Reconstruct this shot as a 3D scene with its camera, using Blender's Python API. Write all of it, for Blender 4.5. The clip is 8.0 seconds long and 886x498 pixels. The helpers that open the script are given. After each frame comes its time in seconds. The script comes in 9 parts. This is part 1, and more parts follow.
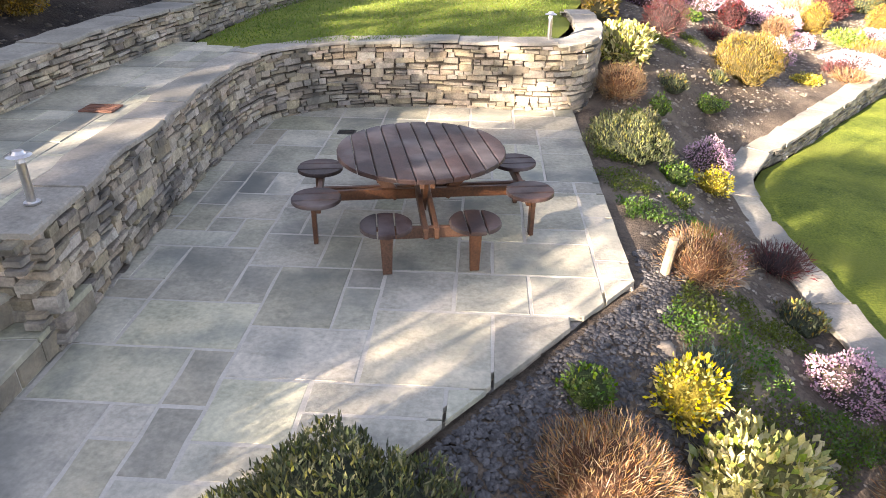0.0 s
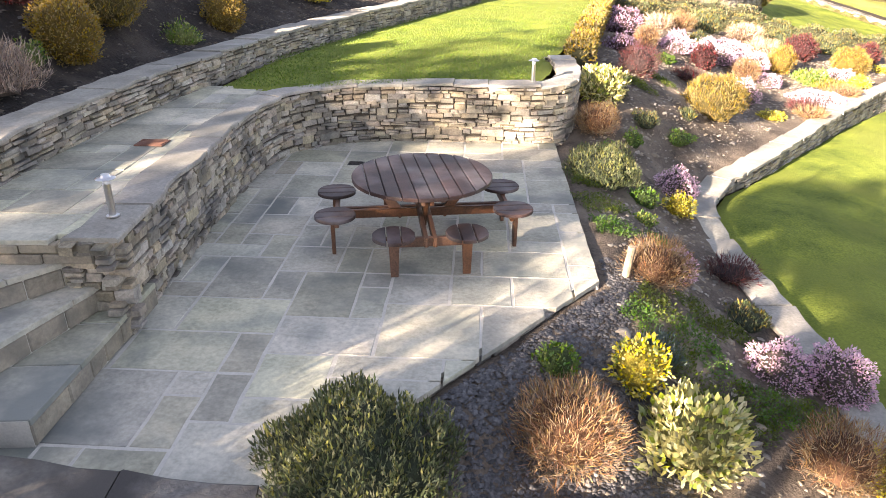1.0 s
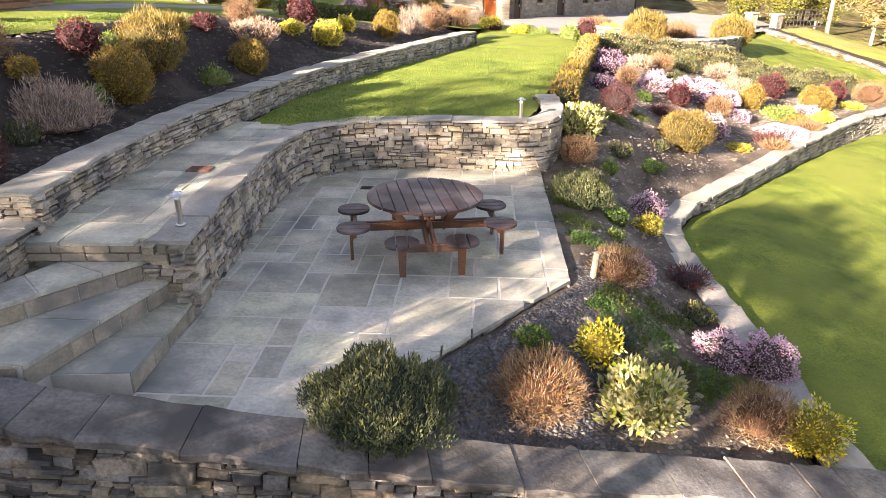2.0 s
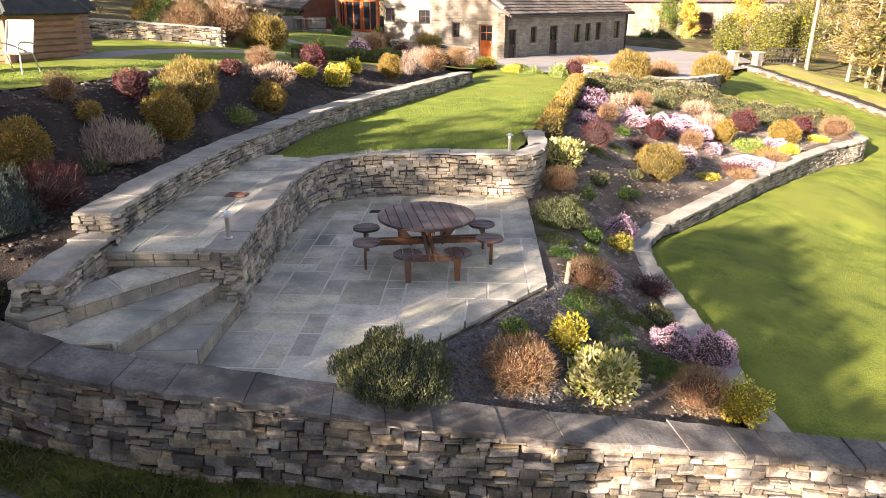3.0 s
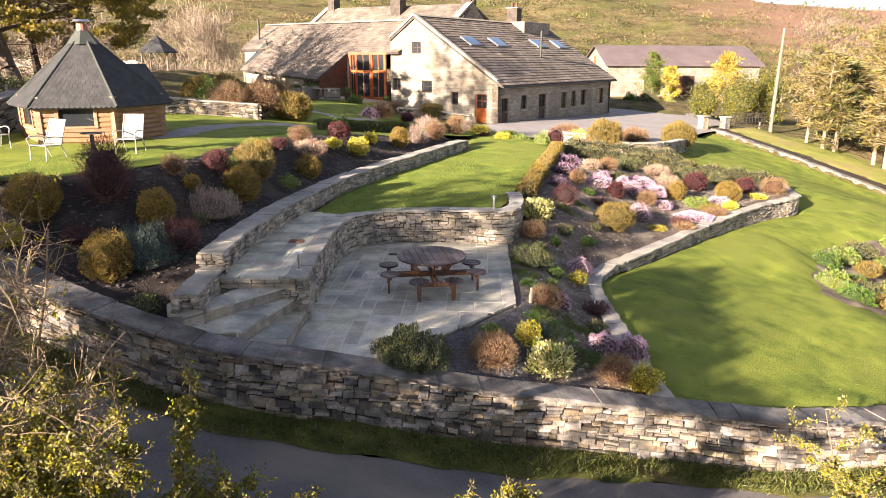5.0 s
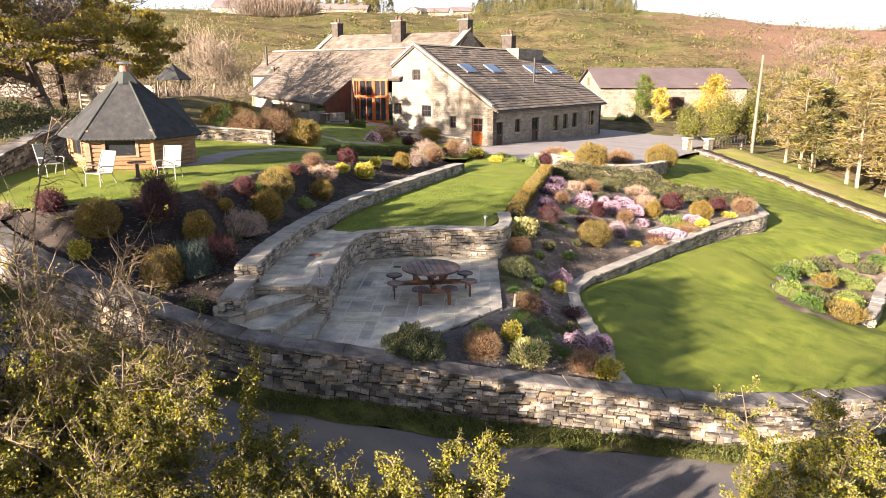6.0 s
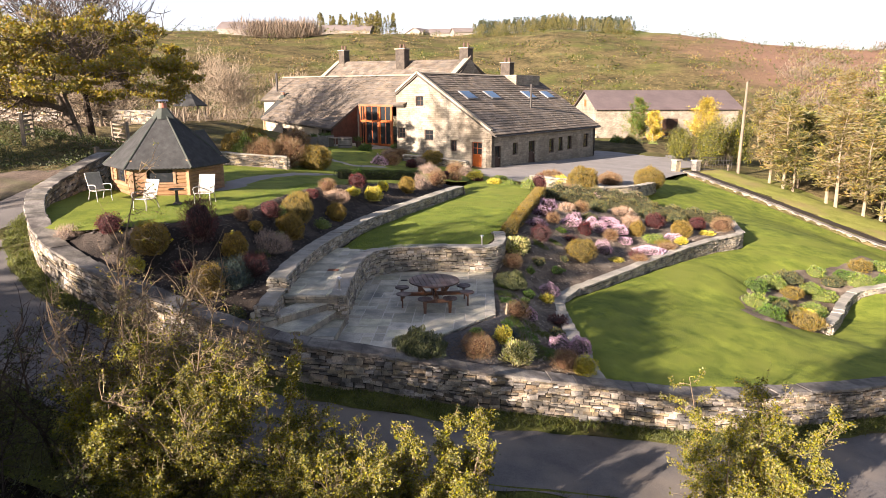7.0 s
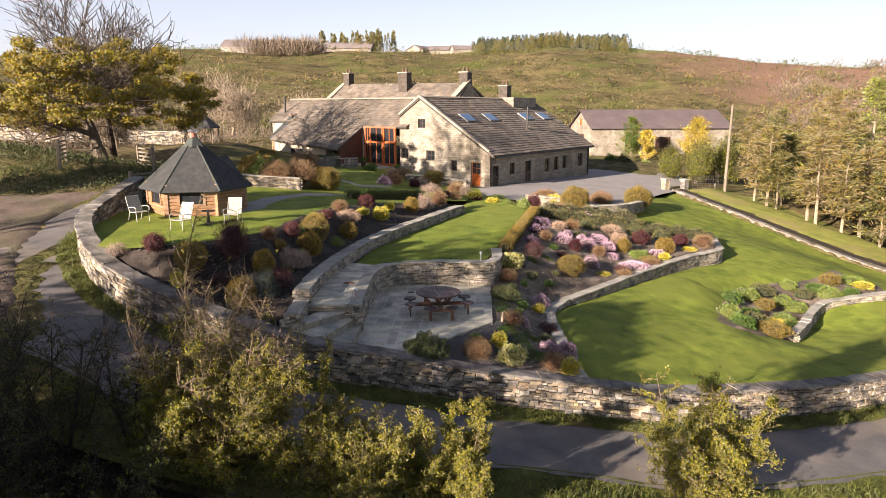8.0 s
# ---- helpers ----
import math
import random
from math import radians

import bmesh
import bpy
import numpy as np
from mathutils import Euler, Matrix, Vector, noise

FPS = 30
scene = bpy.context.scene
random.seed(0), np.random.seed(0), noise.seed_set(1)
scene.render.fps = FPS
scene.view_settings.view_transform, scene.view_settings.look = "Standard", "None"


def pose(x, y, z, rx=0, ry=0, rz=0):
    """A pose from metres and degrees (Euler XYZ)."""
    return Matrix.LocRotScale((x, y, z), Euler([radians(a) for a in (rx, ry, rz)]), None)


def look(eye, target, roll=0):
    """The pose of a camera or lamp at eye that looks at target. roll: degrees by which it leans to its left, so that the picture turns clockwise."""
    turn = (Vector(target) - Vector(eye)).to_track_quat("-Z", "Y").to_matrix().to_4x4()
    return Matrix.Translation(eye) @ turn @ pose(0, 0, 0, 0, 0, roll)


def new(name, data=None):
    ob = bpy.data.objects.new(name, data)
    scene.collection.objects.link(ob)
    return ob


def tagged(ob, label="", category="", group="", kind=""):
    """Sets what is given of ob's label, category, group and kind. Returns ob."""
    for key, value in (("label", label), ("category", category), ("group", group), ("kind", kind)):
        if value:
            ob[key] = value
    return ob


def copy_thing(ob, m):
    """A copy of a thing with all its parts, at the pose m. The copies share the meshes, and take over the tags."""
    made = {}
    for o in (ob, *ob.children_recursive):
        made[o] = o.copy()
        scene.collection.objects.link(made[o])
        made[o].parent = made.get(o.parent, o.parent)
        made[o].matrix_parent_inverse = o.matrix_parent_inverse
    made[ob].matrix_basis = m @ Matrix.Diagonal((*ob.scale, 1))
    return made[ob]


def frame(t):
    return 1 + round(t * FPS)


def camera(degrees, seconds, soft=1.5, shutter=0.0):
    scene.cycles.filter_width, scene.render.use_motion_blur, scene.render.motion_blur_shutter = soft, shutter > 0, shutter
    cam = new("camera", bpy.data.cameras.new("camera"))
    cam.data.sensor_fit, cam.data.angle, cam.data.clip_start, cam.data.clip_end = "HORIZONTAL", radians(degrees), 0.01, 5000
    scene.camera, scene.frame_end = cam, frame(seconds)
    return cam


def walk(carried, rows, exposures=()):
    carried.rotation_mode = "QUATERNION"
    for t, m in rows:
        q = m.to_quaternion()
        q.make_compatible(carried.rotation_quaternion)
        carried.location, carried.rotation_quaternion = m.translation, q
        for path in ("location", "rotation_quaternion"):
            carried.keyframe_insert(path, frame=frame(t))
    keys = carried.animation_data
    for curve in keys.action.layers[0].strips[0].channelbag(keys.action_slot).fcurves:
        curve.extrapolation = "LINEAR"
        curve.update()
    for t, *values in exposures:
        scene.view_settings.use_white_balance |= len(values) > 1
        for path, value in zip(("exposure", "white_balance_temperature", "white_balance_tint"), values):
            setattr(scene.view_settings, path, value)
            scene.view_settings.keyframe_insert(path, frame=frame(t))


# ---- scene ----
cam = camera(65.8, 8.0, 0.4)
METRES, EYE, TILT, LEAN, TURN = 16.0, 3.6, -30.0, 0.0, 0.0
PATH = [
    (0, (-0.606, 0.687, 2.925), (-0.844, 2.433, 1.979), 0.7),
    (0.5, (-0.507, 0.127, 3.074), (-0.747, 1.898, 2.178), 0.5),
    (1, (-0.433, -0.5, 3.226), (-0.674, 1.294, 2.375), 0.4),
    (2.5, (-0.091, -2.869, 3.76), (-0.34, -1.021, 3.038), 0.3),
    (3, (0.03, -3.749, 3.948), (-0.22, -1.884, 3.27), 0.2),
    (3.5, (0.164, -4.729, 4.195), (-0.09, -2.847, 3.568), 0.2),
    (4, (0.311, -5.801, 4.472), (0.054, -3.907, 3.886), 0.2),
    (4.5, (0.451, -6.911, 4.758), (0.193, -5.008, 4.197), 0.2),
    (6, (1.02, -10.718, 5.686), (0.762, -8.796, 5.194), 0.1),
    (6.5, (1.24, -12.085, 6.02), (0.98, -10.158, 5.551), 0.0),
    (7, (1.398, -13.435, 6.34), (1.133, -11.503, 5.896), -0.0),
    (7.5, (1.516, -14.786, 6.687), (1.249, -12.849, 6.263), -0.0),
    (8, (1.631, -16.146, 7.005), (1.367, -14.205, 6.601), 0.0),
]
walk(cam, [(t, look(eye, target, roll)) for t, eye, target, roll in PATH], ((0.0, 3.24, 6750, 20), (1.0, 3.26, 6750, 20), (2.5, 2.84, 6700, 22), (3.5, 2.64, 6700, 22), (4.5, 2.52, 6600, 22), (6.0, 2.4, 6550, 22), (6.5, 2.3, 6500, 22), (8.0, 1.84, 6500, 21)))

# ---- daylight: low sun from behind and to the left of the walk ----
SUN_AZ, SUN_EL = 37.0, 18.0          # the way that shadows fall, from +y towards +x; height over the horizon
world = bpy.data.worlds.new("sky")
scene.world = world
world.use_nodes = True
wn = world.node_tree
sky = wn.nodes.new("ShaderNodeTexSky")
sky.sky_type, sky.sun_disc = "NISHITA", False
sky.sun_elevation, sky.sun_rotation = radians(SUN_EL), radians(SUN_AZ + 180)
sky.air_density, sky.dust_density, sky.ozone_density = 1.0, 1.2, 1.6
haze = wn.nodes.new("ShaderNodeMix")             # thin bright haze over the clear sky
haze.data_type, haze.blend_type = "RGBA", "ADD"
haze.inputs["Factor"].default_value = 1.0
sky_way = wn.nodes.new("ShaderNodeTexCoord")
sky_up = wn.nodes.new("ShaderNodeSeparateXYZ")
wn.links.new(sky_way.outputs["Generated"], sky_up.inputs[0])
thick_air = wn.nodes.new("ShaderNodeMapRange")   # from the horizon up to the clear zenith
thick_air.interpolation_type = "SMOOTHERSTEP"
thick_air.inputs["From Min"].default_value, thick_air.inputs["From Max"].default_value = -0.05, 0.5
wn.links.new(sky_up.outputs["Z"], thick_air.inputs["Value"])
haze_tone = wn.nodes.new("ShaderNodeMix")
haze_tone.data_type = "RGBA"
haze_tone.inputs["A"].default_value, haze_tone.inputs["B"].default_value = (6.6, 6.8, 7.3, 1), (1.8, 1.87, 2.12, 1)
wn.links.new(thick_air.outputs[0], haze_tone.inputs["Factor"])
wn.links.new(haze_tone.outputs["Result"], haze.inputs["B"])
wn.links.new(sky.outputs[0], haze.inputs["A"])
wn.links.new(haze.outputs["Result"], wn.nodes["Background"].inputs[0])
wn.nodes["Background"].inputs[1].default_value = 0.025
sun = new("sun", bpy.data.lights.new("sun", "SUN"))
sun.data.energy, sun.data.angle, sun.data.color = 5.2, radians(0.5), (1.0, 0.85, 0.66)
way = Vector((math.sin(radians(SUN_AZ)) * math.cos(radians(SUN_EL)), math.cos(radians(SUN_AZ)) * math.cos(radians(SUN_EL)), -math.sin(radians(SUN_EL))))
sun.rotation_euler = way.to_track_quat("-Z", "Y").to_euler()

# ---- helpers ----
from mathutils import geometry


def part(name, mesh, material, parent=None, label=""):
    """Links a bmesh or a mesh as one mesh object under a thing or a part."""
    if isinstance(mesh, bmesh.types.BMesh):
        data = bpy.data.meshes.new(name)
        mesh.to_mesh(data)
        mesh.free()
        mesh = data
    if material is not None and not mesh.materials:
        for m in (material if isinstance(material, (list, tuple)) else [material]):
            mesh.materials.append(m)
    ob = new(name, mesh)
    if parent is not None:
        ob.parent = parent
    if label:
        ob["label"] = label
    return ob


def thing(name, m=None, label="", category="", group="", kind=""):
    """An Empty at a thing's base."""
    ob = new(name)
    ob.empty_display_size = 0.1
    if m is not None:
        ob.matrix_basis = m
    return tagged(ob, label, category, group, kind)


def mesh_of(name, verts, faces, smooth=False):
    data = bpy.data.meshes.new(name)
    data.from_pydata([tuple(v) for v in verts], [], [tuple(f) for f in faces])
    if smooth:
        data.polygons.foreach_set("use_smooth", [True] * len(data.polygons))
    data.update()
    return data


def quads_mesh(name, corners, smooth=False):
    """A mesh from an array of n quads, (n, 4, 3)."""
    n = len(corners)
    data = bpy.data.meshes.new(name)
    data.vertices.add(4 * n)
    data.vertices.foreach_set("co", np.asarray(corners, np.float32).reshape(-1))
    data.loops.add(4 * n)
    data.loops.foreach_set("vertex_index", np.arange(4 * n, dtype=np.int32))
    data.polygons.add(n)
    data.polygons.foreach_set("loop_start", np.arange(0, 4 * n, 4, dtype=np.int32))
    data.update(calc_edges=True)
    return data


def box(bm, x0, x1, y0, y1, z0, z1, m=None, bevel=0.0):
    made = bmesh.ops.create_cube(bm, size=1.0, matrix=Matrix.Translation(((x0 + x1) / 2, (y0 + y1) / 2, (z0 + z1) / 2)) @ Matrix.Diagonal((x1 - x0, y1 - y0, z1 - z0, 1)))
    vs = made["verts"]
    if bevel:
        es = list({e for v in vs for e in v.link_edges})
        vs = [v for v in bmesh.ops.bevel(bm, geom=es, offset=bevel, segments=1, affect="EDGES")["verts"]] + [v for v in vs if v.is_valid]
    if m is not None:
        bmesh.ops.transform(bm, matrix=m, verts=list({v for v in vs if v.is_valid}))


def boxed(x0, x1, y0, y1, z0, z1, m=None, bevel=0.0):
    bm = bmesh.new()
    box(bm, x0, x1, y0, y1, z0, z1, m, bevel)
    return bm


def tube(bm, a, b, r0, r1=None, sides=8, caps=True):
    """A tapered round bar from a to b."""
    a, b = Vector(a), Vector(b)
    r1 = r0 if r1 is None else r1
    q = (b - a).to_track_quat("Z", "Y").to_matrix().to_4x4()
    bmesh.ops.create_cone(bm, cap_ends=caps, segments=sides, radius1=r0, radius2=r1, depth=(b - a).length, matrix=Matrix.Translation((a + b) / 2) @ q)


def tubed(a, b, r0, r1=None, sides=8):
    bm = bmesh.new()
    tube(bm, a, b, r0, r1, sides)
    return bm


def prism(points, z0, z1):
    """An upright prism over a plan outline, counter-clockwise."""
    n = len(points)
    vs = [(x, y, z0) for x, y in points] + [(x, y, z1) for x, y in points]
    fs = [tuple(range(n))[::-1], tuple(range(n, 2 * n))] + [(i, (i + 1) % n, n + (i + 1) % n, n + i) for i in range(n)]
    return vs, fs


def along(line, step):
    """Points every step along a polyline, rounded at its corners, with the distance run."""
    pts = [Vector(p) for p in line]
    fine = []
    for i in range(len(pts) - 1):
        p0, p1, p2, p3 = pts[max(i - 1, 0)], pts[i], pts[i + 1], pts[min(i + 2, len(pts) - 1)]
        for k in range(12):
            t = k / 12
            fine.append(0.5 * (2 * p1 + (p2 - p0) * t + (2 * p0 - 5 * p1 + 4 * p2 - p3) * t * t + (3 * p1 - p0 - 3 * p2 + p3) * t ** 3))
    fine.append(pts[-1])
    run = [0.0]
    for a, b in zip(fine, fine[1:]):
        run.append(run[-1] + (b - a).length)
    out, n = [], max(1, round(run[-1] / step))
    j = 0
    for k in range(n + 1):
        s = run[-1] * k / n
        while j < len(run) - 2 and run[j + 1] < s:
            j += 1
        f = (s - run[j]) / max(1e-9, run[j + 1] - run[j])
        out.append(fine[j].lerp(fine[j + 1], f))
    return out


def side_of(pts, i):
    """The unit vector to the right of the way at point i, in the plan."""
    d = pts[min(i + 1, len(pts) - 1)] - pts[max(i - 1, 0)]
    d = Vector((d.x, d.y, 0)).normalized()
    return Vector((d.y, -d.x, 0))


def leaf_quads(p, axis, length, width, r, droop=0.0, facing=0.0):
    """Pointed leaves as four-cornered blades, from p along axis."""
    n = len(p)
    side = unit_rows(np.cross(axis, r.normal(size=(n, 3)) + facing))
    length, width = np.asarray(length).reshape(-1, 1) * np.ones((n, 1)), np.asarray(width).reshape(-1, 1) * np.ones((n, 1))
    mid = p + axis * length * 0.5
    tip = p + axis * length + np.array([0, 0, -1.0]) * length * droop
    return np.stack([p, mid + side * width / 2, tip, mid - side * width / 2], 1)


def unit_rows(a):
    return a / np.maximum(np.linalg.norm(a, axis=1, keepdims=True), 1e-9)


# ---- materials ----
def material(name, dark, light, scale=3.0, fine=40.0, rough=0.85, bump=0.3, depth=0.01, spread=0.0, per="object", metal=0.0, third=None, third_at=0.62, stretch=(1, 1, 1), local=False, hue=0.0, spec=0.4, thin=0.0):
    """A surface of two tones at two scales, with relief; spread: how far pieces differ, by object or by island; third: a blotch colour."""
    m = bpy.data.materials.new(name)
    m.use_nodes = True
    nt = m.node_tree
    nodes, links = nt.nodes, nt.links
    bsdf = nodes["Principled BSDF"]
    bsdf.inputs["Roughness"].default_value, bsdf.inputs["Metallic"].default_value = rough, metal
    bsdf.inputs["Specular IOR Level"].default_value = spec
    if local:
        co = nodes.new("ShaderNodeTexCoord").outputs["Object"]
    else:
        co = nodes.new("ShaderNodeNewGeometry").outputs["Position"]
    mp = nodes.new("ShaderNodeMapping")
    mp.inputs["Scale"].default_value = stretch
    links.new(co, mp.inputs["Vector"])
    n1, n2 = nodes.new("ShaderNodeTexNoise"), nodes.new("ShaderNodeTexNoise")
    for n, s in ((n1, scale), (n2, fine)):
        n.inputs["Scale"].default_value, n.inputs["Detail"].default_value, n.inputs["Roughness"].default_value = s, 6, 0.62
        links.new(mp.outputs[0], n.inputs["Vector"])
    mix = nodes.new("ShaderNodeMath")
    mix.operation = "MULTIPLY_ADD"
    mix.inputs[1].default_value = 0.45
    links.new(n2.outputs[0], mix.inputs[0])
    half = nodes.new("ShaderNodeMath")
    half.operation = "MULTIPLY"
    half.inputs[1].default_value = 0.55
    links.new(n1.outputs[0], half.inputs[0])
    links.new(half.outputs[0], mix.inputs[2])
    ramp = nodes.new("ShaderNodeValToRGB")
    ramp.color_ramp.elements[0].position, ramp.color_ramp.elements[0].color = 0.36, (*dark, 1)
    ramp.color_ramp.elements[1].position, ramp.color_ramp.elements[1].color = 0.64, (*light, 1)
    links.new(mix.outputs[0], ramp.inputs[0])
    colour = ramp.outputs[0]
    if third:
        n3 = nodes.new("ShaderNodeTexNoise")
        n3.inputs["Scale"].default_value, n3.inputs["Detail"].default_value = scale * 0.45, 8
        links.new(mp.outputs[0], n3.inputs["Vector"])
        r3 = nodes.new("ShaderNodeValToRGB")
        r3.color_ramp.elements[0].position, r3.color_ramp.elements[1].position = third_at - 0.1, third_at + 0.1
        links.new(n3.outputs[0], r3.inputs[0])
        m3 = nodes.new("ShaderNodeMix")
        m3.data_type = "RGBA"
        links.new(r3.outputs[0], m3.inputs["Factor"])
        links.new(colour, m3.inputs["A"])
        m3.inputs["B"].default_value = (*third, 1)
        colour = m3.outputs["Result"]
    if spread or hue:
        hsv = nodes.new("ShaderNodeHueSaturation")
        info = nodes.new("ShaderNodeObjectInfo").outputs["Random"] if per == "object" else nodes.new("ShaderNodeNewGeometry").outputs["Random Per Island"]
        for key, low, high in (("Value", 1 - spread, 1 + spread), ("Hue", 0.5 - hue, 0.5 + hue), ("Saturation", 1 - 1.2 * spread, 1 + 0.8 * spread)):
            rng = nodes.new("ShaderNodeMapRange")
            rng.inputs["To Min"].default_value, rng.inputs["To Max"].default_value = low, high
            if key == "Value":
                links.new(info, rng.inputs["Value"])
            else:
                jump = nodes.new("ShaderNodeMath")
                jump.operation = "MULTIPLY"
                jump.inputs[1].default_value = 7.31 if key == "Hue" else 13.7
                wrap = nodes.new("ShaderNodeMath")
                wrap.operation = "FRACT"
                links.new(info, jump.inputs[0])
                links.new(jump.outputs[0], wrap.inputs[0])
                links.new(wrap.outputs[0], rng.inputs["Value"])
            links.new(rng.outputs[0], hsv.inputs[key])
        links.new(colour, hsv.inputs["Color"])
        colour = hsv.outputs[0]
    links.new(colour, bsdf.inputs["Base Color"])
    if bump:
        bp = nodes.new("ShaderNodeBump")
        bp.inputs["Strength"].default_value, bp.inputs["Distance"].default_value = bump, depth
        links.new(mix.outputs[0], bp.inputs["Height"])
        links.new(bp.outputs[0], bsdf.inputs["Normal"])
    if thin:
        glow = nodes.new("ShaderNodeBsdfTranslucent")
        links.new(colour, glow.inputs["Color"])
        both = nodes.new("ShaderNodeMixShader")
        both.inputs[0].default_value = thin
        links.new(bsdf.outputs[0], both.inputs[1])
        links.new(glow.outputs[0], both.inputs[2])
        links.new(both.outputs[0], nodes["Material Output"].inputs["Surface"])
    return m


def leafy(name, dark, light, spread=0.3, hue=0.02, thin=0.3):
    return material(name, dark, light, scale=9, fine=60, rough=0.6, bump=0, spread=spread, per="island", hue=hue, thin=thin, spec=0.3)


FLAG = material("sandstone_flag", (0.265, 0.262, 0.205), (0.54, 0.515, 0.405), 2.6, 22, 0.68, 0.7, 0.014, 0.2, third=(0.18, 0.195, 0.175), third_at=0.58, hue=0.02)
MORTAR = material("pale_mortar", (0.40, 0.385, 0.34), (0.56, 0.54, 0.48), 6, 60, 0.9, 0.3, 0.005)
WALL_STONE = material("walling_stone", (0.175, 0.155, 0.118), (0.43, 0.38, 0.29), 5, 38, 0.88, 0.7, 0.014, 0.36, third=(0.10, 0.098, 0.088), third_at=0.58, hue=0.016)
WALL_REST = material("walling_stone_joined", (0.175, 0.155, 0.118), (0.43, 0.38, 0.29), 5, 38, 0.88, 0.7, 0.014, 0.36, per="island", third=(0.10, 0.098, 0.088), third_at=0.58, hue=0.016)
LANE_STONE = material("lane_stone", (0.10, 0.085, 0.063), (0.40, 0.34, 0.25), 5, 30, 0.9, 0.9, 0.02, 0.55, third=(0.09, 0.088, 0.08), third_at=0.56, hue=0.014)
LANE_REST = material("lane_stone_joined", (0.10, 0.085, 0.063), (0.40, 0.34, 0.25), 5, 30, 0.9, 0.9, 0.02, 0.55, per="island", third=(0.09, 0.088, 0.08), third_at=0.56, hue=0.014)
JOINT_BUFF = material("buff_joint", (0.035, 0.03, 0.024), (0.10, 0.085, 0.065), 8, 60, 0.95, 0.5, 0.01)
JOINT = material("dark_joint", (0.02, 0.018, 0.014), (0.05, 0.044, 0.036), 8, 60, 0.95, 0.5, 0.01)
COPING = material("coping_stone", (0.20, 0.195, 0.17), (0.39, 0.375, 0.325), 2.2, 30, 0.8, 0.4, 0.008, 0.14, third=(0.17, 0.17, 0.15), third_at=0.6, hue=0.012)
COPING_DARK = material("weathered_coping", (0.085, 0.08, 0.072), (0.25, 0.235, 0.205), 3.4, 26, 0.88, 0.9, 0.018, 0.3, third=(0.06, 0.055, 0.05), third_at=0.55, hue=0.014)
SOIL = material("soil", (0.03, 0.024, 0.019), (0.165, 0.132, 0.10), 2.2, 30, 0.95, 1.0, 0.05, third=(0.23, 0.19, 0.145), third_at=0.62)
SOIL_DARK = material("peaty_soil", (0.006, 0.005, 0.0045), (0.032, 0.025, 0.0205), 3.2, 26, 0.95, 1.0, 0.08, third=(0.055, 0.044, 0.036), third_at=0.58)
# litter taken almost to black, so that its colour carries deep shade
SHADE_LITTER = material("shade_dark_litter", (0.006, 0.005, 0.0035), (0.026, 0.02, 0.013), 2.0, 26, 0.95, 0.9, 0.05)
DIRT = material("dry_track", (0.045, 0.034, 0.026), (0.155, 0.118, 0.09), 0.9, 12, 0.95, 1.0, 0.08, third=(0.10, 0.10, 0.045), third_at=0.6)
SLATE_CHIP = material("slate_chippings", (0.035, 0.036, 0.040), (0.125, 0.123, 0.124), 9, 60, 0.8, 0.6, 0.01, 0.45, per="island")
DARK_PEBBLE = material("bank_stone", (0.03, 0.026, 0.022), (0.13, 0.107, 0.085), 9, 60, 0.9, 0.5, 0.01, 0.5, per="island")
PEBBLE = material("soil_stone", (0.13, 0.11, 0.085), (0.30, 0.26, 0.20), 9, 60, 0.85, 0.5, 0.01, 0.4, per="island")
LAWN = material("lawn", (0.042, 0.075, 0.008), (0.225, 0.27, 0.038), 1.1, 30, 0.85, 1.0, 0.05, third=(0.155, 0.185, 0.03), third_at=0.58, spec=0.2)
ROUGH_GRASS = material("rough_grass", (0.025, 0.036, 0.008), (0.14, 0.15, 0.035), 1.4, 22, 0.95, 1.0, 0.06, third=(0.10, 0.08, 0.04), third_at=0.6, spec=0.2)
MEADOW = material("meadow_grass", (0.10, 0.125, 0.022), (0.27, 0.275, 0.07), 0.7, 22, 0.9, 0.9, 0.05, third=(0.22, 0.18, 0.08), third_at=0.6, spec=0.2)
ASPHALT = material("asphalt", (0.065, 0.064, 0.066), (0.16, 0.152, 0.145), 0.9, 30, 0.88, 0.7, 0.016, third=(0.19, 0.165, 0.135), third_at=0.6)
GRAVEL = material("drive_gravel", (0.17, 0.165, 0.16), (0.27, 0.26, 0.25), 0.7, 60, 0.9, 0.4, 0.006)
TABLE_WOOD = material("stained_wood", (0.016, 0.010, 0.010), (0.062, 0.036, 0.032), 5, 60, 0.55, 0.4, 0.004, 0.2, stretch=(1, 1, 1), third=(0.12, 0.10, 0.10), third_at=0.58)
LEG_WOOD = material("stained_wood_side", (0.06, 0.026, 0.014), (0.18, 0.08, 0.036), 5, 60, 0.5, 0.4, 0.004, 0.15)
STEEL = material("brushed_steel", (0.55, 0.55, 0.55), (0.7, 0.7, 0.7), 5, 60, 0.28, 0.05, 0.002, metal=1.0)
RUST = material("rusty_iron", (0.10, 0.05, 0.035), (0.20, 0.10, 0.07), 8, 60, 0.8, 0.4, 0.004)
RISER_STONE = material("riser_stone", (0.20, 0.175, 0.13), (0.36, 0.315, 0.235), 5, 34, 0.88, 0.8, 0.014, 0.14, third=(0.15, 0.14, 0.115), third_at=0.6)
IRON = material("dark_iron", (0.03, 0.03, 0.03), (0.06, 0.055, 0.05), 8, 60, 0.6, 0.3, 0.004)

# ---- the lie of the land: heights run smoothly between these lines of known level ----
PATIO_TOP, TERRACE_TOP = 0.0, 0.92

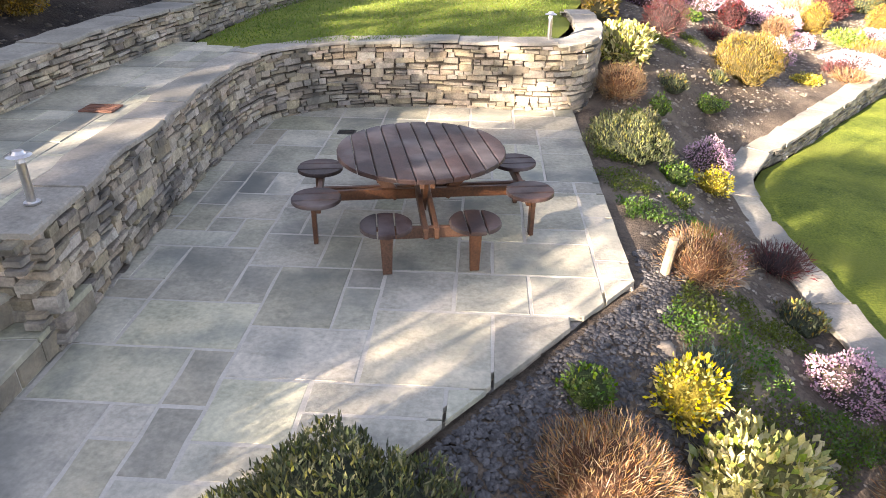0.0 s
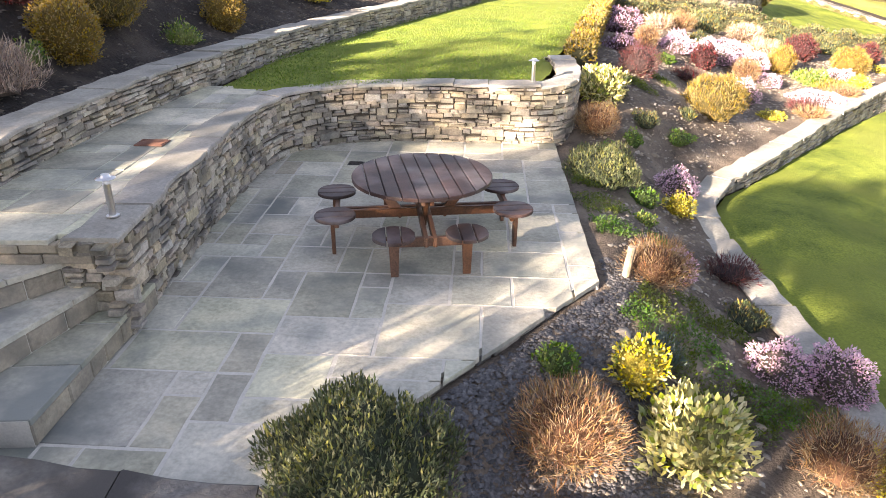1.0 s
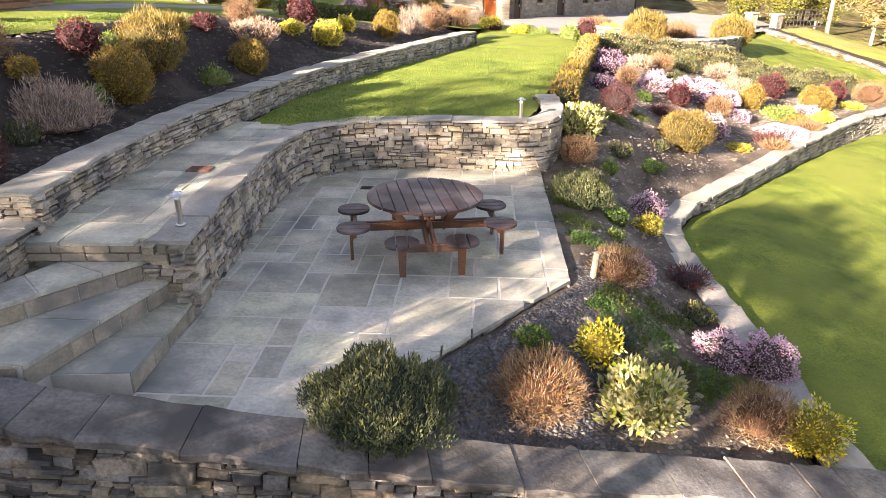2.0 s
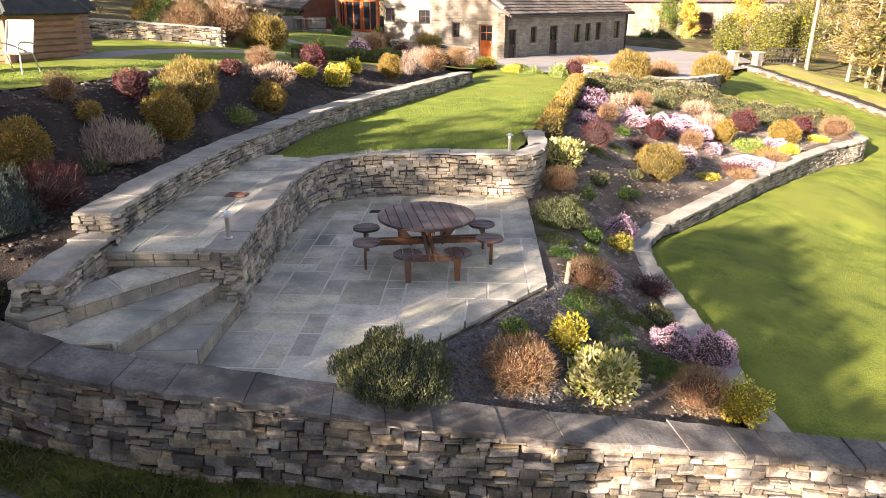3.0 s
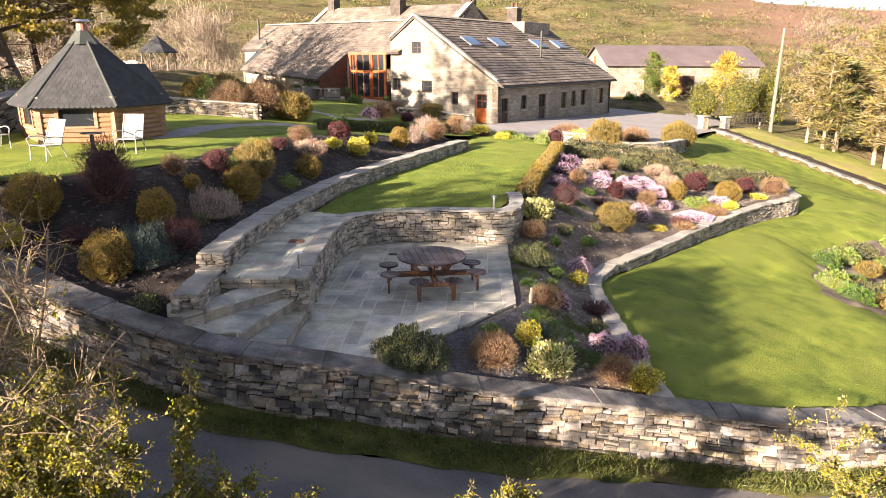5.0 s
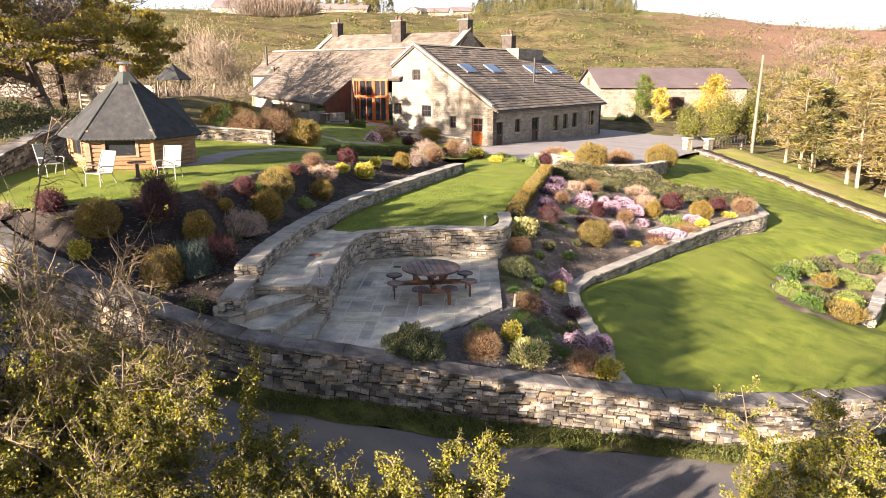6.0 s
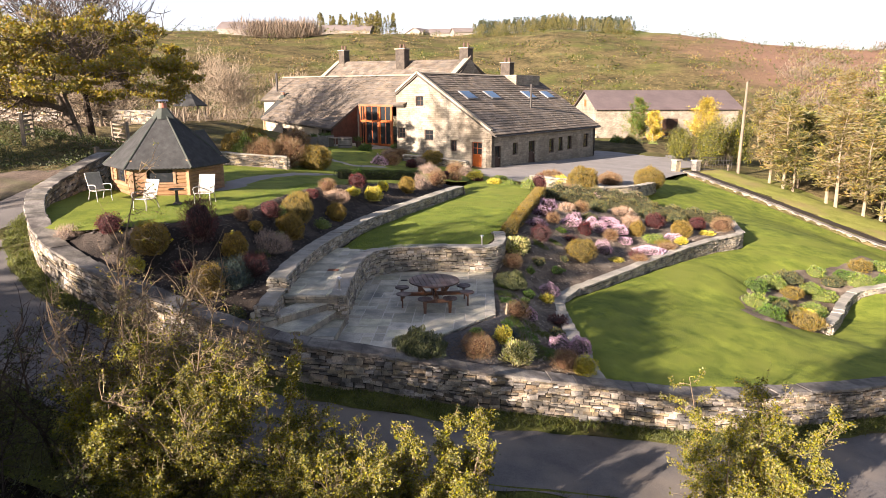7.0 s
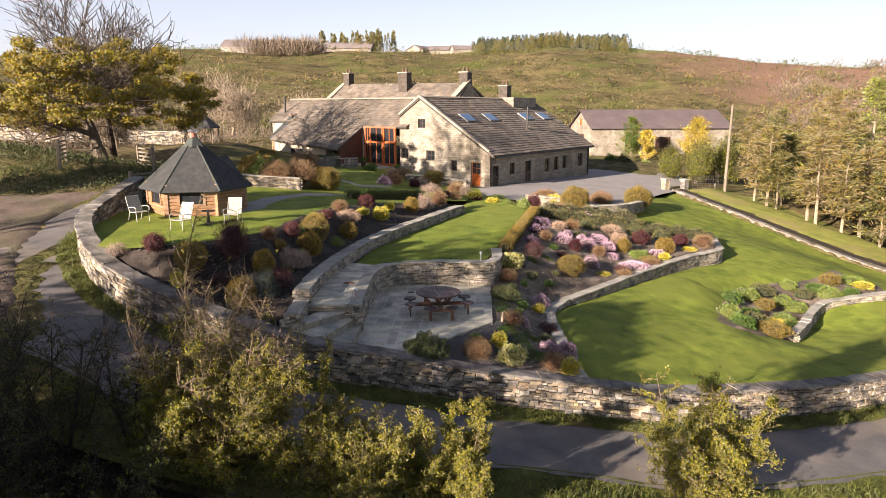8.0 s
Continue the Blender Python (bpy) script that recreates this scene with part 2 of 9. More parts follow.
# the boundary wall along the lane: middle of the coping, and its top
LANE_WALL = [(-16.3, 12.6, 4.0), (-15.9, 9.6, 3.5), (-15.2, 7.1, 3.05), (-13.4, 4.9, 2.5), (-11.5, 3.6, 1.95), (-9.0, 2.75, 1.38), (-6.8, 2.1, 0.95),
             (-4.5, 1.98, 0.42), (-2.2, 2.25, 0.1), (-0.1, 2.8, -0.42), (1.2, 3.2, -0.68), (3.4, 3.75, -1.08), (6.0, 4.2, -1.36), (10.1, 6.2, -1.82),
             (14.0, 8.6, -2.25), (19.0, 12.6, -2.9)]
# the curved wall above the terrace and the upper lawn: its back edge
BANK_WALL = [(-5.92, 4.2, 1.33), (-6.16, 6.3, 1.35), (-6.17, 8.7, 1.36), (-5.98, 12.0, 1.36), (-5.5, 14.6, 1.38), (-4.8, 17.2, 1.4), (-4.0, 20.0, 1.42), (-3.0, 23.3, 1.45)]
# flagged edging below the flower bed, its bed side and its lawn side
EDGE_IN = [(2.75, 3.9, -1.08), (2.45, 6.9, -0.9), (2.15, 9.3, -0.85), (2.14, 10.6, -0.8), (2.52, 11.6, -0.76), (3.28, 12.5, -0.73), (5.1, 15.05, -0.71), (7.42, 18.35, -0.7), (9.95, 21.45, -0.69), (11.65, 23.2, -0.69)]
EDGE_OUT = [(3.35, 4.0, -1.1), (2.9, 6.6, -0.92), (2.5, 9.1, -0.87), (2.55, 10.4, -0.8), (2.95, 11.3, -0.75), (3.65, 12.2, -0.72), (5.45, 14.8, -0.71), (7.77, 18.1, -0.7), (10.3, 21.2, -0.69), (11.95, 22.8, -0.69)]
BOUNDARY_R = [(13.4, 45.0, 0.0), (17.5, 39.5, -1.3), (22.5, 33.0, -3.0), (31.0, 23.0, -5.0)]

LEVELS = {
    "bed_right": [
        [(-0.05, 10.5, -0.05), (0.36, 5.8, -0.06), (-1.1, 3.7, -0.07), (-2.0, 2.6, -0.08)],
        [(0.32, 10.8, 0.05), (0.42, 11.8, 0.3), (0.3, 13.1, 0.7)],
        [(0.35, 13.4, 0.72), (1.6, 23.8, 0.85)],
        [(x, y, z + 0.0) for x, y, z in EDGE_IN],
        [(-1.6, 2.75, -0.18), (0.0, 3.25, -0.58), (1.1, 3.6, -0.8), (2.7, 4.0, -1.1)],
        [(1.7, 24.2, 0.6), (6.0, 26.0, -0.1), (12.4, 27.0, -0.95)]],
    "lawn_right": [
        [(3.4, 4.1, -1.22), (2.9, 6.6, -1.02), (2.5, 9.1, -0.95), (2.6, 10.4, -0.92), (3.0, 11.2, -0.94), (3.7, 12.1, -1.0), (5.5, 14.7, -1.08), (7.8, 18.0, -1.2), (10.35, 21.1, -1.32), (12.0, 22.7, -1.42)],
        [(12.1, 23.2, -1.42), (12.7, 27.2, -1.15), (6.0, 26.4, -0.3), (2.0, 25.0, 0.5)],
        [(3.6, 4.3, -1.22), (6.0, 4.7, -1.5), (10.1, 6.8, -1.95), (14.0, 9.2, -2.4), (19.0, 13.0, -3.05)],
        [(9.3, 12.7, -1.72), (11.0, 13.0, -2.3), (13.0, 13.9, -2.95), (14.8, 17.0, -3.2)],
        [(x - 0.5, y - 0.4, z - 0.05) for x, y, z in BOUNDARY_R],
        [(3.0, 32.0, 0.65), (9.0, 40.0, 0.2)]],
    "bed_left": [
        [(x, y, z - 0.08) for x, y, z in BANK_WALL],
        [(-5.9, 4.1, 0.97), (-5.85, 3.3, 0.84), (-6.05, 2.95, 0.52)],
        [(-12.4, 4.6, 2.45), (-11.5, 4.4, 2.52), (-9.7, 4.9, 2.62), (-8.5, 6.2, 2.65), (-8.1, 8.2, 2.63), (-8.2, 11.5, 2.58), (-8.0, 15.2, 2.4), (-6.6, 19.5, 2.0), (-4.6, 24.5, 1.5)],
        [(-6.1, 2.5, 0.58), (-6.8, 2.5, 0.82), (-9.0, 3.2, 1.28), (-11.5, 4.0, 1.85), (-13.0, 5.0, 2.3)]],
    "lawn_cabin": [
        [(-12.4, 4.6, 2.45), (-11.5, 4.4, 2.52), (-9.7, 4.9, 2.62), (-8.5, 6.2, 2.65), (-8.1, 8.2, 2.63), (-8.2, 11.5, 2.58), (-8.0, 15.2, 2.4), (-6.6, 19.5, 2.0), (-4.6, 24.5, 1.5)],
        [(-13.3, 5.4, 2.5), (-14.8, 7.4, 2.62), (-15.5, 11.0, 2.75)],
        [(-14.0, 11.3, 2.7), (-11.0, 11.3, 2.66)],
        [(-17.0, 22.0, 2.6), (-14.0, 42.0, 2.15), (-10.3, 41.0, 1.9), (-2.0, 37.3, 0.9)],
        [(-3.5, 28.0, 1.2), (-2.5, 34.0, 1.0)]],
    "natural": [
        [(x - 0.2, y - 1.0, z - 1.5) for x, y, z in LANE_WALL],
        [(x + 0.3, y - 3.6, z - 1.55) for x, y, z in LANE_WALL],
        [(x + 0.7, y + 0.55, z + 0.06) for x, y, z in BOUNDARY_R],
        [(x + 2.4, y + 1.9, z + 0.05) for x, y, z in BOUNDARY_R],
        [(21.0, 47.0, -1.0), (30.0, 40.0, -4.0), (40.0, 25.0, -7.0)],
        [(-22.0, 18.5, 3.9), (-28.0, 20.0, 4.5), (-38.0, 25.0, 5.0)],
        [(-18.0, 14.0, 3.3), (-20.0, 25.0, 3.6), (-26.0, 40.0, 4.2)],
        [(-30.0, 62.0, 4.0), (-2.0, 66.0, 1.6), (15.0, 70.0, 0.6), (32.0, 64.0, -2.0)],
        [(-16.0, -7.0, 0.2), (-6.0, -4.5, -2.1), (0.0, -4.5, -2.7), (9.0, -1.0, -3.4), (20.0, 4.0, -4.8)],
        [(-16.0, -26.0, -1.5), (0.0, -26.0, -4.5), (16.0, -22.0, -6.5)],
        [(-14.0, 42.0, 2.1), (-2.0, 37.8, 0.78), (7.0, 53.0, 0.2)],
        [(-2.5, 27.0, 1.02), (2.0, 26.0, 0.75), (6.0, 27.0, 0.0), (12.5, 28.0, -1.0)],
        [(-2.0, 33.0, 0.8), (4.0, 31.0, 0.4), (9.0, 37.0, 0.05), (13.0, 44.0, -0.15)]],
}


def level(zone, x, y):
    """Ground height, by arrays, between the zone's lines."""
    x, y = np.asarray(x, float), np.asarray(y, float)
    top, low = np.zeros_like(x), np.zeros_like(x)
    for line in LEVELS[zone]:
        best_d, best_z = np.full_like(x, 1e18), np.zeros_like(x)
        for (ax, ay, az), (bx, by, bz) in zip(line, line[1:]):
            dx, dy = bx - ax, by - ay
            s = np.clip(((x - ax) * dx + (y - ay) * dy) / (dx * dx + dy * dy), 0, 1)
            d = (x - ax - s * dx) ** 2 + (y - ay - s * dy) ** 2
            near = d < best_d
            best_d, best_z = np.where(near, d, best_d), np.where(near, az + s * (bz - az), best_z)
        w = 1 / (best_d + 0.02)
        top, low = top + w * best_z, low + w
    return top / low


def at_level(zone, x, y):
    if zone == "terrace":
        return TERRACE_TOP
    if zone == "lawn_upper":
        return TERRACE_TOP + 0.006 * max(0, y - 10)
    if zone == "drive":
        return 0.87 - 0.058 * (x + 2)
    return float(level(zone, np.array([x]), np.array([y]))[0])

# ---- ground ----
GARDEN = [(x, y) for x, y, _ in LANE_WALL] + [(31.0, 23.0), (22.5, 33.0), (17.5, 39.5), (13.4, 45.0), (12.0, 60.0), (4.0, 62.0), (-18.0, 60.0), (-17.5, 22.0)]


def inside(points, x, y):
    """Whether plan points lie inside an outline, and how far from its edge they are, by arrays."""
    x, y = np.asarray(x, float), np.asarray(y, float)
    hit, near = np.zeros(x.shape, bool), np.full(x.shape, 1e9)
    for (ax, ay), (bx, by) in zip(points, points[1:] + points[:1]):
        cross = ((ay > y) != (by > y)) & (x < (bx - ax) * (y - ay) / ((by - ay) or 1e-12) + ax)
        hit ^= cross
        s = np.clip(((x - ax) * (bx - ax) + (y - ay) * (by - ay)) / ((bx - ax) ** 2 + (by - ay) ** 2 + 1e-12), 0, 1)
        near = np.minimum(near, np.hypot(x - ax - s * (bx - ax), y - ay - s * (by - ay)))
    return hit, near


def smooth01(a):
    a = np.clip(a, 0, 1)
    return a * a * (3 - 2 * a)


def waves(x, y, size, seed=0):
    """Gentle unevenness, between about -1 and 1."""
    r = np.random.RandomState(seed)
    out = 0
    for k in range(6):
        a, p = r.uniform(0, math.tau), r.uniform(0, math.tau)
        out = out + np.sin((x * math.cos(a) + y * math.sin(a)) * math.tau / (size * r.uniform(0.6, 1.7)) + p)
    return out / 3.5


def hill(x, y):
    """The valley side behind the house, up to its skyline."""
    d, az = np.hypot(x, y), np.degrees(np.arctan2(x, np.maximum(y, 1e-6)))
    az = np.where(y < 0, np.sign(x) * 90, az)
    crest = np.interp(az, [-90, -45, -38, -30, -20, -8, 2, 12, 18, 24, 40, 90], [26, 27, 28, 32, 32, 31, 34, 29, 25, 23, 23, 0])
    ramp = smooth01((d - 70) / (330 - 70)) * 0.75 + smooth01((d - 95) / 170) * 0.25
    past = smooth01((d - 380) / 500)
    return crest * ramp * (1 + 0.05 * past) * np.where(y < -20, 0, smooth01((y + 20) / 80)) + 1.6 * waves(x, y, 60, 3) * smooth01((d - 110) / 120)


def ground_height(x, y):
    x, y = np.asarray(x, float), np.asarray(y, float)
    d = np.hypot(x, y - 20)
    z = level("natural", x, y) * (1 - smooth01((d - 42) / 50)) + hill(x, y)
    z = z + 0.10 * waves(x, y, 7, 5) * smooth01((d - 20) / 20)
    hit, near = inside(GARDEN, x, y)
    return np.where(hit, z - (1.3 - 1.22 * smooth01((y - 23.5) / 2.5) * (np.abs(x + 5.5) < 13)) * smooth01(near / 1.2), z)


def spaced(lo, hi, step, far, growth):
    a = list(np.arange(lo, hi + 1e-6, step))
    s = step
    while a[-1] < far:
        s *= growth
        a.append(a[-1] + s)
    s = step
    while a[0] > -far:
        s *= growth
        a.insert(0, a[0] - s)
    return np.array(a)


gx, gy = spaced(-26, 34, 0.6, 2200, 1.08), spaced(-20, 48, 0.6, 2200, 1.08)
mx, my = np.meshgrid(gx, gy)
mz = ground_height(mx, my)
nx, ny = len(gx), len(gy)
verts = np.stack([mx, my, mz], -1).reshape(-1, 3)
idx = np.arange(nx * ny).reshape(ny, nx)
faces = np.stack([idx[:-1, :-1], idx[:-1, 1:], idx[1:, 1:], idx[1:, :-1]], -1).reshape(-1, 4)
ground_mesh = quads_mesh("ground", verts[faces])
bm = bmesh.new()
bm.from_mesh(ground_mesh)
bmesh.ops.remove_doubles(bm, verts=bm.verts, dist=1e-4)
for f in bm.faces:
    f.smooth = True
bm.to_mesh(ground_mesh)
bm.free()


def hillside():
    """Pasture, dead bracken and scrub in patches, by place."""
    m = material("hillside", (0.018, 0.02, 0.008), (0.195, 0.155, 0.075), 0.16, 1.1, 0.95, 1.0, 0.9, third=(0.09, 0.105, 0.028), third_at=0.6, spec=0.1)
    nt = m.node_tree
    nodes, links = nt.nodes, nt.links
    bsdf = nodes["Principled BSDF"]
    base = bsdf.inputs["Base Color"].links[0].from_socket
    pos = nodes.new("ShaderNodeNewGeometry").outputs["Position"]
    sep = nodes.new("ShaderNodeSeparateXYZ")
    links.new(pos, sep.inputs[0])
    noise_far = nodes.new("ShaderNodeTexNoise")
    noise_far.inputs["Scale"].default_value, noise_far.inputs["Detail"].default_value = 0.02, 7
    links.new(pos, noise_far.inputs["Vector"])

    def blend(value, low, high, under, colour):
        """Lays a colour over, where value plus unevenness passes from low to high."""
        add = nodes.new("ShaderNodeMath")
        add.operation = "MULTIPLY_ADD"
        add.inputs[1].default_value = (high - low) * 3.0
        links.new(noise_far.outputs[0], add.inputs[0])
        links.new(value, add.inputs[2])
        rng = nodes.new("ShaderNodeMapRange")
        rng.inputs["From Min"].default_value, rng.inputs["From Max"].default_value = low + (high - low) * 1.5, high + (high - low) * 1.5
        links.new(add.outputs[0], rng.inputs["Value"])
        mx_ = nodes.new("ShaderNodeMix")
        mx_.data_type = "RGBA"
        links.new(rng.outputs[0], mx_.inputs["Factor"])
        links.new(under, mx_.inputs["A"])
        mx_.inputs["B"].default_value = (*colour, 1)
        return mx_.outputs["Result"]
    c = blend(sep.outputs["X"], 38, 66, base, (0.20, 0.125, 0.09))      # bracken to the right of the valley
    c = blend(sep.outputs["Z"], 28, 32, c, (0.15, 0.20, 0.055))          # pasture on the tops
    links.new(c, bsdf.inputs["Base Color"])
    return m


ground = part("ground", ground_mesh, hillside())
tagged(ground, "rough grass, bracken and pasture rising to a valley side", "ground", kind="structure")


def draped(name, outline, zone, mat, lift=0.0, step=0.5, uneven=0.0, sunk=0.07):
    """A sheet of ground inside a plan outline, laid over the zone's levels."""
    edge = [Vector((p[0], p[1])) for p in outline]
    fine = []
    for a, b in zip(edge, edge[1:] + edge[:1]):
        n = max(1, int((b - a).length / 0.3))
        fine += [a.lerp(b, k / n) for k in range(n)]
    xs, ys = [p.x for p in fine], [p.y for p in fine]
    px, py = np.meshgrid(np.arange(min(xs), max(xs), step), np.arange(min(ys), max(ys), step))
    px, py = px.ravel() + np.random.uniform(-0.1, 0.1, px.size) * step, py.ravel()
    hit, near = inside([(p.x, p.y) for p in fine], px, py)
    keep = hit & (near > step * 0.45)
    pts = fine + [Vector((a, b)) for a, b in zip(px[keep], py[keep])]
    n = len(fine)
    out = geometry.delaunay_2d_cdt(pts, [(i, (i + 1) % n) for i in range(n)], [], 1, 1e-5)
    vx, vy = np.array([v.x for v in out[0]]), np.array([v.y for v in out[0]])
    if zone == "natural":
        vz = ground_height(vx, vy)
    elif zone in LEVELS:
        vz = level(zone, vx, vy)
    else:
        vz = np.array([at_level(zone, a, b) for a, b in zip(vx, vy)])
    _, near = inside(outline, vx, vy)
    vz = vz + lift + uneven * waves(vx, vy, 1.7, 8) - sunk * np.clip(1 - near / 0.2, 0, 1)
    return part(name, mesh_of(name, zip(vx, vy, vz), out[2], True), mat)


lane_in = [(x + 0.0, y + 0.12) for x, y, _ in LANE_WALL]
bed_r = draped("flower_bed", [(-2.0, 2.3), (-0.1, 2.85), (1.2, 3.25), (3.0, 3.8), *[(x + 0.1, y) for x, y, _ in EDGE_IN], (12.2, 26.9), (6.0, 26.1), (1.7, 24.4), (0.3, 13.2), (0.1, 11.0), (-0.3, 10.4), (0.1, 5.8), (-1.4, 3.6)], "bed_right", SOIL, 0.0, 0.22, 0.035)
tagged(bed_r, "sloping flower bed of dark soil and slate chippings", "flower bed", kind="structure")
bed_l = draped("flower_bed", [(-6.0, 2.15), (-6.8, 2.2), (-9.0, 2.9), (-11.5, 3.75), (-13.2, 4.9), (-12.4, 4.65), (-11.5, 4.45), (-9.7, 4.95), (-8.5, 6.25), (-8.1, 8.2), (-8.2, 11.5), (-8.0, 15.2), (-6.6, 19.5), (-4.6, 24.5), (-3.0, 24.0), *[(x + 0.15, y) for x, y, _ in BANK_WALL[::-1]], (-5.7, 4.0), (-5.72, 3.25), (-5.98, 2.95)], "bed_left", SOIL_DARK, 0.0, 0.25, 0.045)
tagged(bed_l, "steep flower bed of dark stony soil", "flower bed", kind="structure")
lawn_u = draped("lawn", [(-5.2, 9.5), (-4.0, 9.75), (-3.6, 10.3), (-2.0, 10.6), (-0.5, 10.7), (-0.2, 12.0), (-0.1, 13.4), (1.5, 24.2), (0.6, 27.4), (-1.6, 31.5), (-2.8, 31.0), (-2.9, 27.0), (-2.55, 23.4), (-3.5, 20.0), (-4.3, 17.2), (-5.0, 14.6), (-5.4, 12.4), (-5.5, 10.0)], "lawn_upper", LAWN, 0.02, 0.4, 0.012)
tagged(lawn_u, "mown green lawn above the stone retaining wall", "lawn", kind="structure")
lawn_r = draped("lawn", [(3.2, 3.9), (6.0, 4.3), (10.1, 6.3), (14.0, 8.7), (19.0, 12.7), (31.0, 23.0), (22.3, 32.8), (17.3, 39.3), (13.2, 44.6), (12.0, 42.5), (8.5, 36.0), (7.5, 31.0), (4.5, 29.0), (2.0, 25.2), (6.0, 26.2), (12.5, 27.0), (12.1, 23.0), *[(x, y) for x, y, _ in EDGE_OUT[::-1]]], "lawn_right", LAWN, 0.0, 0.45, 0.02)
tagged(lawn_r, "mown sloping lawn with long tree shadows", "lawn", kind="structure")
lawn_c = draped("lawn", [(-13.3, 4.75), (-12.4, 4.55), (-11.5, 4.35), (-9.7, 4.85), (-8.5, 6.15), (-8.0, 8.2), (-8.1, 11.5), (-7.9, 15.2), (-6.5, 19.5), (-4.5, 24.5), (-2.7, 27.0), (-2.7, 31.0), (-2.4, 35.5), (-4.5, 38.5), (-10.5, 41.6), (-14.5, 42.0), (-17.5, 30.0), (-17.0, 20.0), (-16.2, 12.0), (-15.8, 9.6), (-15.1, 7.2)], "lawn_cabin", LAWN, 0.03, 0.5, 0.015)
tagged(lawn_c, "mown lawn round the timber barbecue cabin", "lawn", kind="structure")
drive = draped("driveway", [(-2.8, 33.5), (-0.5, 31.5), (3.6, 30.5), (8.0, 33.0), (12.0, 42.0), (14.0, 45.5), (16.0, 52.0), (17.5, 66.0), (12.0, 76.0), (6.0, 60.0), (-2.0, 38.0), (-3.5, 36.0)], "drive", GRAVEL, 0.06, 1.0)
tagged(drive, "pale grey tarmac drive beside the stone house", "drive", kind="structure")

# the lane, with its verge, outside the wall
lane_pts = along([(x, y, z) for x, y, z in LANE_WALL], 0.5)
LANE_DROP = 1.13


def lane_edge(x):
    """How far from the middle of the wall the lane begins: the verge swells in front of the patio."""
    return float(np.interp(x, [-12, -6.5, -4.5, -2.5, 0.5, 3.5, 8], [0.85, 0.72, 0.85, 1.02, 1.08, 0.8, 0.9]))


va, fa = [], []
for i, p in enumerate(lane_pts):
    s = side_of(lane_pts, i)
    e0 = lane_edge(p.x) - 0.1
    for k, f in enumerate((0, 0.16, 0.4, 0.64, 0.87, 1.0)):
        off = e0 + f * (3.75 - e0)
        q = p + s * (off + (0.06 * math.sin(i * 1.7) + 0.05 * math.sin(i * 0.63) if k in (0, 5) else 0))
        va.append((q.x, q.y, p.z - LANE_DROP - 0.02 * off + (0.04 if k in (2, 3) else 0.0)))
    if i:
        b = 6 * i
        fa += [(b + k - 6, b + k - 5, b + k + 1, b + k) for k in range(5)]
lane = part("lane", mesh_of("lane", va, fa, True), ASPHALT)
tagged(lane, "narrow worn asphalt lane outside the garden wall", "road", kind="structure")
for name, near_wall, z0, z1 in (("verge", True, -0.98, -1.135), ("verge", False, -1.19, -1.66)):
    va, fa = [], []
    for i, p in enumerate(lane_pts):
        s = side_of(lane_pts, i)
        o0, o1 = (-0.2, lane_edge(p.x) + 0.06 * math.sin(i * 1.9)) if near_wall else (3.55, 5.4)
        for k in range(6):
            q = p + s * (o0 + (o1 - o0) * k / 5)
            va.append((q.x, q.y, p.z + z0 + (z1 - z0) * k / 5 + 0.03 * math.sin(q.x * 3.1 + k) * (0 < k < 5)))
        if i:
            b = 6 * i
            fa += [(b + k - 6, b + k - 5, b + k + 1, b + k) for k in range(5)]
    tagged(part(name, mesh_of(name, va, fa, True), ROUGH_GRASS), "strip of rough grass beside the lane", "verge", kind="structure")
# the tree shade on this bank is put into the sheet's colour
litter = draped("bank", [(-20.0, -1.5), (-15.5, 0.2), (-12.0, -1.6), (-9.0, -2.6), (-6.8, -3.1), (-4.5, -3.2), (-2.2, -2.9), (-0.5, -2.6), (1.2, -2.6), (2.0, -4.5), (2.0, -14.0), (-6.0, -17.0), (-20.0, -12.0)], "natural", SHADE_LITTER, 0.08, 0.6, 0.03)
tagged(litter, "leaf litter on the near bank of the lane, darkened to stand for shade", "bank", kind="structure")
track = draped("track", [(-13.6, 1.4), (-14.9, 3.3), (-16.2, 5.0), (-17.3, 7.1), (-18.3, 9.4), (-18.5, 11.6), (-18.3, 13.4), (-20.4, 13.3), (-22.9, 12.4), (-25.6, 13.1), (-29.0, 12.6), (-33.0, 14.5), (-36.0, 11.0), (-29.0, 6.5), (-23.5, 5.2), (-20.0, 2.6), (-17.4, 0.2), (-15.0, -0.4)], "natural", DIRT, 0.09, 0.35, 0.05, 0.14)
tagged(track, "dry rutted earth track outside the garden wall", "track", kind="structure")

# the boundary wall's shadow, laid on the ground as a dark sheet
ditch = draped("ditch", [(x + 0.42, y + 0.33) for x, y, _ in BOUNDARY_R] + [(x + 1.05, y + 0.85) for x, y, _ in BOUNDARY_R[::-1]], "natural", SHADE_LITTER, 0.07, 0.4, 0.02)
tagged(ditch, "dark strip on the ground standing for the shadow of the boundary wall", "ditch", kind="structure")
meadow = draped("meadow", [(x + 0.95, y + 0.78) for x, y, _ in BOUNDARY_R] + [(39.0, 29.0), (30.0, 39.0), (24.0, 46.0), (18.6, 50.5)], "natural", MEADOW, 0.04, 0.7, 0.03)
tagged(meadow, "rough sunlit grass under the pines", "grass", kind="structure")

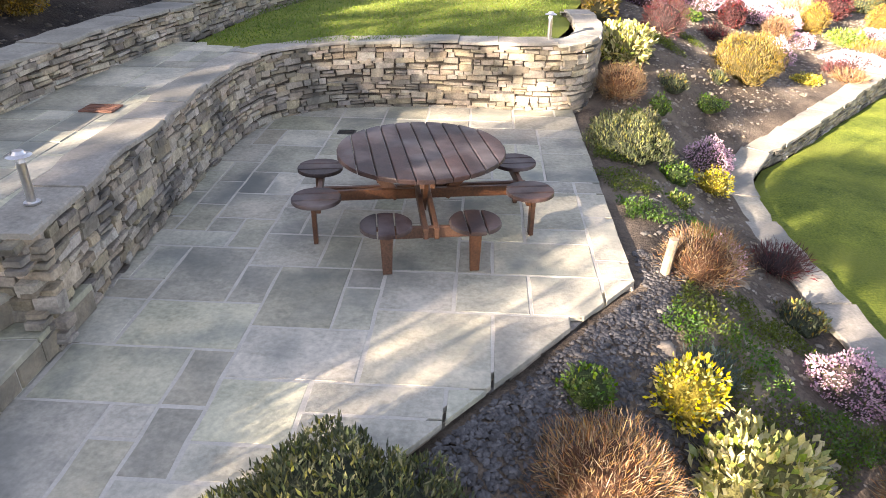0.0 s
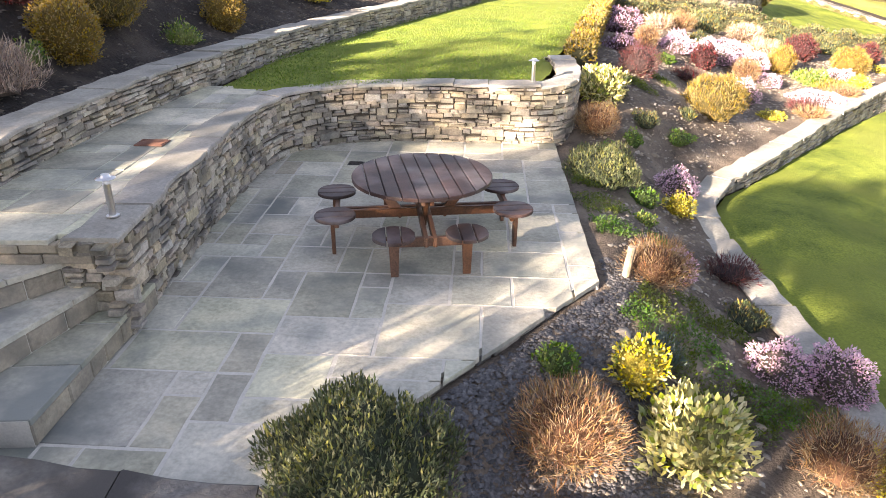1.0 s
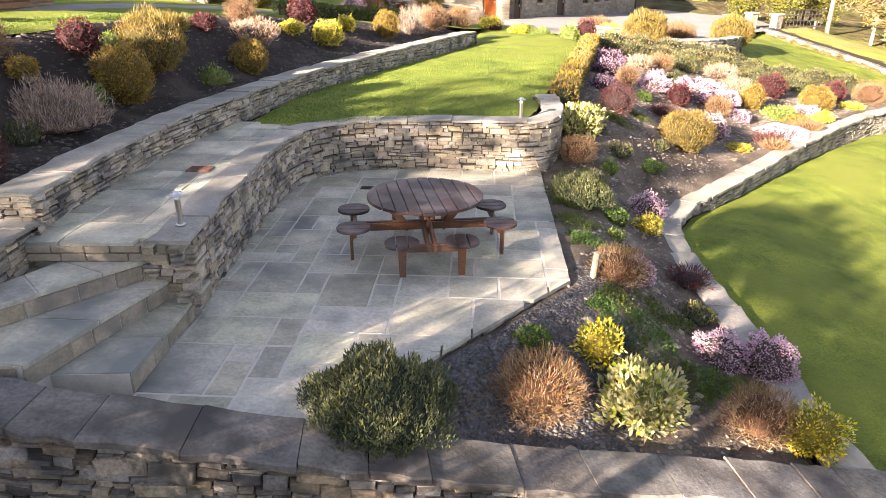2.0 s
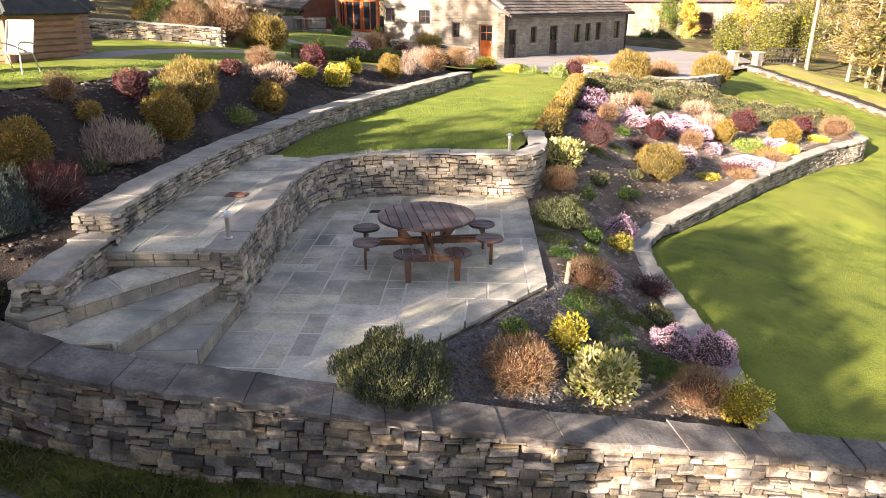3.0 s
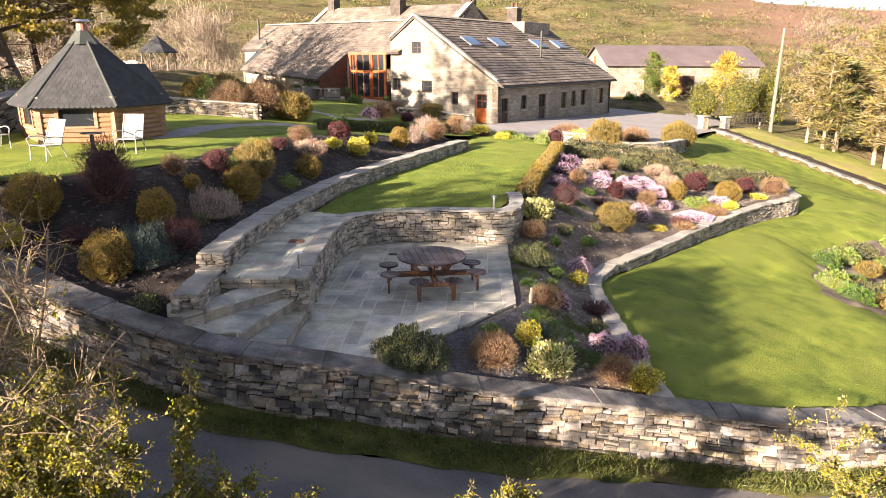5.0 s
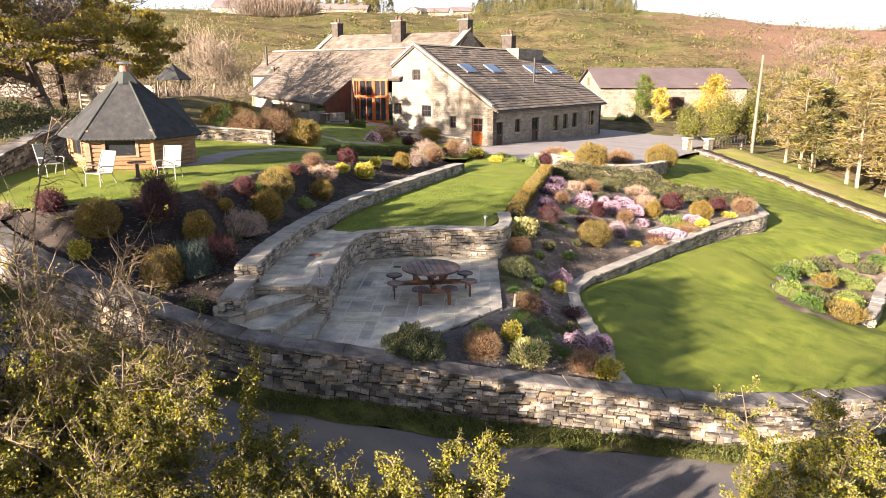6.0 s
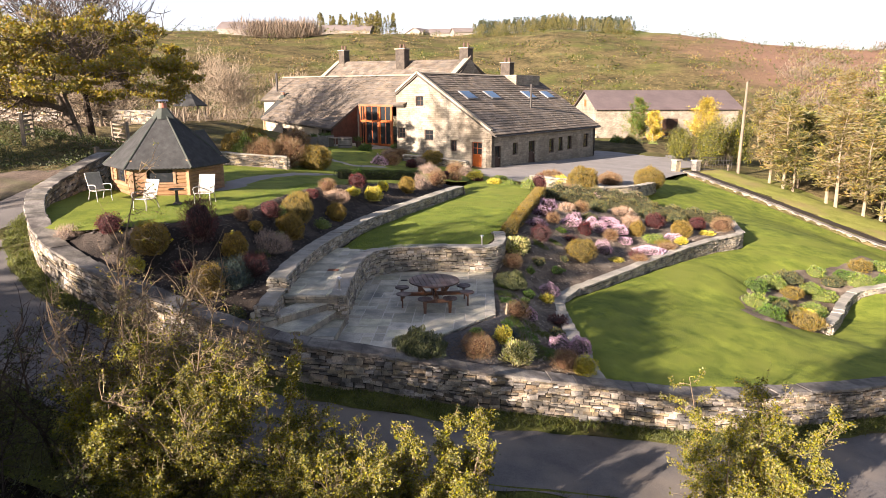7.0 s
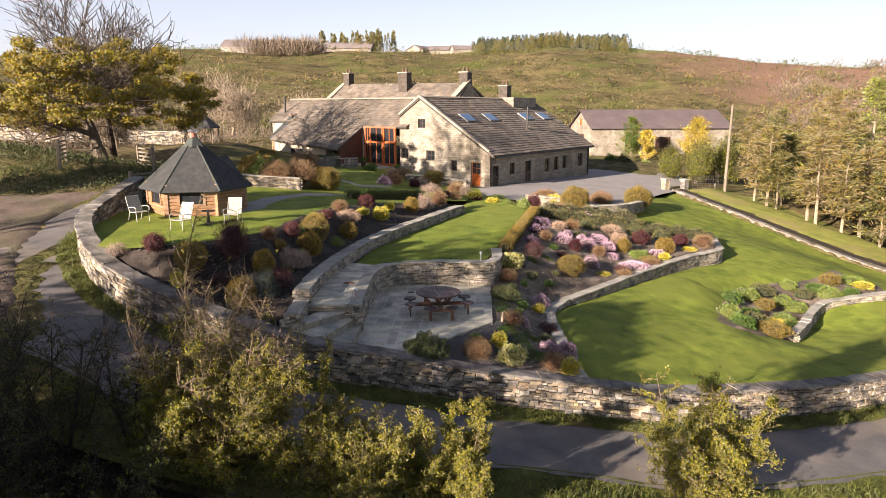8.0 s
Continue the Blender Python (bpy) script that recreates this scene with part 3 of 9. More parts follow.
# ---- stone walls ----
def unit_stones(count, seed):
    """Rough stones, one long, one high, reaching back from a chamfered face: vertices and shared faces."""
    r = np.random.RandomState(seed)
    out = []
    for _ in range(count):
        back = [(-0.5, -1, -0.5), (0.5, -1, -0.5), (0.5, -1, 0.5), (-0.5, -1, 0.5)]
        rim = [(x * (1 + r.uniform(-0.10, 0.04)), -0.09 + r.uniform(-0.07, 0.05), z * (1 + r.uniform(-0.20, 0.10))) for x, _, z in back]
        face = [(x * (0.93 + r.uniform(-0.13, 0.05)), r.uniform(-0.06, 0.12), z * (0.86 + r.uniform(-0.20, 0.10))) for x, _, z in back]
        out.append(np.array(back + rim + face))
    quads = [(4 * a + i, 4 * a + (i + 1) % 4, 4 * a + 4 + (i + 1) % 4, 4 * a + 4 + i) for a in (0, 1) for i in range(4)] + [(8, 9, 10, 11)]
    return out, quads


STONES, STONE_FACES = unit_stones(32, 4)


def stone_meshes(mat):
    out = []
    for i, v in enumerate(STONES):
        me = mesh_of("stone", v, STONE_FACES)
        me.materials.append(mat)
        out.append(me)
    return out


def stone_run(pts, depth_of, face, rest, mat, joined, meshes, pick, course=(0.05, 0.10), length=(0.12, 0.36), seed=1, proud=0.03, limit=300):
    """Lays courses of stone down one face of a wall. pts: the face's line with its top; depth_of(i): how far down it goes. pick(x, y, z) says which stones lie near enough to stand as pieces."""
    r = np.random.RandomState(seed)
    run = np.concatenate([[0], np.cumsum([(Vector((b.x, b.y, 0)) - Vector((a.x, a.y, 0))).length for a, b in zip(pts, pts[1:])])])
    total = run[-1]
    px, py, pz = (np.array([p[k] for p in pts]) for k in range(3))
    deep = max(depth_of(i) for i in range(len(pts)))
    deps = np.array([depth_of(i) for i in range(len(pts))])
    down, vs, fs, made = 0.0, [], [], 0
    while down < deep:
        h = r.uniform(*course)
        s = r.uniform(-0.2, 0)
        while s < total:
            big = r.rand() < 0.14
            w = r.uniform(*length) * (1.25 if big else 1)
            m = min(max(s + w / 2, 0), total)
            if down < np.interp(m, run, deps) - 0.02:
                a, b = max(0.0, m - 0.05), min(total, m + 0.05)
                dx, dy = np.interp(b, run, px) - np.interp(a, run, px), np.interp(b, run, py) - np.interp(a, run, py)
                dz = np.interp(b, run, pz) - np.interp(a, run, pz)
                n = math.hypot(dx, dy) or 1
                ux, uy, uz = dx / n, dy / n, dz / n
                ox, oy = uy, -ux
                x, y, z = np.interp(m, run, px), np.interp(m, run, py), np.interp(m, run, pz) - down + 0.2 * h * math.sin(2.1 * m + 23 * down) + 0.12 * h * math.sin(5.7 * m + 41 * down)
                pair = not big and h > 0.062 and r.rand() < 0.3
                cut = r.uniform(0.38, 0.62)
                for high, mid in (((h * cut, h * cut / 2), (h * (1 - cut), h * (1 + cut) / 2)) if pair else ((h * (1.5 if big else r.uniform(0.8, 1.08)), h / 2),)):
                    out = r.uniform(-0.025, proud - 0.02)
                    k = r.randint(len(STONES))
                    tilt = r.uniform(-0.075, 0.075)
                    hh, long_ = high - 0.004, w * (r.uniform(0.8, 1.05) if pair else 1) - 0.008
                    cols = np.array([[ux * long_, ox * 0.12, -ux * tilt * hh], [uy * long_, oy * 0.12, -uy * tilt * hh], [(uz + tilt) * long_, 0, hh]])
                    place = np.array([x + ox * out, y + oy * out, z - mid])
                    if made < limit and pick(x, y, z):
                        ob = bpy.data.objects.new("stone", meshes[k])
                        scene.collection.objects.link(ob)
                        ob.parent = face
                        ob.matrix_basis = Matrix([[*cols[i], place[i]] for i in range(3)] + [[0, 0, 0, 1]])
                        made += 1
                    else:
                        b0 = len(vs)
                        vs.extend((STONES[k] @ cols.T + place).tolist())
                        fs.extend([tuple(b0 + q for q in f) for f in STONE_FACES])
            s += w
        down += h
    return vs, fs


def build_wall(name, label, line, thick, down_right, down_left=None, mats=(None, None), near=lambda x, y, z: True, coping=None, seed=1, course=(0.05, 0.10), length=(0.12, 0.36), cope_len=(0.45, 0.8), cope_over=0.035, cope_thick=0.06, step=0.22, limit=300, cope_from=0.0):
    """A wall along a line of (x, y, top), its right face on the line. down_right(i, p), down_left: how far each face reaches down."""
    pts = along(line, step)
    n = len(pts)
    wall = thing(name, None, label, "stone wall", kind="structure")
    left = [p - side_of(pts, i) * thick for i, p in enumerate(pts)]
    gap = cope_thick if coping else 0.0
    # the core, set back behind the stones
    va, fa = [], []
    for i, p in enumerate(pts):
        s = side_of(pts, i)
        low = p.z - max(down_right(i, p), down_left(i, p) if down_left else down_right(i, p)) - 0.1
        ahead = Vector((-s.y, s.x, 0)) * (0.06 if i == 0 else -0.06 if i == n - 1 else 0.0)
        a, b = p - s * 0.05 + ahead, left[i] + s * 0.05 + ahead
        va += [(a.x, a.y, low), (a.x, a.y, p.z - gap - 0.01), (b.x, b.y, p.z - gap - 0.01), (b.x, b.y, low)]
        if i:
            k = 4 * i
            fa += [(k - 4, k, k + 1, k - 3), (k - 3, k + 1, k + 2, k - 2), (k - 2, k + 2, k + 3, k - 1)]
    fa += [(0, 1, 2, 3), tuple(4 * n - 4 + q for q in (3, 2, 1, 0))]
    part("core", mesh_of("core", va, fa), JOINT if mats[0] is LANE_STONE else JOINT_BUFF, wall)
    meshes = stone_meshes(mats[0])
    vs, fs = stone_run([Vector((p.x, p.y, p.z - gap)) for p in pts], lambda i: down_right(i, pts[i]) - gap, wall, None, mats[0], mats[1], meshes, near, course, length, seed, limit=limit)
    if down_left:
        back = [Vector((p.x, p.y, p.z - gap)) for p in left[::-1]]
        v2, f2 = stone_run(back, lambda i: down_left(n - 1 - i, pts[n - 1 - i]) - gap, wall, None, mats[0], mats[1], meshes, lambda x, y, z: False, course, length, seed + 50)
        b0 = len(vs)
        vs, fs = vs + v2, fs + [tuple(b0 + q for q in f) for f in f2]
    # the two ends
    for end, (a, b, dn) in enumerate(((left[0], pts[0], down_right(0, pts[0])), (pts[-1], left[-1], down_right(n - 1, pts[-1])))):
        v2, f2 = stone_run([Vector((a.x, a.y, a.z - gap)), Vector((b.x, b.y, b.z - gap))], lambda i: dn - gap, wall, None, mats[0], mats[1], meshes, lambda x, y, z: False, course, (0.11, 0.22), seed + 70 + end, proud=0.034)
        b0 = len(vs)
        vs, fs = vs + v2, fs + [tuple(b0 + q for q in f) for f in f2]
    if vs:
        tagged(part("stonework", mesh_of("stonework", vs, fs), mats[1], wall), kind="stuff")
    if coping:
        r = np.random.RandomState(seed + 9)
        run = np.concatenate([[0], np.cumsum([(b - a).length for a, b in zip(pts, pts[1:])])])
        s = cope_from
        while s < run[-1] - 0.05:
            w = min(r.uniform(*cope_len), run[-1] - s)
            if run[-1] - s - w < 0.25:
                w = run[-1] - s
            bm = bmesh.new()
            ring = []
            for f in (0.004 / w, 0.33, 0.66, 1 - 0.004 / w):
                m = s + f * w
                i = min(n - 2, int(np.searchsorted(run, m) - 1) if m > 0 else 0)
                q = (m - run[i]) / max(1e-6, run[i + 1] - run[i])
                p, l = pts[i].lerp(pts[i + 1], q), left[i].lerp(left[i + 1], q)
                o = (p - l).normalized()
                ring.append((p + o * (cope_over + r.uniform(-0.035, 0.03)), l - o * (cope_over + r.uniform(-0.03, 0.025))))
            lift, tip = r.uniform(-0.012, 0.014), r.uniform(-0.009, 0.009)
            vv = []
            for k, (a, b) in enumerate(ring):
                t = lift + tip * (k - 1.5)
                vv.append([bm.verts.new((a.x, a.y, a.z - cope_thick + t)), bm.verts.new((a.x, a.y, a.z - 0.012 + t)), bm.verts.new((a.x + (b.x - a.x) * 0.03, a.y + (b.y - a.y) * 0.03, a.z + t)),
                           bm.verts.new((b.x + (a.x - b.x) * 0.03, b.y + (a.y - b.y) * 0.03, b.z + t)), bm.verts.new((b.x, b.y, b.z - 0.012 + t)), bm.verts.new((b.x, b.y, b.z - cope_thick + t))])
            for k in range(3):
                for j in range(6):
                    bm.faces.new((vv[k][j], vv[k][(j + 1) % 6], vv[k + 1][(j + 1) % 6], vv[k + 1][j]))
            bm.faces.new(vv[0][::-1])
            bm.faces.new(vv[3])
            bmesh.ops.recalc_face_normals(bm, faces=bm.faces)
            part("coping_stone", bm, coping, wall)
            s += w
    return wall


def const(v):
    return lambda i, p: v


# terrace wall, bending into the wall below the upper lawn and round to its end
TERRACE_FACE = [(-3.77, 4.16, 0.92), (-4.0, 5.8, 0.92), (-4.22, 7.6, 0.92), (-4.28, 8.8, 0.92), (-4.05, 9.6, 0.93), (-3.4, 10.15, 0.94), (-2.2, 10.42, 0.95), (-1.0, 10.5, 0.95), (-0.3, 10.58, 0.95), (0.12, 10.88, 0.96), (0.3, 11.6, 0.98), (0.27, 12.4, 1.0), (0.14, 13.2, 1.02)]
build_wall("wall_terrace", "curved dry stone retaining wall of buff sandstone beside the patio", TERRACE_FACE, 0.4, const(0.99), const(0.12), (WALL_STONE, WALL_REST), lambda x, y, z: y < 10.3, COPING, 11, course=(0.045, 0.10), length=(0.10, 0.30), cope_len=(0.55, 0.95), cope_over=0.014, cope_thick=0.045)
# bank wall above the terrace
build_wall("wall_bank", "low curved dry stone wall topped with broad flags", [(x + 0.5, y, z) for x, y, z in BANK_WALL], 0.5, const(0.5), None, (WALL_STONE, WALL_REST), lambda x, y, z: True, COPING, 21, course=(0.04, 0.08), cope_len=(0.6, 1.0), cope_over=0.012, cope_thick=0.045)
build_wall("wall_step_side", "short low stone wall beside the garden steps", [(-5.2, 2.68, 1.02), (-5.28, 3.2, 1.03), (-5.38, 3.8, 1.05), (-5.43, 4.22, 1.06)], 0.46, const(0.6), const(0.3), (WALL_STONE, WALL_REST), lambda x, y, z: True, COPING, 31, course=(0.04, 0.08), cope_over=0.01, cope_thick=0.045)


# boundary wall along the lane
def inner_drop(i, p):
    return 0.55 if p.x > -12.5 else 1.15


build_wall("wall_lane", "long curving dry stone boundary wall with weathered coping", [(x + 0.02, y - 0.25, z) for x, y, z in LANE_WALL], 0.5, const(1.3), inner_drop, (LANE_STONE, LANE_REST), lambda x, y, z: -4.5 < x < 3.0, COPING_DARK, 41, course=(0.055, 0.135), length=(0.10, 0.34), cope_len=(0.4, 0.95), cope_thick=0.07, cope_over=0.05)


# wall below the flower bed, growing out of the flagged edging
def bed_drop(i, p):
    return 0.16 + 0.56 * min(1, max(0, (p.y - 9.8) / 8))


build_wall("wall_flower_bed", "low stone retaining wall edging the flower bed above the lawn", EDGE_OUT[2:] + [(12.25, 24.2, -0.69), (12.6, 27.0, -0.75)], 0.36, bed_drop, const(0.1), (WALL_STONE, WALL_REST), lambda x, y, z: y < 20, COPING, 51, cope_len=(0.6, 0.95))
build_wall("edging", "flat sandstone flags edging the lawn and the flower bed", EDGE_OUT[:3], 0.4, const(0.16), None, (WALL_STONE, WALL_REST), lambda x, y, z: True, COPING, 61, cope_len=(0.55, 0.9))
# boundary of the lower lawn towards the trees
build_wall("wall_boundary", "low stone wall between the lower lawn and the trees", [(x, y, z + 0.14) for x, y, z in BOUNDARY_R], 0.32, const(0.45), const(1.3), (LANE_STONE, LANE_REST), lambda x, y, z: False, COPING_DARK, 71, cope_len=(0.7, 1.1), step=0.5, course=(0.09, 0.16), length=(0.2, 0.5))

# ---- patio, terrace and steps ----
def clip_half(poly, ax, ay, bx, by):
    """Keeps the part of a plan polygon to the left of the line a to b."""
    out = []
    for (px_, py_), (qx, qy) in zip(poly, poly[1:] + poly[:1]):
        dp, dq = (bx - ax) * (py_ - ay) - (by - ay) * (px_ - ax), (bx - ax) * (qy - ay) - (by - ay) * (qx - ax)
        if dp >= 0:
            out.append((px_, py_))
        if (dp >= 0) != (dq >= 0):
            t = dp / (dp - dq)
            out.append((px_ + (qx - px_) * t, py_ + (qy - py_) * t))
    return out


def area(poly):
    return 0.5 * sum(a[0] * b[1] - b[0] * a[1] for a, b in zip(poly, poly[1:] + poly[:1]))


def flag_stone(outline, top, parent, r, thick=0.045, name="flagstone", gap=0.0105, mat=None):
    """One flag: an outline drawn in by half a joint, with a worn, slightly uneven rim."""
    c = Vector((sum(p[0] for p in outline) / len(outline), sum(p[1] for p in outline) / len(outline)))
    fine = []
    for a, b in zip(outline, outline[1:] + outline[:1]):
        a, b = Vector(a), Vector(b)
        n = max(1, int((b - a).length / 0.25))
        for k in range(n):
            p = a.lerp(b, k / n)
            d = (c - p).normalized()
            fine.append(p + d * (gap * (1.35 if k == 0 else 1.0) + r.uniform(0, 0.005)))
    lift, sx, sy = r.uniform(-0.003, 0.003), r.uniform(-0.004, 0.004), r.uniform(-0.004, 0.004)
    vs, n = [], len(fine)
    for z, pull in ((-thick, 0.0), (-0.006, 0.0), (0.0, 0.007)):
        for p in fine:
            d = (c - p).normalized()
            q = p + d * pull
            vs.append((q.x, q.y, top + z + lift + sx * (q.x - c.x) + sy * (q.y - c.y)))
    fs = [(a * n + i, a * n + (i + 1) % n, (a + 1) * n + (i + 1) % n, (a + 1) * n + i) for a in (0, 1) for i in range(n)] + [tuple(range(2 * n, 3 * n))]
    return part(name, mesh_of(name, vs, fs), mat or FLAG, parent)


def random_flags(x0, x1, y0, y1, unit, m, cuts, top, parent, seed, sizes=((3, 2), (2, 3), (2, 2), (3, 3), (2, 1), (1, 2), (1, 1), (3, 1))):
    """Random rectangular paving on a module, turned by m into the plan, cut along lines."""
    r = np.random.RandomState(seed)
    nx_, ny_ = int((x1 - x0) / unit), int((y1 - y0) / unit)
    taken = np.zeros((nx_, ny_), bool)
    for j in range(ny_):
        for i in range(nx_):
            if taken[i, j]:
                continue
            order = list(range(len(sizes)))
            weights = np.array([5, 4, 4, 1.0, 1.6, 1.6, 0.4, 0.8][:len(sizes)])
            for k in r.choice(len(sizes), len(sizes), False, weights / weights.sum()):
                w, h = sizes[k]
                if i + w <= nx_ and j + h <= ny_ and not taken[i:i + w, j:j + h].any():
                    break
            else:
                w, h = 1, 1
            taken[i:i + w, j:j + h] = True
            rect = [(x0 + i * unit, y0 + j * unit), (x0 + (i + w) * unit, y0 + j * unit), (x0 + (i + w) * unit, y0 + (j + h) * unit), (x0 + i * unit, y0 + (j + h) * unit)]
            poly = [tuple((m @ Vector((a, b, 0)))[:2]) for a, b in rect]
            for cut in cuts:
                if len(poly) >= 3:
                    poly = clip_half(poly, *cut)
            if len(poly) >= 3 and area(poly) > 0.02:
                flag_stone(poly, top, parent, r)


PATIO = [(-0.15, 10.75), (-4.7, 10.6), (-4.5, 4.5), (-3.95, 2.25), (-2.22, 2.3), (0.24, 5.84)]
patio = part("patio", mesh_of("patio", *prism(PATIO, -0.4, -0.004)), MORTAR)
tagged(patio, "patio of riven grey sandstone flags with pale joints", "patio", kind="structure")
turn = Matrix.Translation((0.33, 5.8, 0)) @ Matrix.Rotation(radians(4.6), 4, "Z")
random_flags(-5.1, 0.6, -3.9, 5.1, 0.3, turn, [(0.33, 5.8, -0.05, 10.5), (-2.1, 2.3, 0.33, 5.8), (-4.3, 2.2, -1.5, 2.3)], 0.0, patio, 5)
# the exposed edge of the patio, of laid stones
r_edge = np.random.RandomState(8)
for line in ([(-1.95, 2.6, -0.05), (0.31, 5.79, -0.05)], [(0.33, 5.8, -0.05), (-0.05, 10.4, -0.05)]):
    vs, fs = stone_run([Vector(p) for p in line], lambda i: 0.2, patio, None, None, None, stone_meshes(WALL_STONE), lambda x, y, z: True, course=(0.07, 0.1), length=(0.2, 0.5), seed=3, proud=0.012)

terrace = part("terrace", mesh_of("terrace", *prism([(-4.15, 4.22), (-4.1, 5.8), (-4.35, 7.6), (-4.4, 8.9), (-4.2, 9.7), (-5.75, 9.7), (-5.85, 8.6), (-5.85, 6.2), (-5.5, 4.0)], 0.3, 0.905)), FLAG)
tagged(terrace, "raised terrace of sandstone flags above the patio", "terrace", kind="structure")
random_flags(-1.9, 1.0, 0.0, 6.0, 0.3, Matrix.Translation((-4.35, 4.02, 0)) @ Matrix.Rotation(radians(6), 4, "Z"), [(-4.02, 4.1, -4.42, 7.6), (-4.42, 7.6, -4.48, 9.0), (-5.6, 3.87, -3.5, 4.16), (-5.76, 9.0, -5.6, 3.0), (-3.7, 10.15, -5.6, 9.9)], 0.911, terrace, 15)

# steps, fanning out from the corner of the wall
STEPS = [(0.23, [(-3.84, 4.7), (-4.6, 4.5), (-4.95, 2.5), (-3.66, 2.74)]), (0.46, [(-3.96, 4.52), (-4.7, 4.4), (-5.2, 2.36), (-4.38, 2.38)]), (0.69, [(-4.1, 4.36), (-4.9, 4.4), (-5.4, 3.2), (-5.18, 2.71)])]
steps = thing("steps", None, "broad sandstone garden steps fanning down to the patio", "steps", kind="structure")
rs = np.random.RandomState(77)


def riser(a, b, count, z0, z1, proud):
    """A row of buff stones of uneven length along the front of a step."""
    marks = np.concatenate([[0], np.cumsum(rs.uniform(0.6, 1.5, count))])
    marks = marks / marks[-1]
    for f0, f1 in zip(marks, marks[1:]):
        p, q = a.lerp(b, f0), a.lerp(b, f1)
        ang, mid = math.atan2((q - p).y, (q - p).x), (p + q) / 2
        part("riser_stone", boxed(-(q - p).length / 2 + 0.003, (q - p).length / 2 - 0.003, -0.06, proud + rs.uniform(0, 0.012), z0, z1 - rs.uniform(0, 0.006), Matrix.Translation((mid.x, mid.y, 0)) @ Matrix.Rotation(ang, 4, "Z"), 0.012), RISER_STONE, steps)


for top, quad in STEPS:
    body = quad if area(quad) > 0 else quad[::-1]
    part("step_body", mesh_of("step_body", *prism(body, -0.05, top - 0.012)), MORTAR, steps)
    a, b, c, d = [Vector(p) for p in quad]
    cuts = [0, 0.36, 0.67, 1.0] if top != 0.46 else [0, 0.28, 0.61, 1.0]
    for f0, f1 in zip(cuts, cuts[1:]):
        p, q, r0, s0 = a.lerp(d, f0), a.lerp(d, f1), b.lerp(c, f1), b.lerp(c, f0)
        out = Vector(((d - a).y, -(d - a).x)).normalized() * -0.03
        poly = [tuple(p + out), tuple(q + out), tuple(r0), tuple(s0)]
        flag_stone(poly if area(poly) > 0 else poly[::-1], top, steps, rs, 0.05, "tread")
    riser(a, d, 6, top - 0.228, top - 0.05, 0.010)
# the top riser, under the terrace's edge
riser(Vector((-3.95, 4.14)), Vector((-5.4, 3.92)), 4, 0.69, 0.785, 0.02)
riser(Vector((-3.95, 4.14)), Vector((-5.4, 3.92)), 5, 0.788, 0.873, 0.024)
# a curved landing of dark flags between the steps and the lane wall
LANDING = [(-4.42, 2.36), (-5.0, 2.2), (-5.6, 2.4), (-5.95, 2.95), (-5.82, 3.2), (-5.3, 3.1), (-5.17, 2.69), (-4.8, 2.45)]
part("landing_bed", mesh_of("landing_bed", *prism(LANDING[::-1] if area(LANDING) < 0 else LANDING, 0.1, 0.44)), RISER_STONE, steps)
for poly, top in (([(-4.42, 2.36), (-5.0, 2.2), (-5.12, 2.64), (-4.8, 2.45)], 0.465), ([(-5.0, 2.2), (-5.6, 2.4), (-5.2, 2.72), (-5.12, 2.64)], 0.465)):
    flag_stone(poly if area(poly) > 0 else poly[::-1], top, steps, rs, 0.05, "flagstone")
KNEE = [(-5.14, 2.66), (-5.36, 2.34), (-5.7, 2.42), (-5.98, 2.9), (-5.85, 3.2), (-5.3, 3.1)]
part("landing_bed", mesh_of("landing_bed", *prism(KNEE[::-1] if area(KNEE) < 0 else KNEE, 0.2, 0.64)), RISER_STONE, steps)
flag_stone(KNEE if area(KNEE) > 0 else KNEE[::-1], 0.70, steps, rs, 0.05, "flagstone")

# drain covers
for name, label, x, y, z, s, mat in (("drain_cover", "rusty square drain cover let into the terrace", -4.85, 6.75, 0.921, (0.34, 0.24), RUST), ("drain_cover", "small dark iron drain grate in the patio", -3.05, 9.1, 0.0, (0.24, 0.16), IRON)):
    cover = thing(name, pose(x, y, z, rz=5), label, "drain cover")
    part("plate", boxed(-s[0] / 2, s[0] / 2, -s[1] / 2, s[1] / 2, -0.01, 0.006, None, 0.003), mat, cover)
    for k in range(5):
        part("bar", boxed(-s[0] / 2 + 0.02, s[0] / 2 - 0.02, -s[1] / 2 + s[1] * (k + 0.35) / 5, -s[1] / 2 + s[1] * (k + 0.65) / 5, 0.006, 0.012), mat, cover)


# ---- bollard lamps ----
def bollard(x, y, z, label):
    lamp = thing("bollard_lamp", pose(x, y, z), label, "garden lamp", "steel lamps along the walls")
    bm = bmesh.new()
    tube(bm, (0, 0, 0), (0, 0, 0.012), 0.055, 0.055, 20)
    part("foot", bm, STEEL, lamp)
    part("post", tubed((0, 0, 0.012), (0, 0, 0.30), 0.032, 0.032, 20), STEEL, lamp)
    part("lens", tubed((0, 0, 0.30), (0, 0, 0.36), 0.026, 0.03, 16), LAMP_GLASS, lamp, "frosted glass lens")
    bm = bmesh.new()
    tube(bm, (0, 0, 0.35), (0, 0, 0.362), 0.085, 0.06, 24)
    tube(bm, (0, 0, 0.362), (0, 0, 0.385), 0.05, 0.035, 24)
    part("hood", bm, STEEL, lamp)
    return lamp


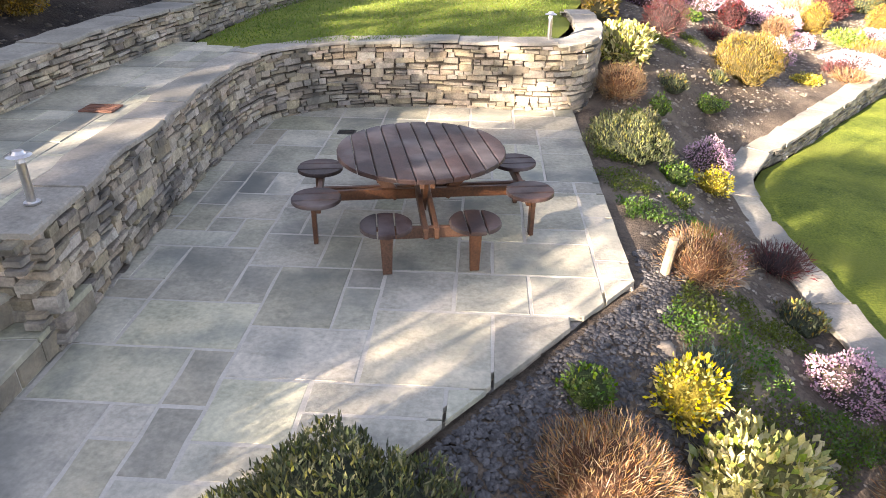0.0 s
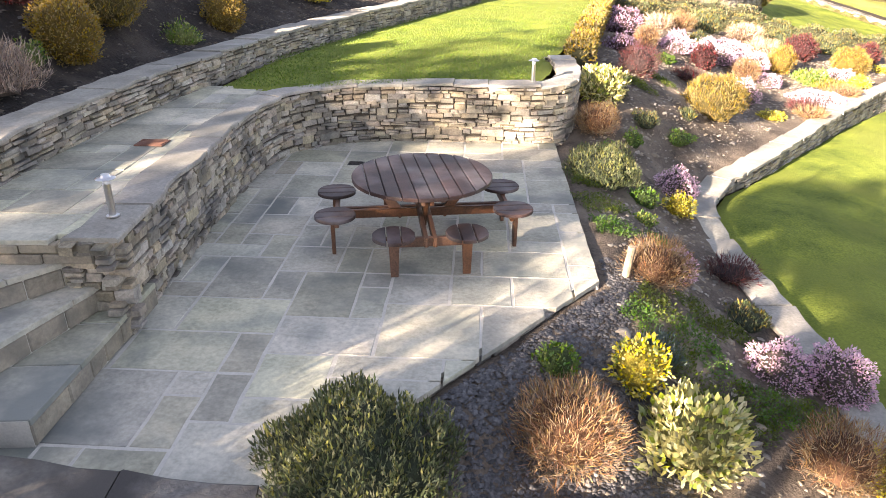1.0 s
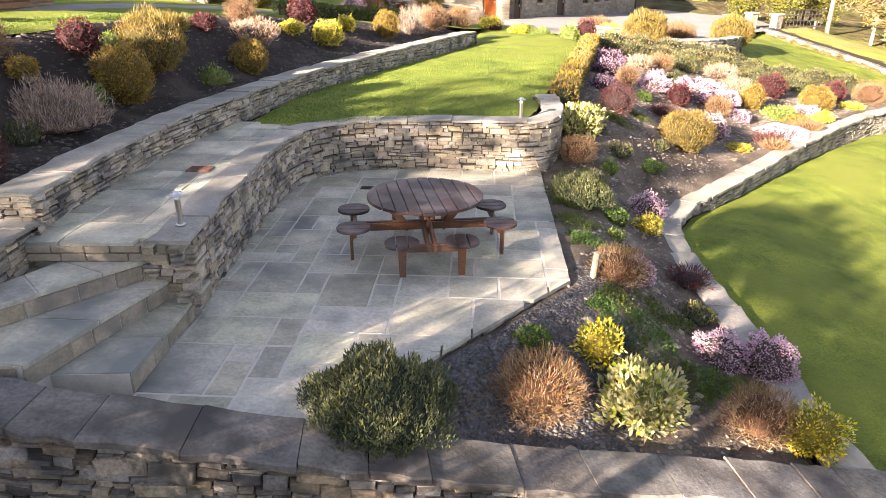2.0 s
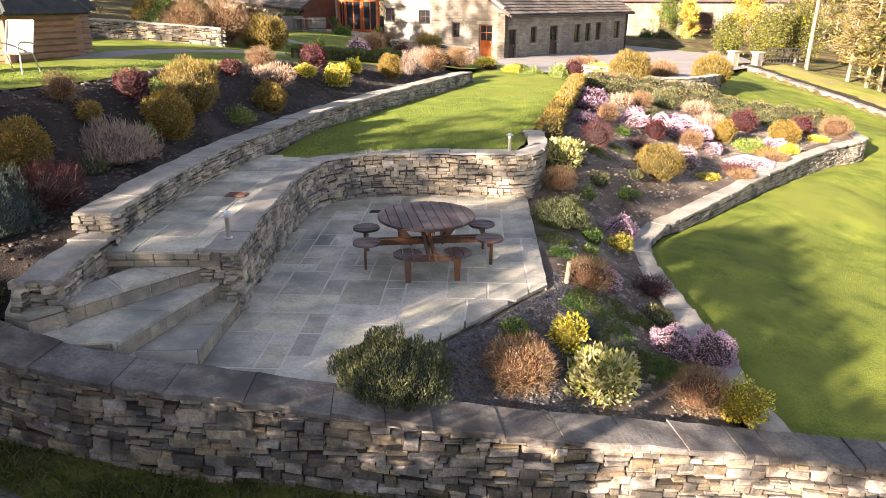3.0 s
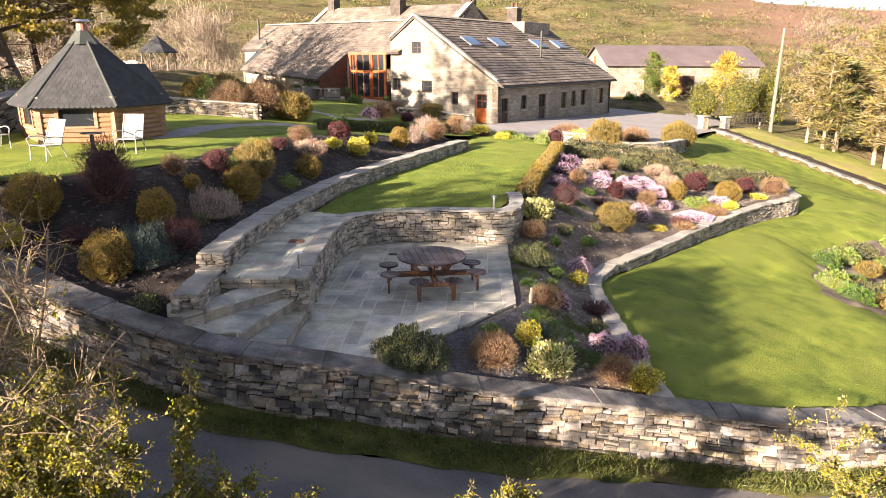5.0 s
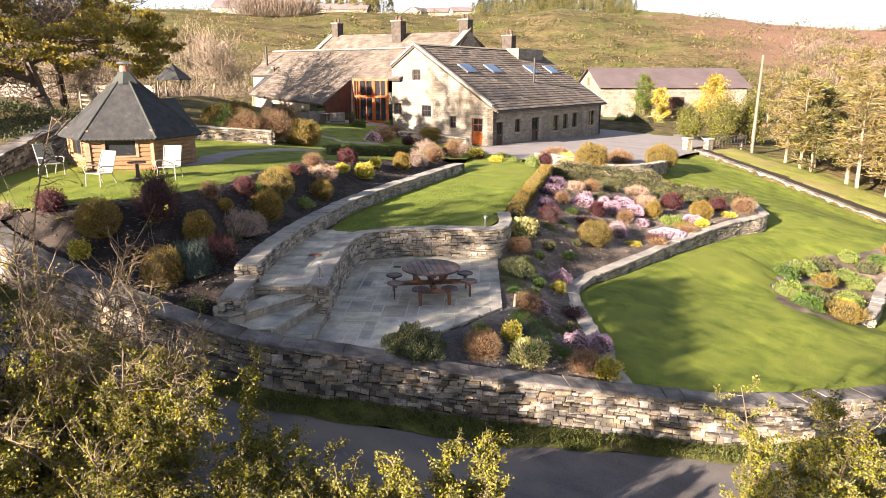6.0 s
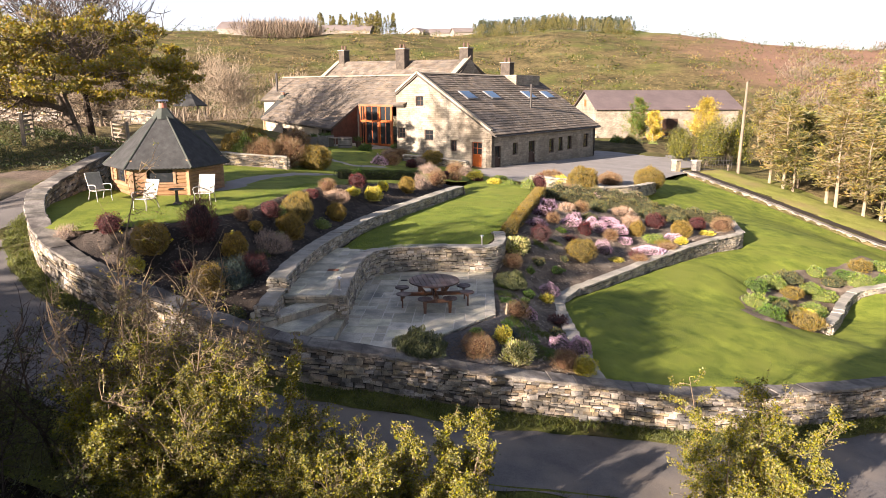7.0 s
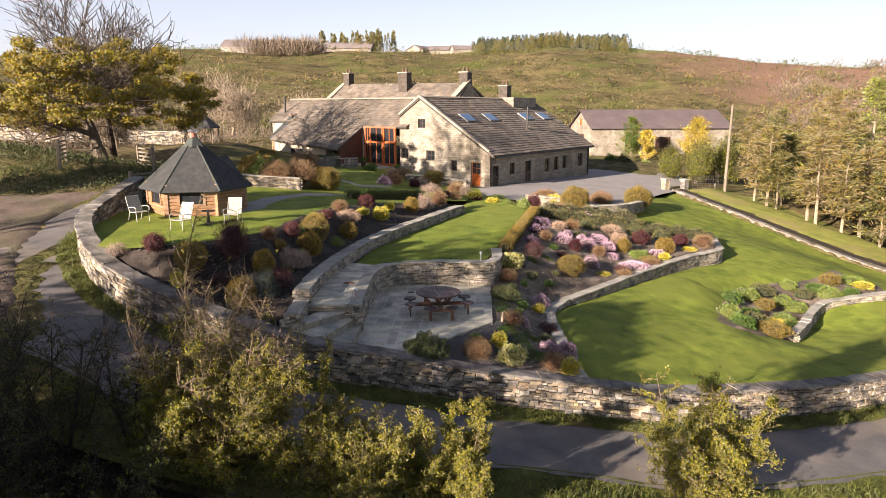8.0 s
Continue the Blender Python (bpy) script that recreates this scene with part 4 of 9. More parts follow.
LAMP_GLASS = material("frosted_glass", (0.7, 0.72, 0.74), (0.8, 0.82, 0.84), 5, 60, 0.3, 0)
bollard(-4.03, 4.6, 0.92, "short stainless steel bollard lamp at the corner of the terrace wall")
bollard(-0.5, 10.78, 0.955, "short stainless steel bollard lamp at the edge of the upper lawn")


# ---- picnic table ----
def disc_planks(parent, name, radius, planks, z0, z1, mat, gap=0.008, along_y=True):
    """A round top of parallel boards, each cut to the circle."""
    w = 2 * radius / planks
    for k in range(planks):
        x0, x1 = -radius + k * w + gap / 2, -radius + (k + 1) * w - gap / 2
        out = []
        for side in (1, -1):
            for q in range(9):
                x = x0 + (x1 - x0) * (q / 8 if side == 1 else 1 - q / 8)
                out.append((x, side * math.sqrt(max(1e-5, radius ** 2 - x * x))))
        out = out[::-1]
        vs, n = [], len(out)
        for z, s in ((z0, 1.0), (z1 - 0.008, 1.0), (z1, 0.0)):
            for x, y in out:
                cx = (x0 + x1) / 2
                vs.append((x if s else cx + (x - cx) * (1 - 0.010 / w * 2), y if s else y * (1 - 0.008 / radius), z))
        fs = [tuple(range(n))[::-1]] + [(a * n + i, a * n + (i + 1) % n, (a + 1) * n + (i + 1) % n, (a + 1) * n + i) for a in (0, 1) for i in range(n)] + [tuple(range(2 * n, 3 * n))]
        part(name, mesh_of(name, vs, fs), mat, parent)


table = thing("picnic_table", pose(-1.63, 6.63, 0, rz=14.3), "round brown-stained wooden picnic table with eight attached stools", "picnic table")
top = thing("tabletop")
top.parent = table
top.matrix_basis = pose(0, 0, 0, rz=4)
disc_planks(top, "board", 0.78, 10, 0.71, 0.75, TABLE_WOOD)
part("parasol_hole", tubed((0, 0, 0.748), (0, 0, 0.7525), 0.018, 0.018, 14), IRON, top)
for q in range(4):
    arm = Matrix.Rotation(math.pi / 2 * q, 4, "Z")
    if q < 2:
        for s in (-1, 1):
            part("beam", boxed(-1.02, 1.02, s * 0.045 - 0.022, s * 0.045 + 0.022, 0.27 + 0.05 * q, 0.37 + 0.05 * q, arm, 0.006), LEG_WOOD, table)
            part("bearer", boxed(-0.66, 0.66, s * 0.045 - 0.022, s * 0.045 + 0.022, 0.62, 0.708 if q else 0.69, arm, 0.006), LEG_WOOD, table)
    # slanting strut from the beam to the top
    bm = boxed(-0.05, 0.05, -0.022, 0.022, 0, 0.52, Matrix.Translation((0.22, 0, 0.26)) @ Matrix.Rotation(radians(38), 4, "Y"), 0.006)
    bmesh.ops.transform(bm, matrix=arm, verts=bm.verts)
    part("strut", bm, LEG_WOOD, table)
    # cross bar that carries two stools, a leg under each
    part("stool_bar", boxed(0.93, 0.975, -0.42, 0.42, 0.31, 0.41, arm, 0.006), LEG_WOOD, table)
    for s in (-1, 1):
        c = arm @ Vector((0.965, s * 0.37, 0))
        seat = thing("stool_seat")
        seat.parent = table
        seat.matrix_basis = Matrix.Translation(c) @ Matrix.Rotation(math.pi / 2 * q + math.pi / 2, 4, "Z")
        disc_planks(seat, "board", 0.22, 3, 0.42, 0.455, TABLE_WOOD, 0.012)
        part("batten", boxed(-0.17, 0.17, -0.03, 0.03, 0.395, 0.419, None, 0.004), LEG_WOOD, seat)
        bm = bmesh.new()
        box(bm, 0.976, 1.016, s * 0.37 - 0.055, s * 0.37 + 0.055, 0, 0.41, None, 0.005)
        for v in bm.verts:
            if v.co.z < 0.2:
                v.co.y = s * 0.37 + (v.co.y - s * 0.37) * 0.72
        bmesh.ops.transform(bm, matrix=arm, verts=bm.verts)
        part("leg", bm, LEG_WOOD, table)

# ---- the stone house ----
HC, HU, HV = Vector((-2.0, 38.1, 0)), Vector((-0.88, 0.475, 0)), Vector((0.475, 0.88, 0))


def hp(u, v, z):
    """A place by the house: u along the gable to the left, v back along the long wall."""
    p = HC + HU * u + HV * v
    return Vector((p.x, p.y, z))


def masonry():
    """Coursed sandstone, pale joints, with stains; courses follow height and run."""
    m = material("house_masonry", (0.17, 0.155, 0.13), (0.37, 0.345, 0.295), 0.9, 9, 0.9, 0.3, 0.02, third=(0.20, 0.175, 0.14), third_at=0.6)
    nt = m.node_tree
    nodes, links = nt.nodes, nt.links
    bsdf = nodes["Principled BSDF"]
    base = bsdf.inputs["Base Color"].links[0].from_socket
    geo = nodes.new("ShaderNodeNewGeometry").outputs["Position"]
    rot = nodes.new("ShaderNodeMapping")
    rot.inputs["Rotation"].default_value = (0, 0, radians(28.3))
    links.new(geo, rot.inputs["Vector"])
    sep = nodes.new("ShaderNodeSeparateXYZ")
    links.new(rot.outputs[0], sep.inputs[0])
    add = nodes.new("ShaderNodeMath")
    links.new(sep.outputs["X"], add.inputs[0])
    links.new(sep.outputs["Y"], add.inputs[1])
    com = nodes.new("ShaderNodeCombineXYZ")
    links.new(add.outputs[0], com.inputs["X"])
    links.new(sep.outputs["Z"], com.inputs["Y"])
    brick = nodes.new("ShaderNodeTexBrick")
    brick.inputs["Scale"].default_value = 1.0
    brick.inputs["Brick Width"].default_value, brick.inputs["Row Height"].default_value, brick.inputs["Mortar Size"].default_value = 0.42, 0.16, 0.012
    brick.inputs["Color1"].default_value, brick.inputs["Color2"].default_value, brick.inputs["Mortar"].default_value = (0.72, 0.70, 0.66, 1), (1.1, 1.08, 1.02, 1), (0.8, 0.78, 0.72, 1)
    brick.inputs["Bias"].default_value = 0.1
    links.new(com.outputs[0], brick.inputs["Vector"])
    mul = nodes.new("ShaderNodeMix")
    mul.data_type, mul.blend_type = "RGBA", "MULTIPLY"
    mul.inputs["Factor"].default_value = 1.0
    links.new(base, mul.inputs["A"])
    links.new(brick.outputs["Color"], mul.inputs["B"])
    links.new(mul.outputs["Result"], bsdf.inputs["Base Color"])
    bp = nodes.new("ShaderNodeBump")
    bp.inputs["Strength"].default_value, bp.inputs["Distance"].default_value, bp.invert = 0.8, 0.03, True
    links.new(brick.outputs["Fac"], bp.inputs["Height"])
    links.new(bsdf.inputs["Normal"].links[0].from_socket, bp.inputs["Normal"])
    links.new(bp.outputs[0], bsdf.inputs["Normal"])
    return m


MASONRY = masonry()
SLATE = material("stone_slate", (0.085, 0.072, 0.058), (0.215, 0.182, 0.145), 1.2, 18, 0.9, 0.5, 0.02, 0.24, per="island", third=(0.095, 0.085, 0.07), third_at=0.6)
SLATE_BASE = material("slate_underlay", (0.05, 0.045, 0.038), (0.09, 0.08, 0.068), 2, 20, 0.9, 0)
TIMBER = material("red_stained_timber", (0.24, 0.062, 0.018), (0.42, 0.125, 0.035), 3, 40, 0.45, 0.3, 0.004, 0.1)
DARK_TIMBER = material("dark_timber", (0.035, 0.02, 0.014), (0.075, 0.042, 0.028), 3, 40, 0.6, 0.3, 0.004)
RENDER_WALL = material("cream_wall", (0.30, 0.265, 0.21), (0.42, 0.375, 0.30), 1.2, 20, 0.9, 0.3, 0.006)
LEAD = material("grey_lead", (0.14, 0.145, 0.15), (0.22, 0.225, 0.23), 3, 30, 0.6, 0.2, 0.004)
SOOTY = material("sooty_stone", (0.028, 0.024, 0.02), (0.10, 0.085, 0.07), 3, 30, 0.9, 0.5, 0.02)
DRESSED = material("dressed_stone", (0.22, 0.195, 0.15), (0.36, 0.32, 0.25), 3, 30, 0.85, 0.4, 0.008)
POT_CLAY = material("sooty_clay", (0.05, 0.032, 0.024), (0.12, 0.075, 0.055), 5, 40, 0.8, 0.3, 0.004)
# red boards coloured dark, in place of the shade in the porch recess
PORCH_SHADE = material("shade_toned_red_timber", (0.045, 0.016, 0.009), (0.10, 0.036, 0.019), 3, 40, 0.6, 0.3, 0.004, 0.15)


def glass_pane(name, tint):
    m = bpy.data.materials.new(name)
    m.use_nodes = True
    b = m.node_tree.nodes["Principled BSDF"]
    b.inputs["Base Color"].default_value, b.inputs["Roughness"].default_value = (*tint, 1), 0.04
    b.inputs["Specular IOR Level"].default_value = 0.6
    return m


GLASS = glass_pane("window_glass", (0.02, 0.024, 0.028))
SKYLIGHT = glass_pane("skylight_glass", (0.10, 0.18, 0.30))


def holed_wall(outline, holes, thick, at, inward):
    """A wall from its outline in (along, up), with openings through it; at(a, z) gives the outer face, inward the way to the inner."""
    pts, edges = [], []
    for ring in [outline] + [[(a0, z0), (a1, z0), (a1, z1), (a0, z1)] for a0, z0, a1, z1 in holes]:
        b = len(pts)
        pts += [Vector(p) for p in ring]
        edges += [(b + i, b + (i + 1) % len(ring)) for i in range(len(ring))]
    res = geometry.delaunay_2d_cdt(pts, edges, [], 1, 1e-5)
    vs = [at(p.x, p.y) for p in res[0]]
    n = len(vs)
    vs = vs + [v + inward * thick for v in vs]
    fs, rim = [], {}
    for f in res[2]:
        cx, cz = sum(res[0][i].x for i in f) / len(f), sum(res[0][i].y for i in f) / len(f)
        if any(a0 < cx < a1 and z0 < cz < z1 for a0, z0, a1, z1 in holes):
            continue
        fs += [tuple(f), tuple(n + i for i in f[::-1])]
        for i, j in zip(f, f[1:] + f[:1]):
            rim[(i, j)] = True
    fs += [(j, i, n + i, n + j) for i, j in rim if (j, i) not in rim]
    bm = bmesh.new()
    bv = [bm.verts.new(v) for v in vs]
    for f in fs:
        bm.faces.new([bv[i] for i in f])
    bmesh.ops.recalc_face_normals(bm, faces=bm.faces)
    return bm


def oriented(o, x, z, y):
    """The matrix with its origin at o and its axes along x, y and z."""
    return Matrix(((x.x, y.x, z.x, o.x), (x.y, y.y, z.y, o.y), (x.z, y.z, z.z, o.z), (0, 0, 0, 1)))


def window(parent, o, ax, out, w, h, bars=(2, 2), wood=None, door=False, sill=True, name="window"):
    """A window or door in an opening whose lower corner is at o; ax runs along the wall, out faces outwards."""
    m = oriented(o, ax, Vector((0, 0, 1)), -out)
    win = part(name, boxed(0.0, 0.06, 0.10, 0.17, 0, h, m, 0.008), wood, parent)
    for x0, x1, z0, z1 in ((w - 0.06, w, 0, h), (0.06, w - 0.06, 0, 0.07), (0.06, w - 0.06, h - 0.06, h)):
        part("frame", boxed(x0, x1, 0.10, 0.17, z0, z1, m, 0.006), wood, win)
    low = 0.07
    if door:
        low = h * 0.52
        part("panel", boxed(0.06, w - 0.06, 0.115, 0.155, 0.07, low, m, 0.006), wood, win)
        part("handle", boxed(w - 0.16, w - 0.12, 0.06, 0.115, h * 0.44, h * 0.5, m, 0.004), STEEL, win)
    part("pane", boxed(0.06, w - 0.06, 0.135, 0.145, low, h - 0.06, m), GLASS, win)
    for k in range(1, bars[0]):
        x = w * k / bars[0]
        part("glazing_bar", boxed(x - 0.02, x + 0.02, 0.118, 0.16, low, h - 0.06, m), wood, win)
    for k in range(1, bars[1]):
        z = low + (h - low) * k / bars[1]
        part("glazing_bar", boxed(0.06, w - 0.06, 0.12, 0.158, z - 0.02, z + 0.02, m), wood, win)
    if sill:
        part("sill", boxed(-0.12, w + 0.12, -0.05, 0.12, -0.14, -0.005, m, 0.01), DRESSED, win)
    part("lintel", boxed(-0.18, w + 0.18, -0.018, 0.12, h + 0.005, h + 0.2, m, 0.01), DRESSED, win)
    return win


def slated_roof(parent, name, a, b, c, d, row=0.32, seed=1, width=(0.35, 0.9), thick=0.16):
    """A roof plane over the corners a, b (eave) and c, d (ridge, above b and a), laid with rows of stone slates."""
    r = np.random.RandomState(seed)
    a, b, c, d = Vector(a), Vector(b), Vector(c), Vector(d)
    nrm = (b - a).cross(d - a).normalized()
    if nrm.z < 0:
        nrm = -nrm
    base = [a, b, c, d]
    vs = [p - nrm * 0.02 for p in base] + [p - nrm * thick for p in base]
    roof = part(name, mesh_of(name, vs, [(0, 1, 2, 3), (7, 6, 5, 4)] + [(i, 4 + i, 4 + (i + 1) % 4, (i + 1) % 4) for i in range(4)]), SLATE_BASE, parent)
    rows = max(2, int(((d - a).length + (c - b).length) / 2 / row))
    vs, fs = [], []
    for k in range(rows):
        f0, f1 = k / rows, min(1.0, (k + 1.35) / rows)
        l0, r0, l1, r1 = a.lerp(d, f0), b.lerp(c, f0), a.lerp(d, f1), b.lerp(c, f1)
        run, s = (r0 - l0).length, r.uniform(-0.4, 0)
        while s < run:
            w = r.uniform(*width) * (1.15 - 0.4 * k / rows)
            p, q = max(0, s + 0.008) / run, min(run, s + w - 0.008) / run
            if q > p:
                up0, up1 = 0.045 + r.uniform(0, 0.02), 0.005
                drop = (l1 - l0).normalized() * r.uniform(-0.02, 0.02)
                e = [l0.lerp(r0, p) + drop, l0.lerp(r0, q) + drop, l1.lerp(r1, q), l1.lerp(r1, p)]
                i = len(vs)
                vs += [e[0] + nrm * up0, e[1] + nrm * up0, e[2] + nrm * up1, e[3] + nrm * up1, e[0] - nrm * 0.01, e[1] - nrm * 0.01]
                fs += [(i, i + 1, i + 2, i + 3), (i + 4, i + 5, i + 1, i), (i + 4, i, i + 3), (i + 1, i + 5, i + 2)]
            s += w
    tagged(part("slating", mesh_of("slating", vs, fs), SLATE, roof), kind="stuff")
    return roof


house = thing("house", Matrix.Identity(4), "long sandstone house with stone-slated roofs and a glazed timber porch", "house")
APEX_U, APEX_Z, EAVE_Z, GZ = 6.95, 7.75, 3.42, 0.4
# gable wall
gable_holes = [(6.42, 5.33, 7.2, 6.1), (8.3, 2.74, 9.05, 3.6), (5.46, 2.67, 6.33, 3.5), (3.2, 1.95, 3.75, 2.8), (0.88, 0.82, 1.78, 2.72)]
gable = part("wall", holed_wall([(0, GZ), (9.2, GZ), (9.2, 6.2), (APEX_U, APEX_Z - 0.1), (0, EAVE_Z)], gable_holes, 0.5, lambda a, z: hp(a, 0, z), HV), MASONRY, house)
for k, (u0, z0, u1, z1) in enumerate(gable_holes):
    window(house, hp(u1, 0, z0), -HU, -HV, u1 - u0, z1 - z0, (2, 2), TIMBER if k == 4 else DARK_TIMBER, door=k == 4, sill=k != 4, name="door" if k == 4 else "window")
# long wall
long_holes = [(0.5, 0.7, 1.35, 2.45), (3.1, 1.6, 3.85, 2.55), (5.65, 0.68, 6.75, 2.55), (9.2, 1.35, 10.1, 2.55), (10.95, 1.38, 11.8, 2.6), (12.7, 1.4, 13.55, 2.62), (16.0, 1.4, 17.1, 2.66)]
part("wall", holed_wall([(0.5, GZ), (18.5, GZ), (18.5, EAVE_Z), (0.5 - 0.5, EAVE_Z), (0.0, GZ)], long_holes, 0.5, lambda a, z: hp(0, a, z), HU), MASONRY, house)
for k, (v0, z0, v1, z1) in enumerate(long_holes):
    window(house, hp(0, v0, z0), HV, -HU, v1 - v0, z1 - z0, (1, 1) if k > 2 else (2, 1), DARK_TIMBER, door=k in (0, 2), sill=k not in (0, 2), name="door" if k in (0, 2) else "window")
part("wall", mesh_of("wall", [hp(0, 18.5, GZ), hp(13.9, 18.5, GZ), hp(13.9, 18.5, EAVE_Z), hp(APEX_U, 18.5, APEX_Z - 0.1), hp(0, 18.5, EAVE_Z), hp(0, 18.1, GZ), hp(13.9, 18.1, GZ), hp(13.9, 18.1, EAVE_Z), hp(APEX_U, 18.1, APEX_Z - 0.1), hp(0, 18.1, EAVE_Z)],
     [(4, 3, 2, 1, 0), (5, 6, 7, 8, 9), (0, 1, 6, 5), (1, 2, 7, 6), (2, 3, 8, 7), (3, 4, 9, 8), (4, 0, 5, 9)]), MASONRY, house)
# main roof
slated_roof(house, "roof", hp(-0.38, -0.12, EAVE_Z - 0.12), hp(-0.38, 18.8, EAVE_Z - 0.12), hp(APEX_U, 18.8, APEX_Z + 0.12), hp(APEX_U, -0.12, APEX_Z + 0.12), seed=3)
slated_roof(house, "roof", hp(14.2, 18.8, EAVE_Z - 0.12), hp(9.25, -0.12, 6.35), hp(APEX_U, -0.12, APEX_Z + 0.12), hp(APEX_U, 18.8, APEX_Z + 0.12), seed=4)
part("ridge", mesh_of("ridge", [hp(APEX_U + s * 0.18, v, APEX_Z + 0.12 + (0.12 if s == 0 else 0.0)) for v in (-0.15, 18.85) for s in (-1, 0, 1)], [(0, 1, 4, 3), (1, 2, 5, 4), (0, 2, 1), (3, 4, 5)]), DRESSED, house)
for a, b in ((hp(0.0, -0.02, EAVE_Z + 0.25), hp(APEX_U, -0.02, APEX_Z + 0.26)), (hp(9.2, -0.02, 6.5), hp(APEX_U, -0.02, APEX_Z + 0.26))):
    bm = bmesh.new()
    d = (b - a).normalized()
    n = HV.cross(d).normalized()
    n = n if n.z > 0 else -n
    vs = [p + HV * s * 0.16 + n * q for p in (a, b) for s in (-1, 1) for q in (-0.12, 0.03)]
    part("gable_coping", mesh_of("gable_coping", vs, [(0, 1, 3, 2), (4, 6, 7, 5), (0, 4, 5, 1), (2, 3, 7, 6), (1, 5, 7, 3), (0, 2, 6, 4)]), DRESSED, house)
part("gutter", tubed(hp(-0.42, -0.1, EAVE_Z - 0.22), hp(-0.42, 18.8, EAVE_Z - 0.22), 0.06, 0.06, 8), IRON, house)
part("downpipe", tubed(hp(-0.06, 18.3, 0.5), hp(-0.06, 18.3, EAVE_Z - 0.2), 0.045, 0.045, 8), IRON, house)
# a second, lower course over the far half of the eaves, and the skylights
slope = (hp(APEX_U, 0, APEX_Z + 0.12) - hp(-0.38, 0, EAVE_Z - 0.12)).normalized()
roof_out = slope.cross(HV).normalized()
roof_out = roof_out if roof_out.z > 0 else -roof_out
for v in (2.9, 6.5, 12.8, 16.4):
    o = hp(-0.38, v, EAVE_Z - 0.12) + slope * 5.35
    m = oriented(o, HV, roof_out, slope)
    light = part("skylight", boxed(-0.75, 0.75, -0.58, 0.58, 0.03, 0.13, m, 0.01), LEAD, house, "roof window with blue-grey glass")
    part("pane", boxed(-0.64, 0.64, -0.48, 0.48, 0.131, 0.14, m), SKYLIGHT, light)
part("flue", tubed(hp(2.5, 10.3, 4.9), hp(2.5, 10.3, 7.1), 0.09, 0.09, 12), IRON, house)
# wing with its long front roof
slated_roof(house, "roof", hp(13.1, -3.75, 3.5), hp(22.9, -2.7, 4.08), hp(22.9, 4.0, 7.8), hp(13.1, 4.0, 7.8), seed=5)
slated_roof(house, "roof", hp(22.88, 0.2, 5.7), hp(26.3, 0.2, 5.7), hp(27.3, 4.0, 7.82), hp(22.88, 4.0, 7.8), seed=6)
slated_roof(house, "roof", hp(8.2, -0.35, 5.42), hp(13.12, -0.35, 5.42), hp(13.12, 4.0, 7.81), hp(6.9, 4.0, 7.81), seed=7)
slated_roof(house, "roof", hp(27.3, 11.0, 4.2), hp(7.0, 11.0, 4.2), hp(7.0, 4.0, 7.8), hp(27.3, 4.0, 7.8), seed=8)
part("ridge", mesh_of("ridge", [hp(u, 4.0 + s * 0.2, 7.82 + (0.12 if s == 0 else 0)) for u in (7.2, 27.3) for s in (-1, 0, 1)], [(0, 1, 4, 3), (1, 2, 5, 4), (0, 2, 1), (3, 4, 5)]), DRESSED, house)
part("wall", holed_wall([(15.2, 1.2), (22.6, 1.2), (22.6, 3.95), (15.2, 3.55)], [(18.4, 2.5, 20.2, 3.35)], 0.4, lambda a, z: hp(a, -3.2 + (a - 13.1) * 0.09, z), HV), RENDER_WALL, house)
window(house, hp(20.2, -2.65, 2.5), -HU, -HV, 1.8, 0.85, (3, 1), DARK_TIMBER)
part("wall", mesh_of("wall", *[(lambda q: (q, [(0, 1, 2, 3), (7, 6, 5, 4), (0, 4, 5, 1), (2, 6, 7, 3), (1, 5, 6, 2), (3, 7, 4, 0)]))([hp(22.6, 0.5, 1.5), hp(26.0, 0.5, 1.5), hp(26.0, 0.5, 5.65), hp(22.6, 0.5, 5.65), hp(22.6, 1.0, 1.5), hp(26.0, 1.0, 1.5), hp(26.0, 1.0, 5.65), hp(22.6, 1.0, 5.65)])][0]), RENDER_WALL, house)
part("wall", mesh_of("wall", [hp(26.2, 0.5, 1.5), hp(26.2, 10.6, 1.5), hp(26.2, 10.6, 4.1), hp(26.2, 4.0, 7.6), hp(26.2, 0.5, 5.6), hp(25.8, 0.5, 1.5), hp(25.8, 10.6, 1.5), hp(25.8, 10.6, 4.1), hp(25.8, 4.0, 7.6), hp(25.8, 0.5, 5.6)],
     [(0, 1, 2, 3, 4), (9, 8, 7, 6, 5), (0, 5, 6, 1), (1, 6, 7, 2), (2, 7, 8, 3), (3, 8, 9, 4), (4, 9, 5, 0)]), RENDER_WALL, house)
part("flue", tubed(hp(25.5, 1.6, 6.3), hp(25.5, 1.6, 8.2), 0.1, 0.1, 12), IRON, house)
# the glazed porch, two tiers of three lights, and the boarded wall beside it
porch = part("porch", boxed(0, 3.75, 0.0, 0.14, 3.2, 3.38, oriented(hp(13.05, -0.35, 2.05), -HU, Vector((0, 0, 1)), HV), 0.01), TIMBER, house, "red-stained timber porch glazed from floor to eaves")
pm = oriented(hp(13.05, -0.35, 2.05), -HU, Vector((0, 0, 1)), HV)
for x in (0.0, 0.62, 2.05, 2.18, 3.45):
    part("post", boxed(x, x + 0.2, 0.001, 0.15, 0, 3.2, pm, 0.01), TIMBER, porch)
for z in (0.0, 1.92):
    part("rail", boxed(0.2, 3.5, 0.012, 0.13, z, z + 0.18, pm, 0.01), TIMBER, porch)
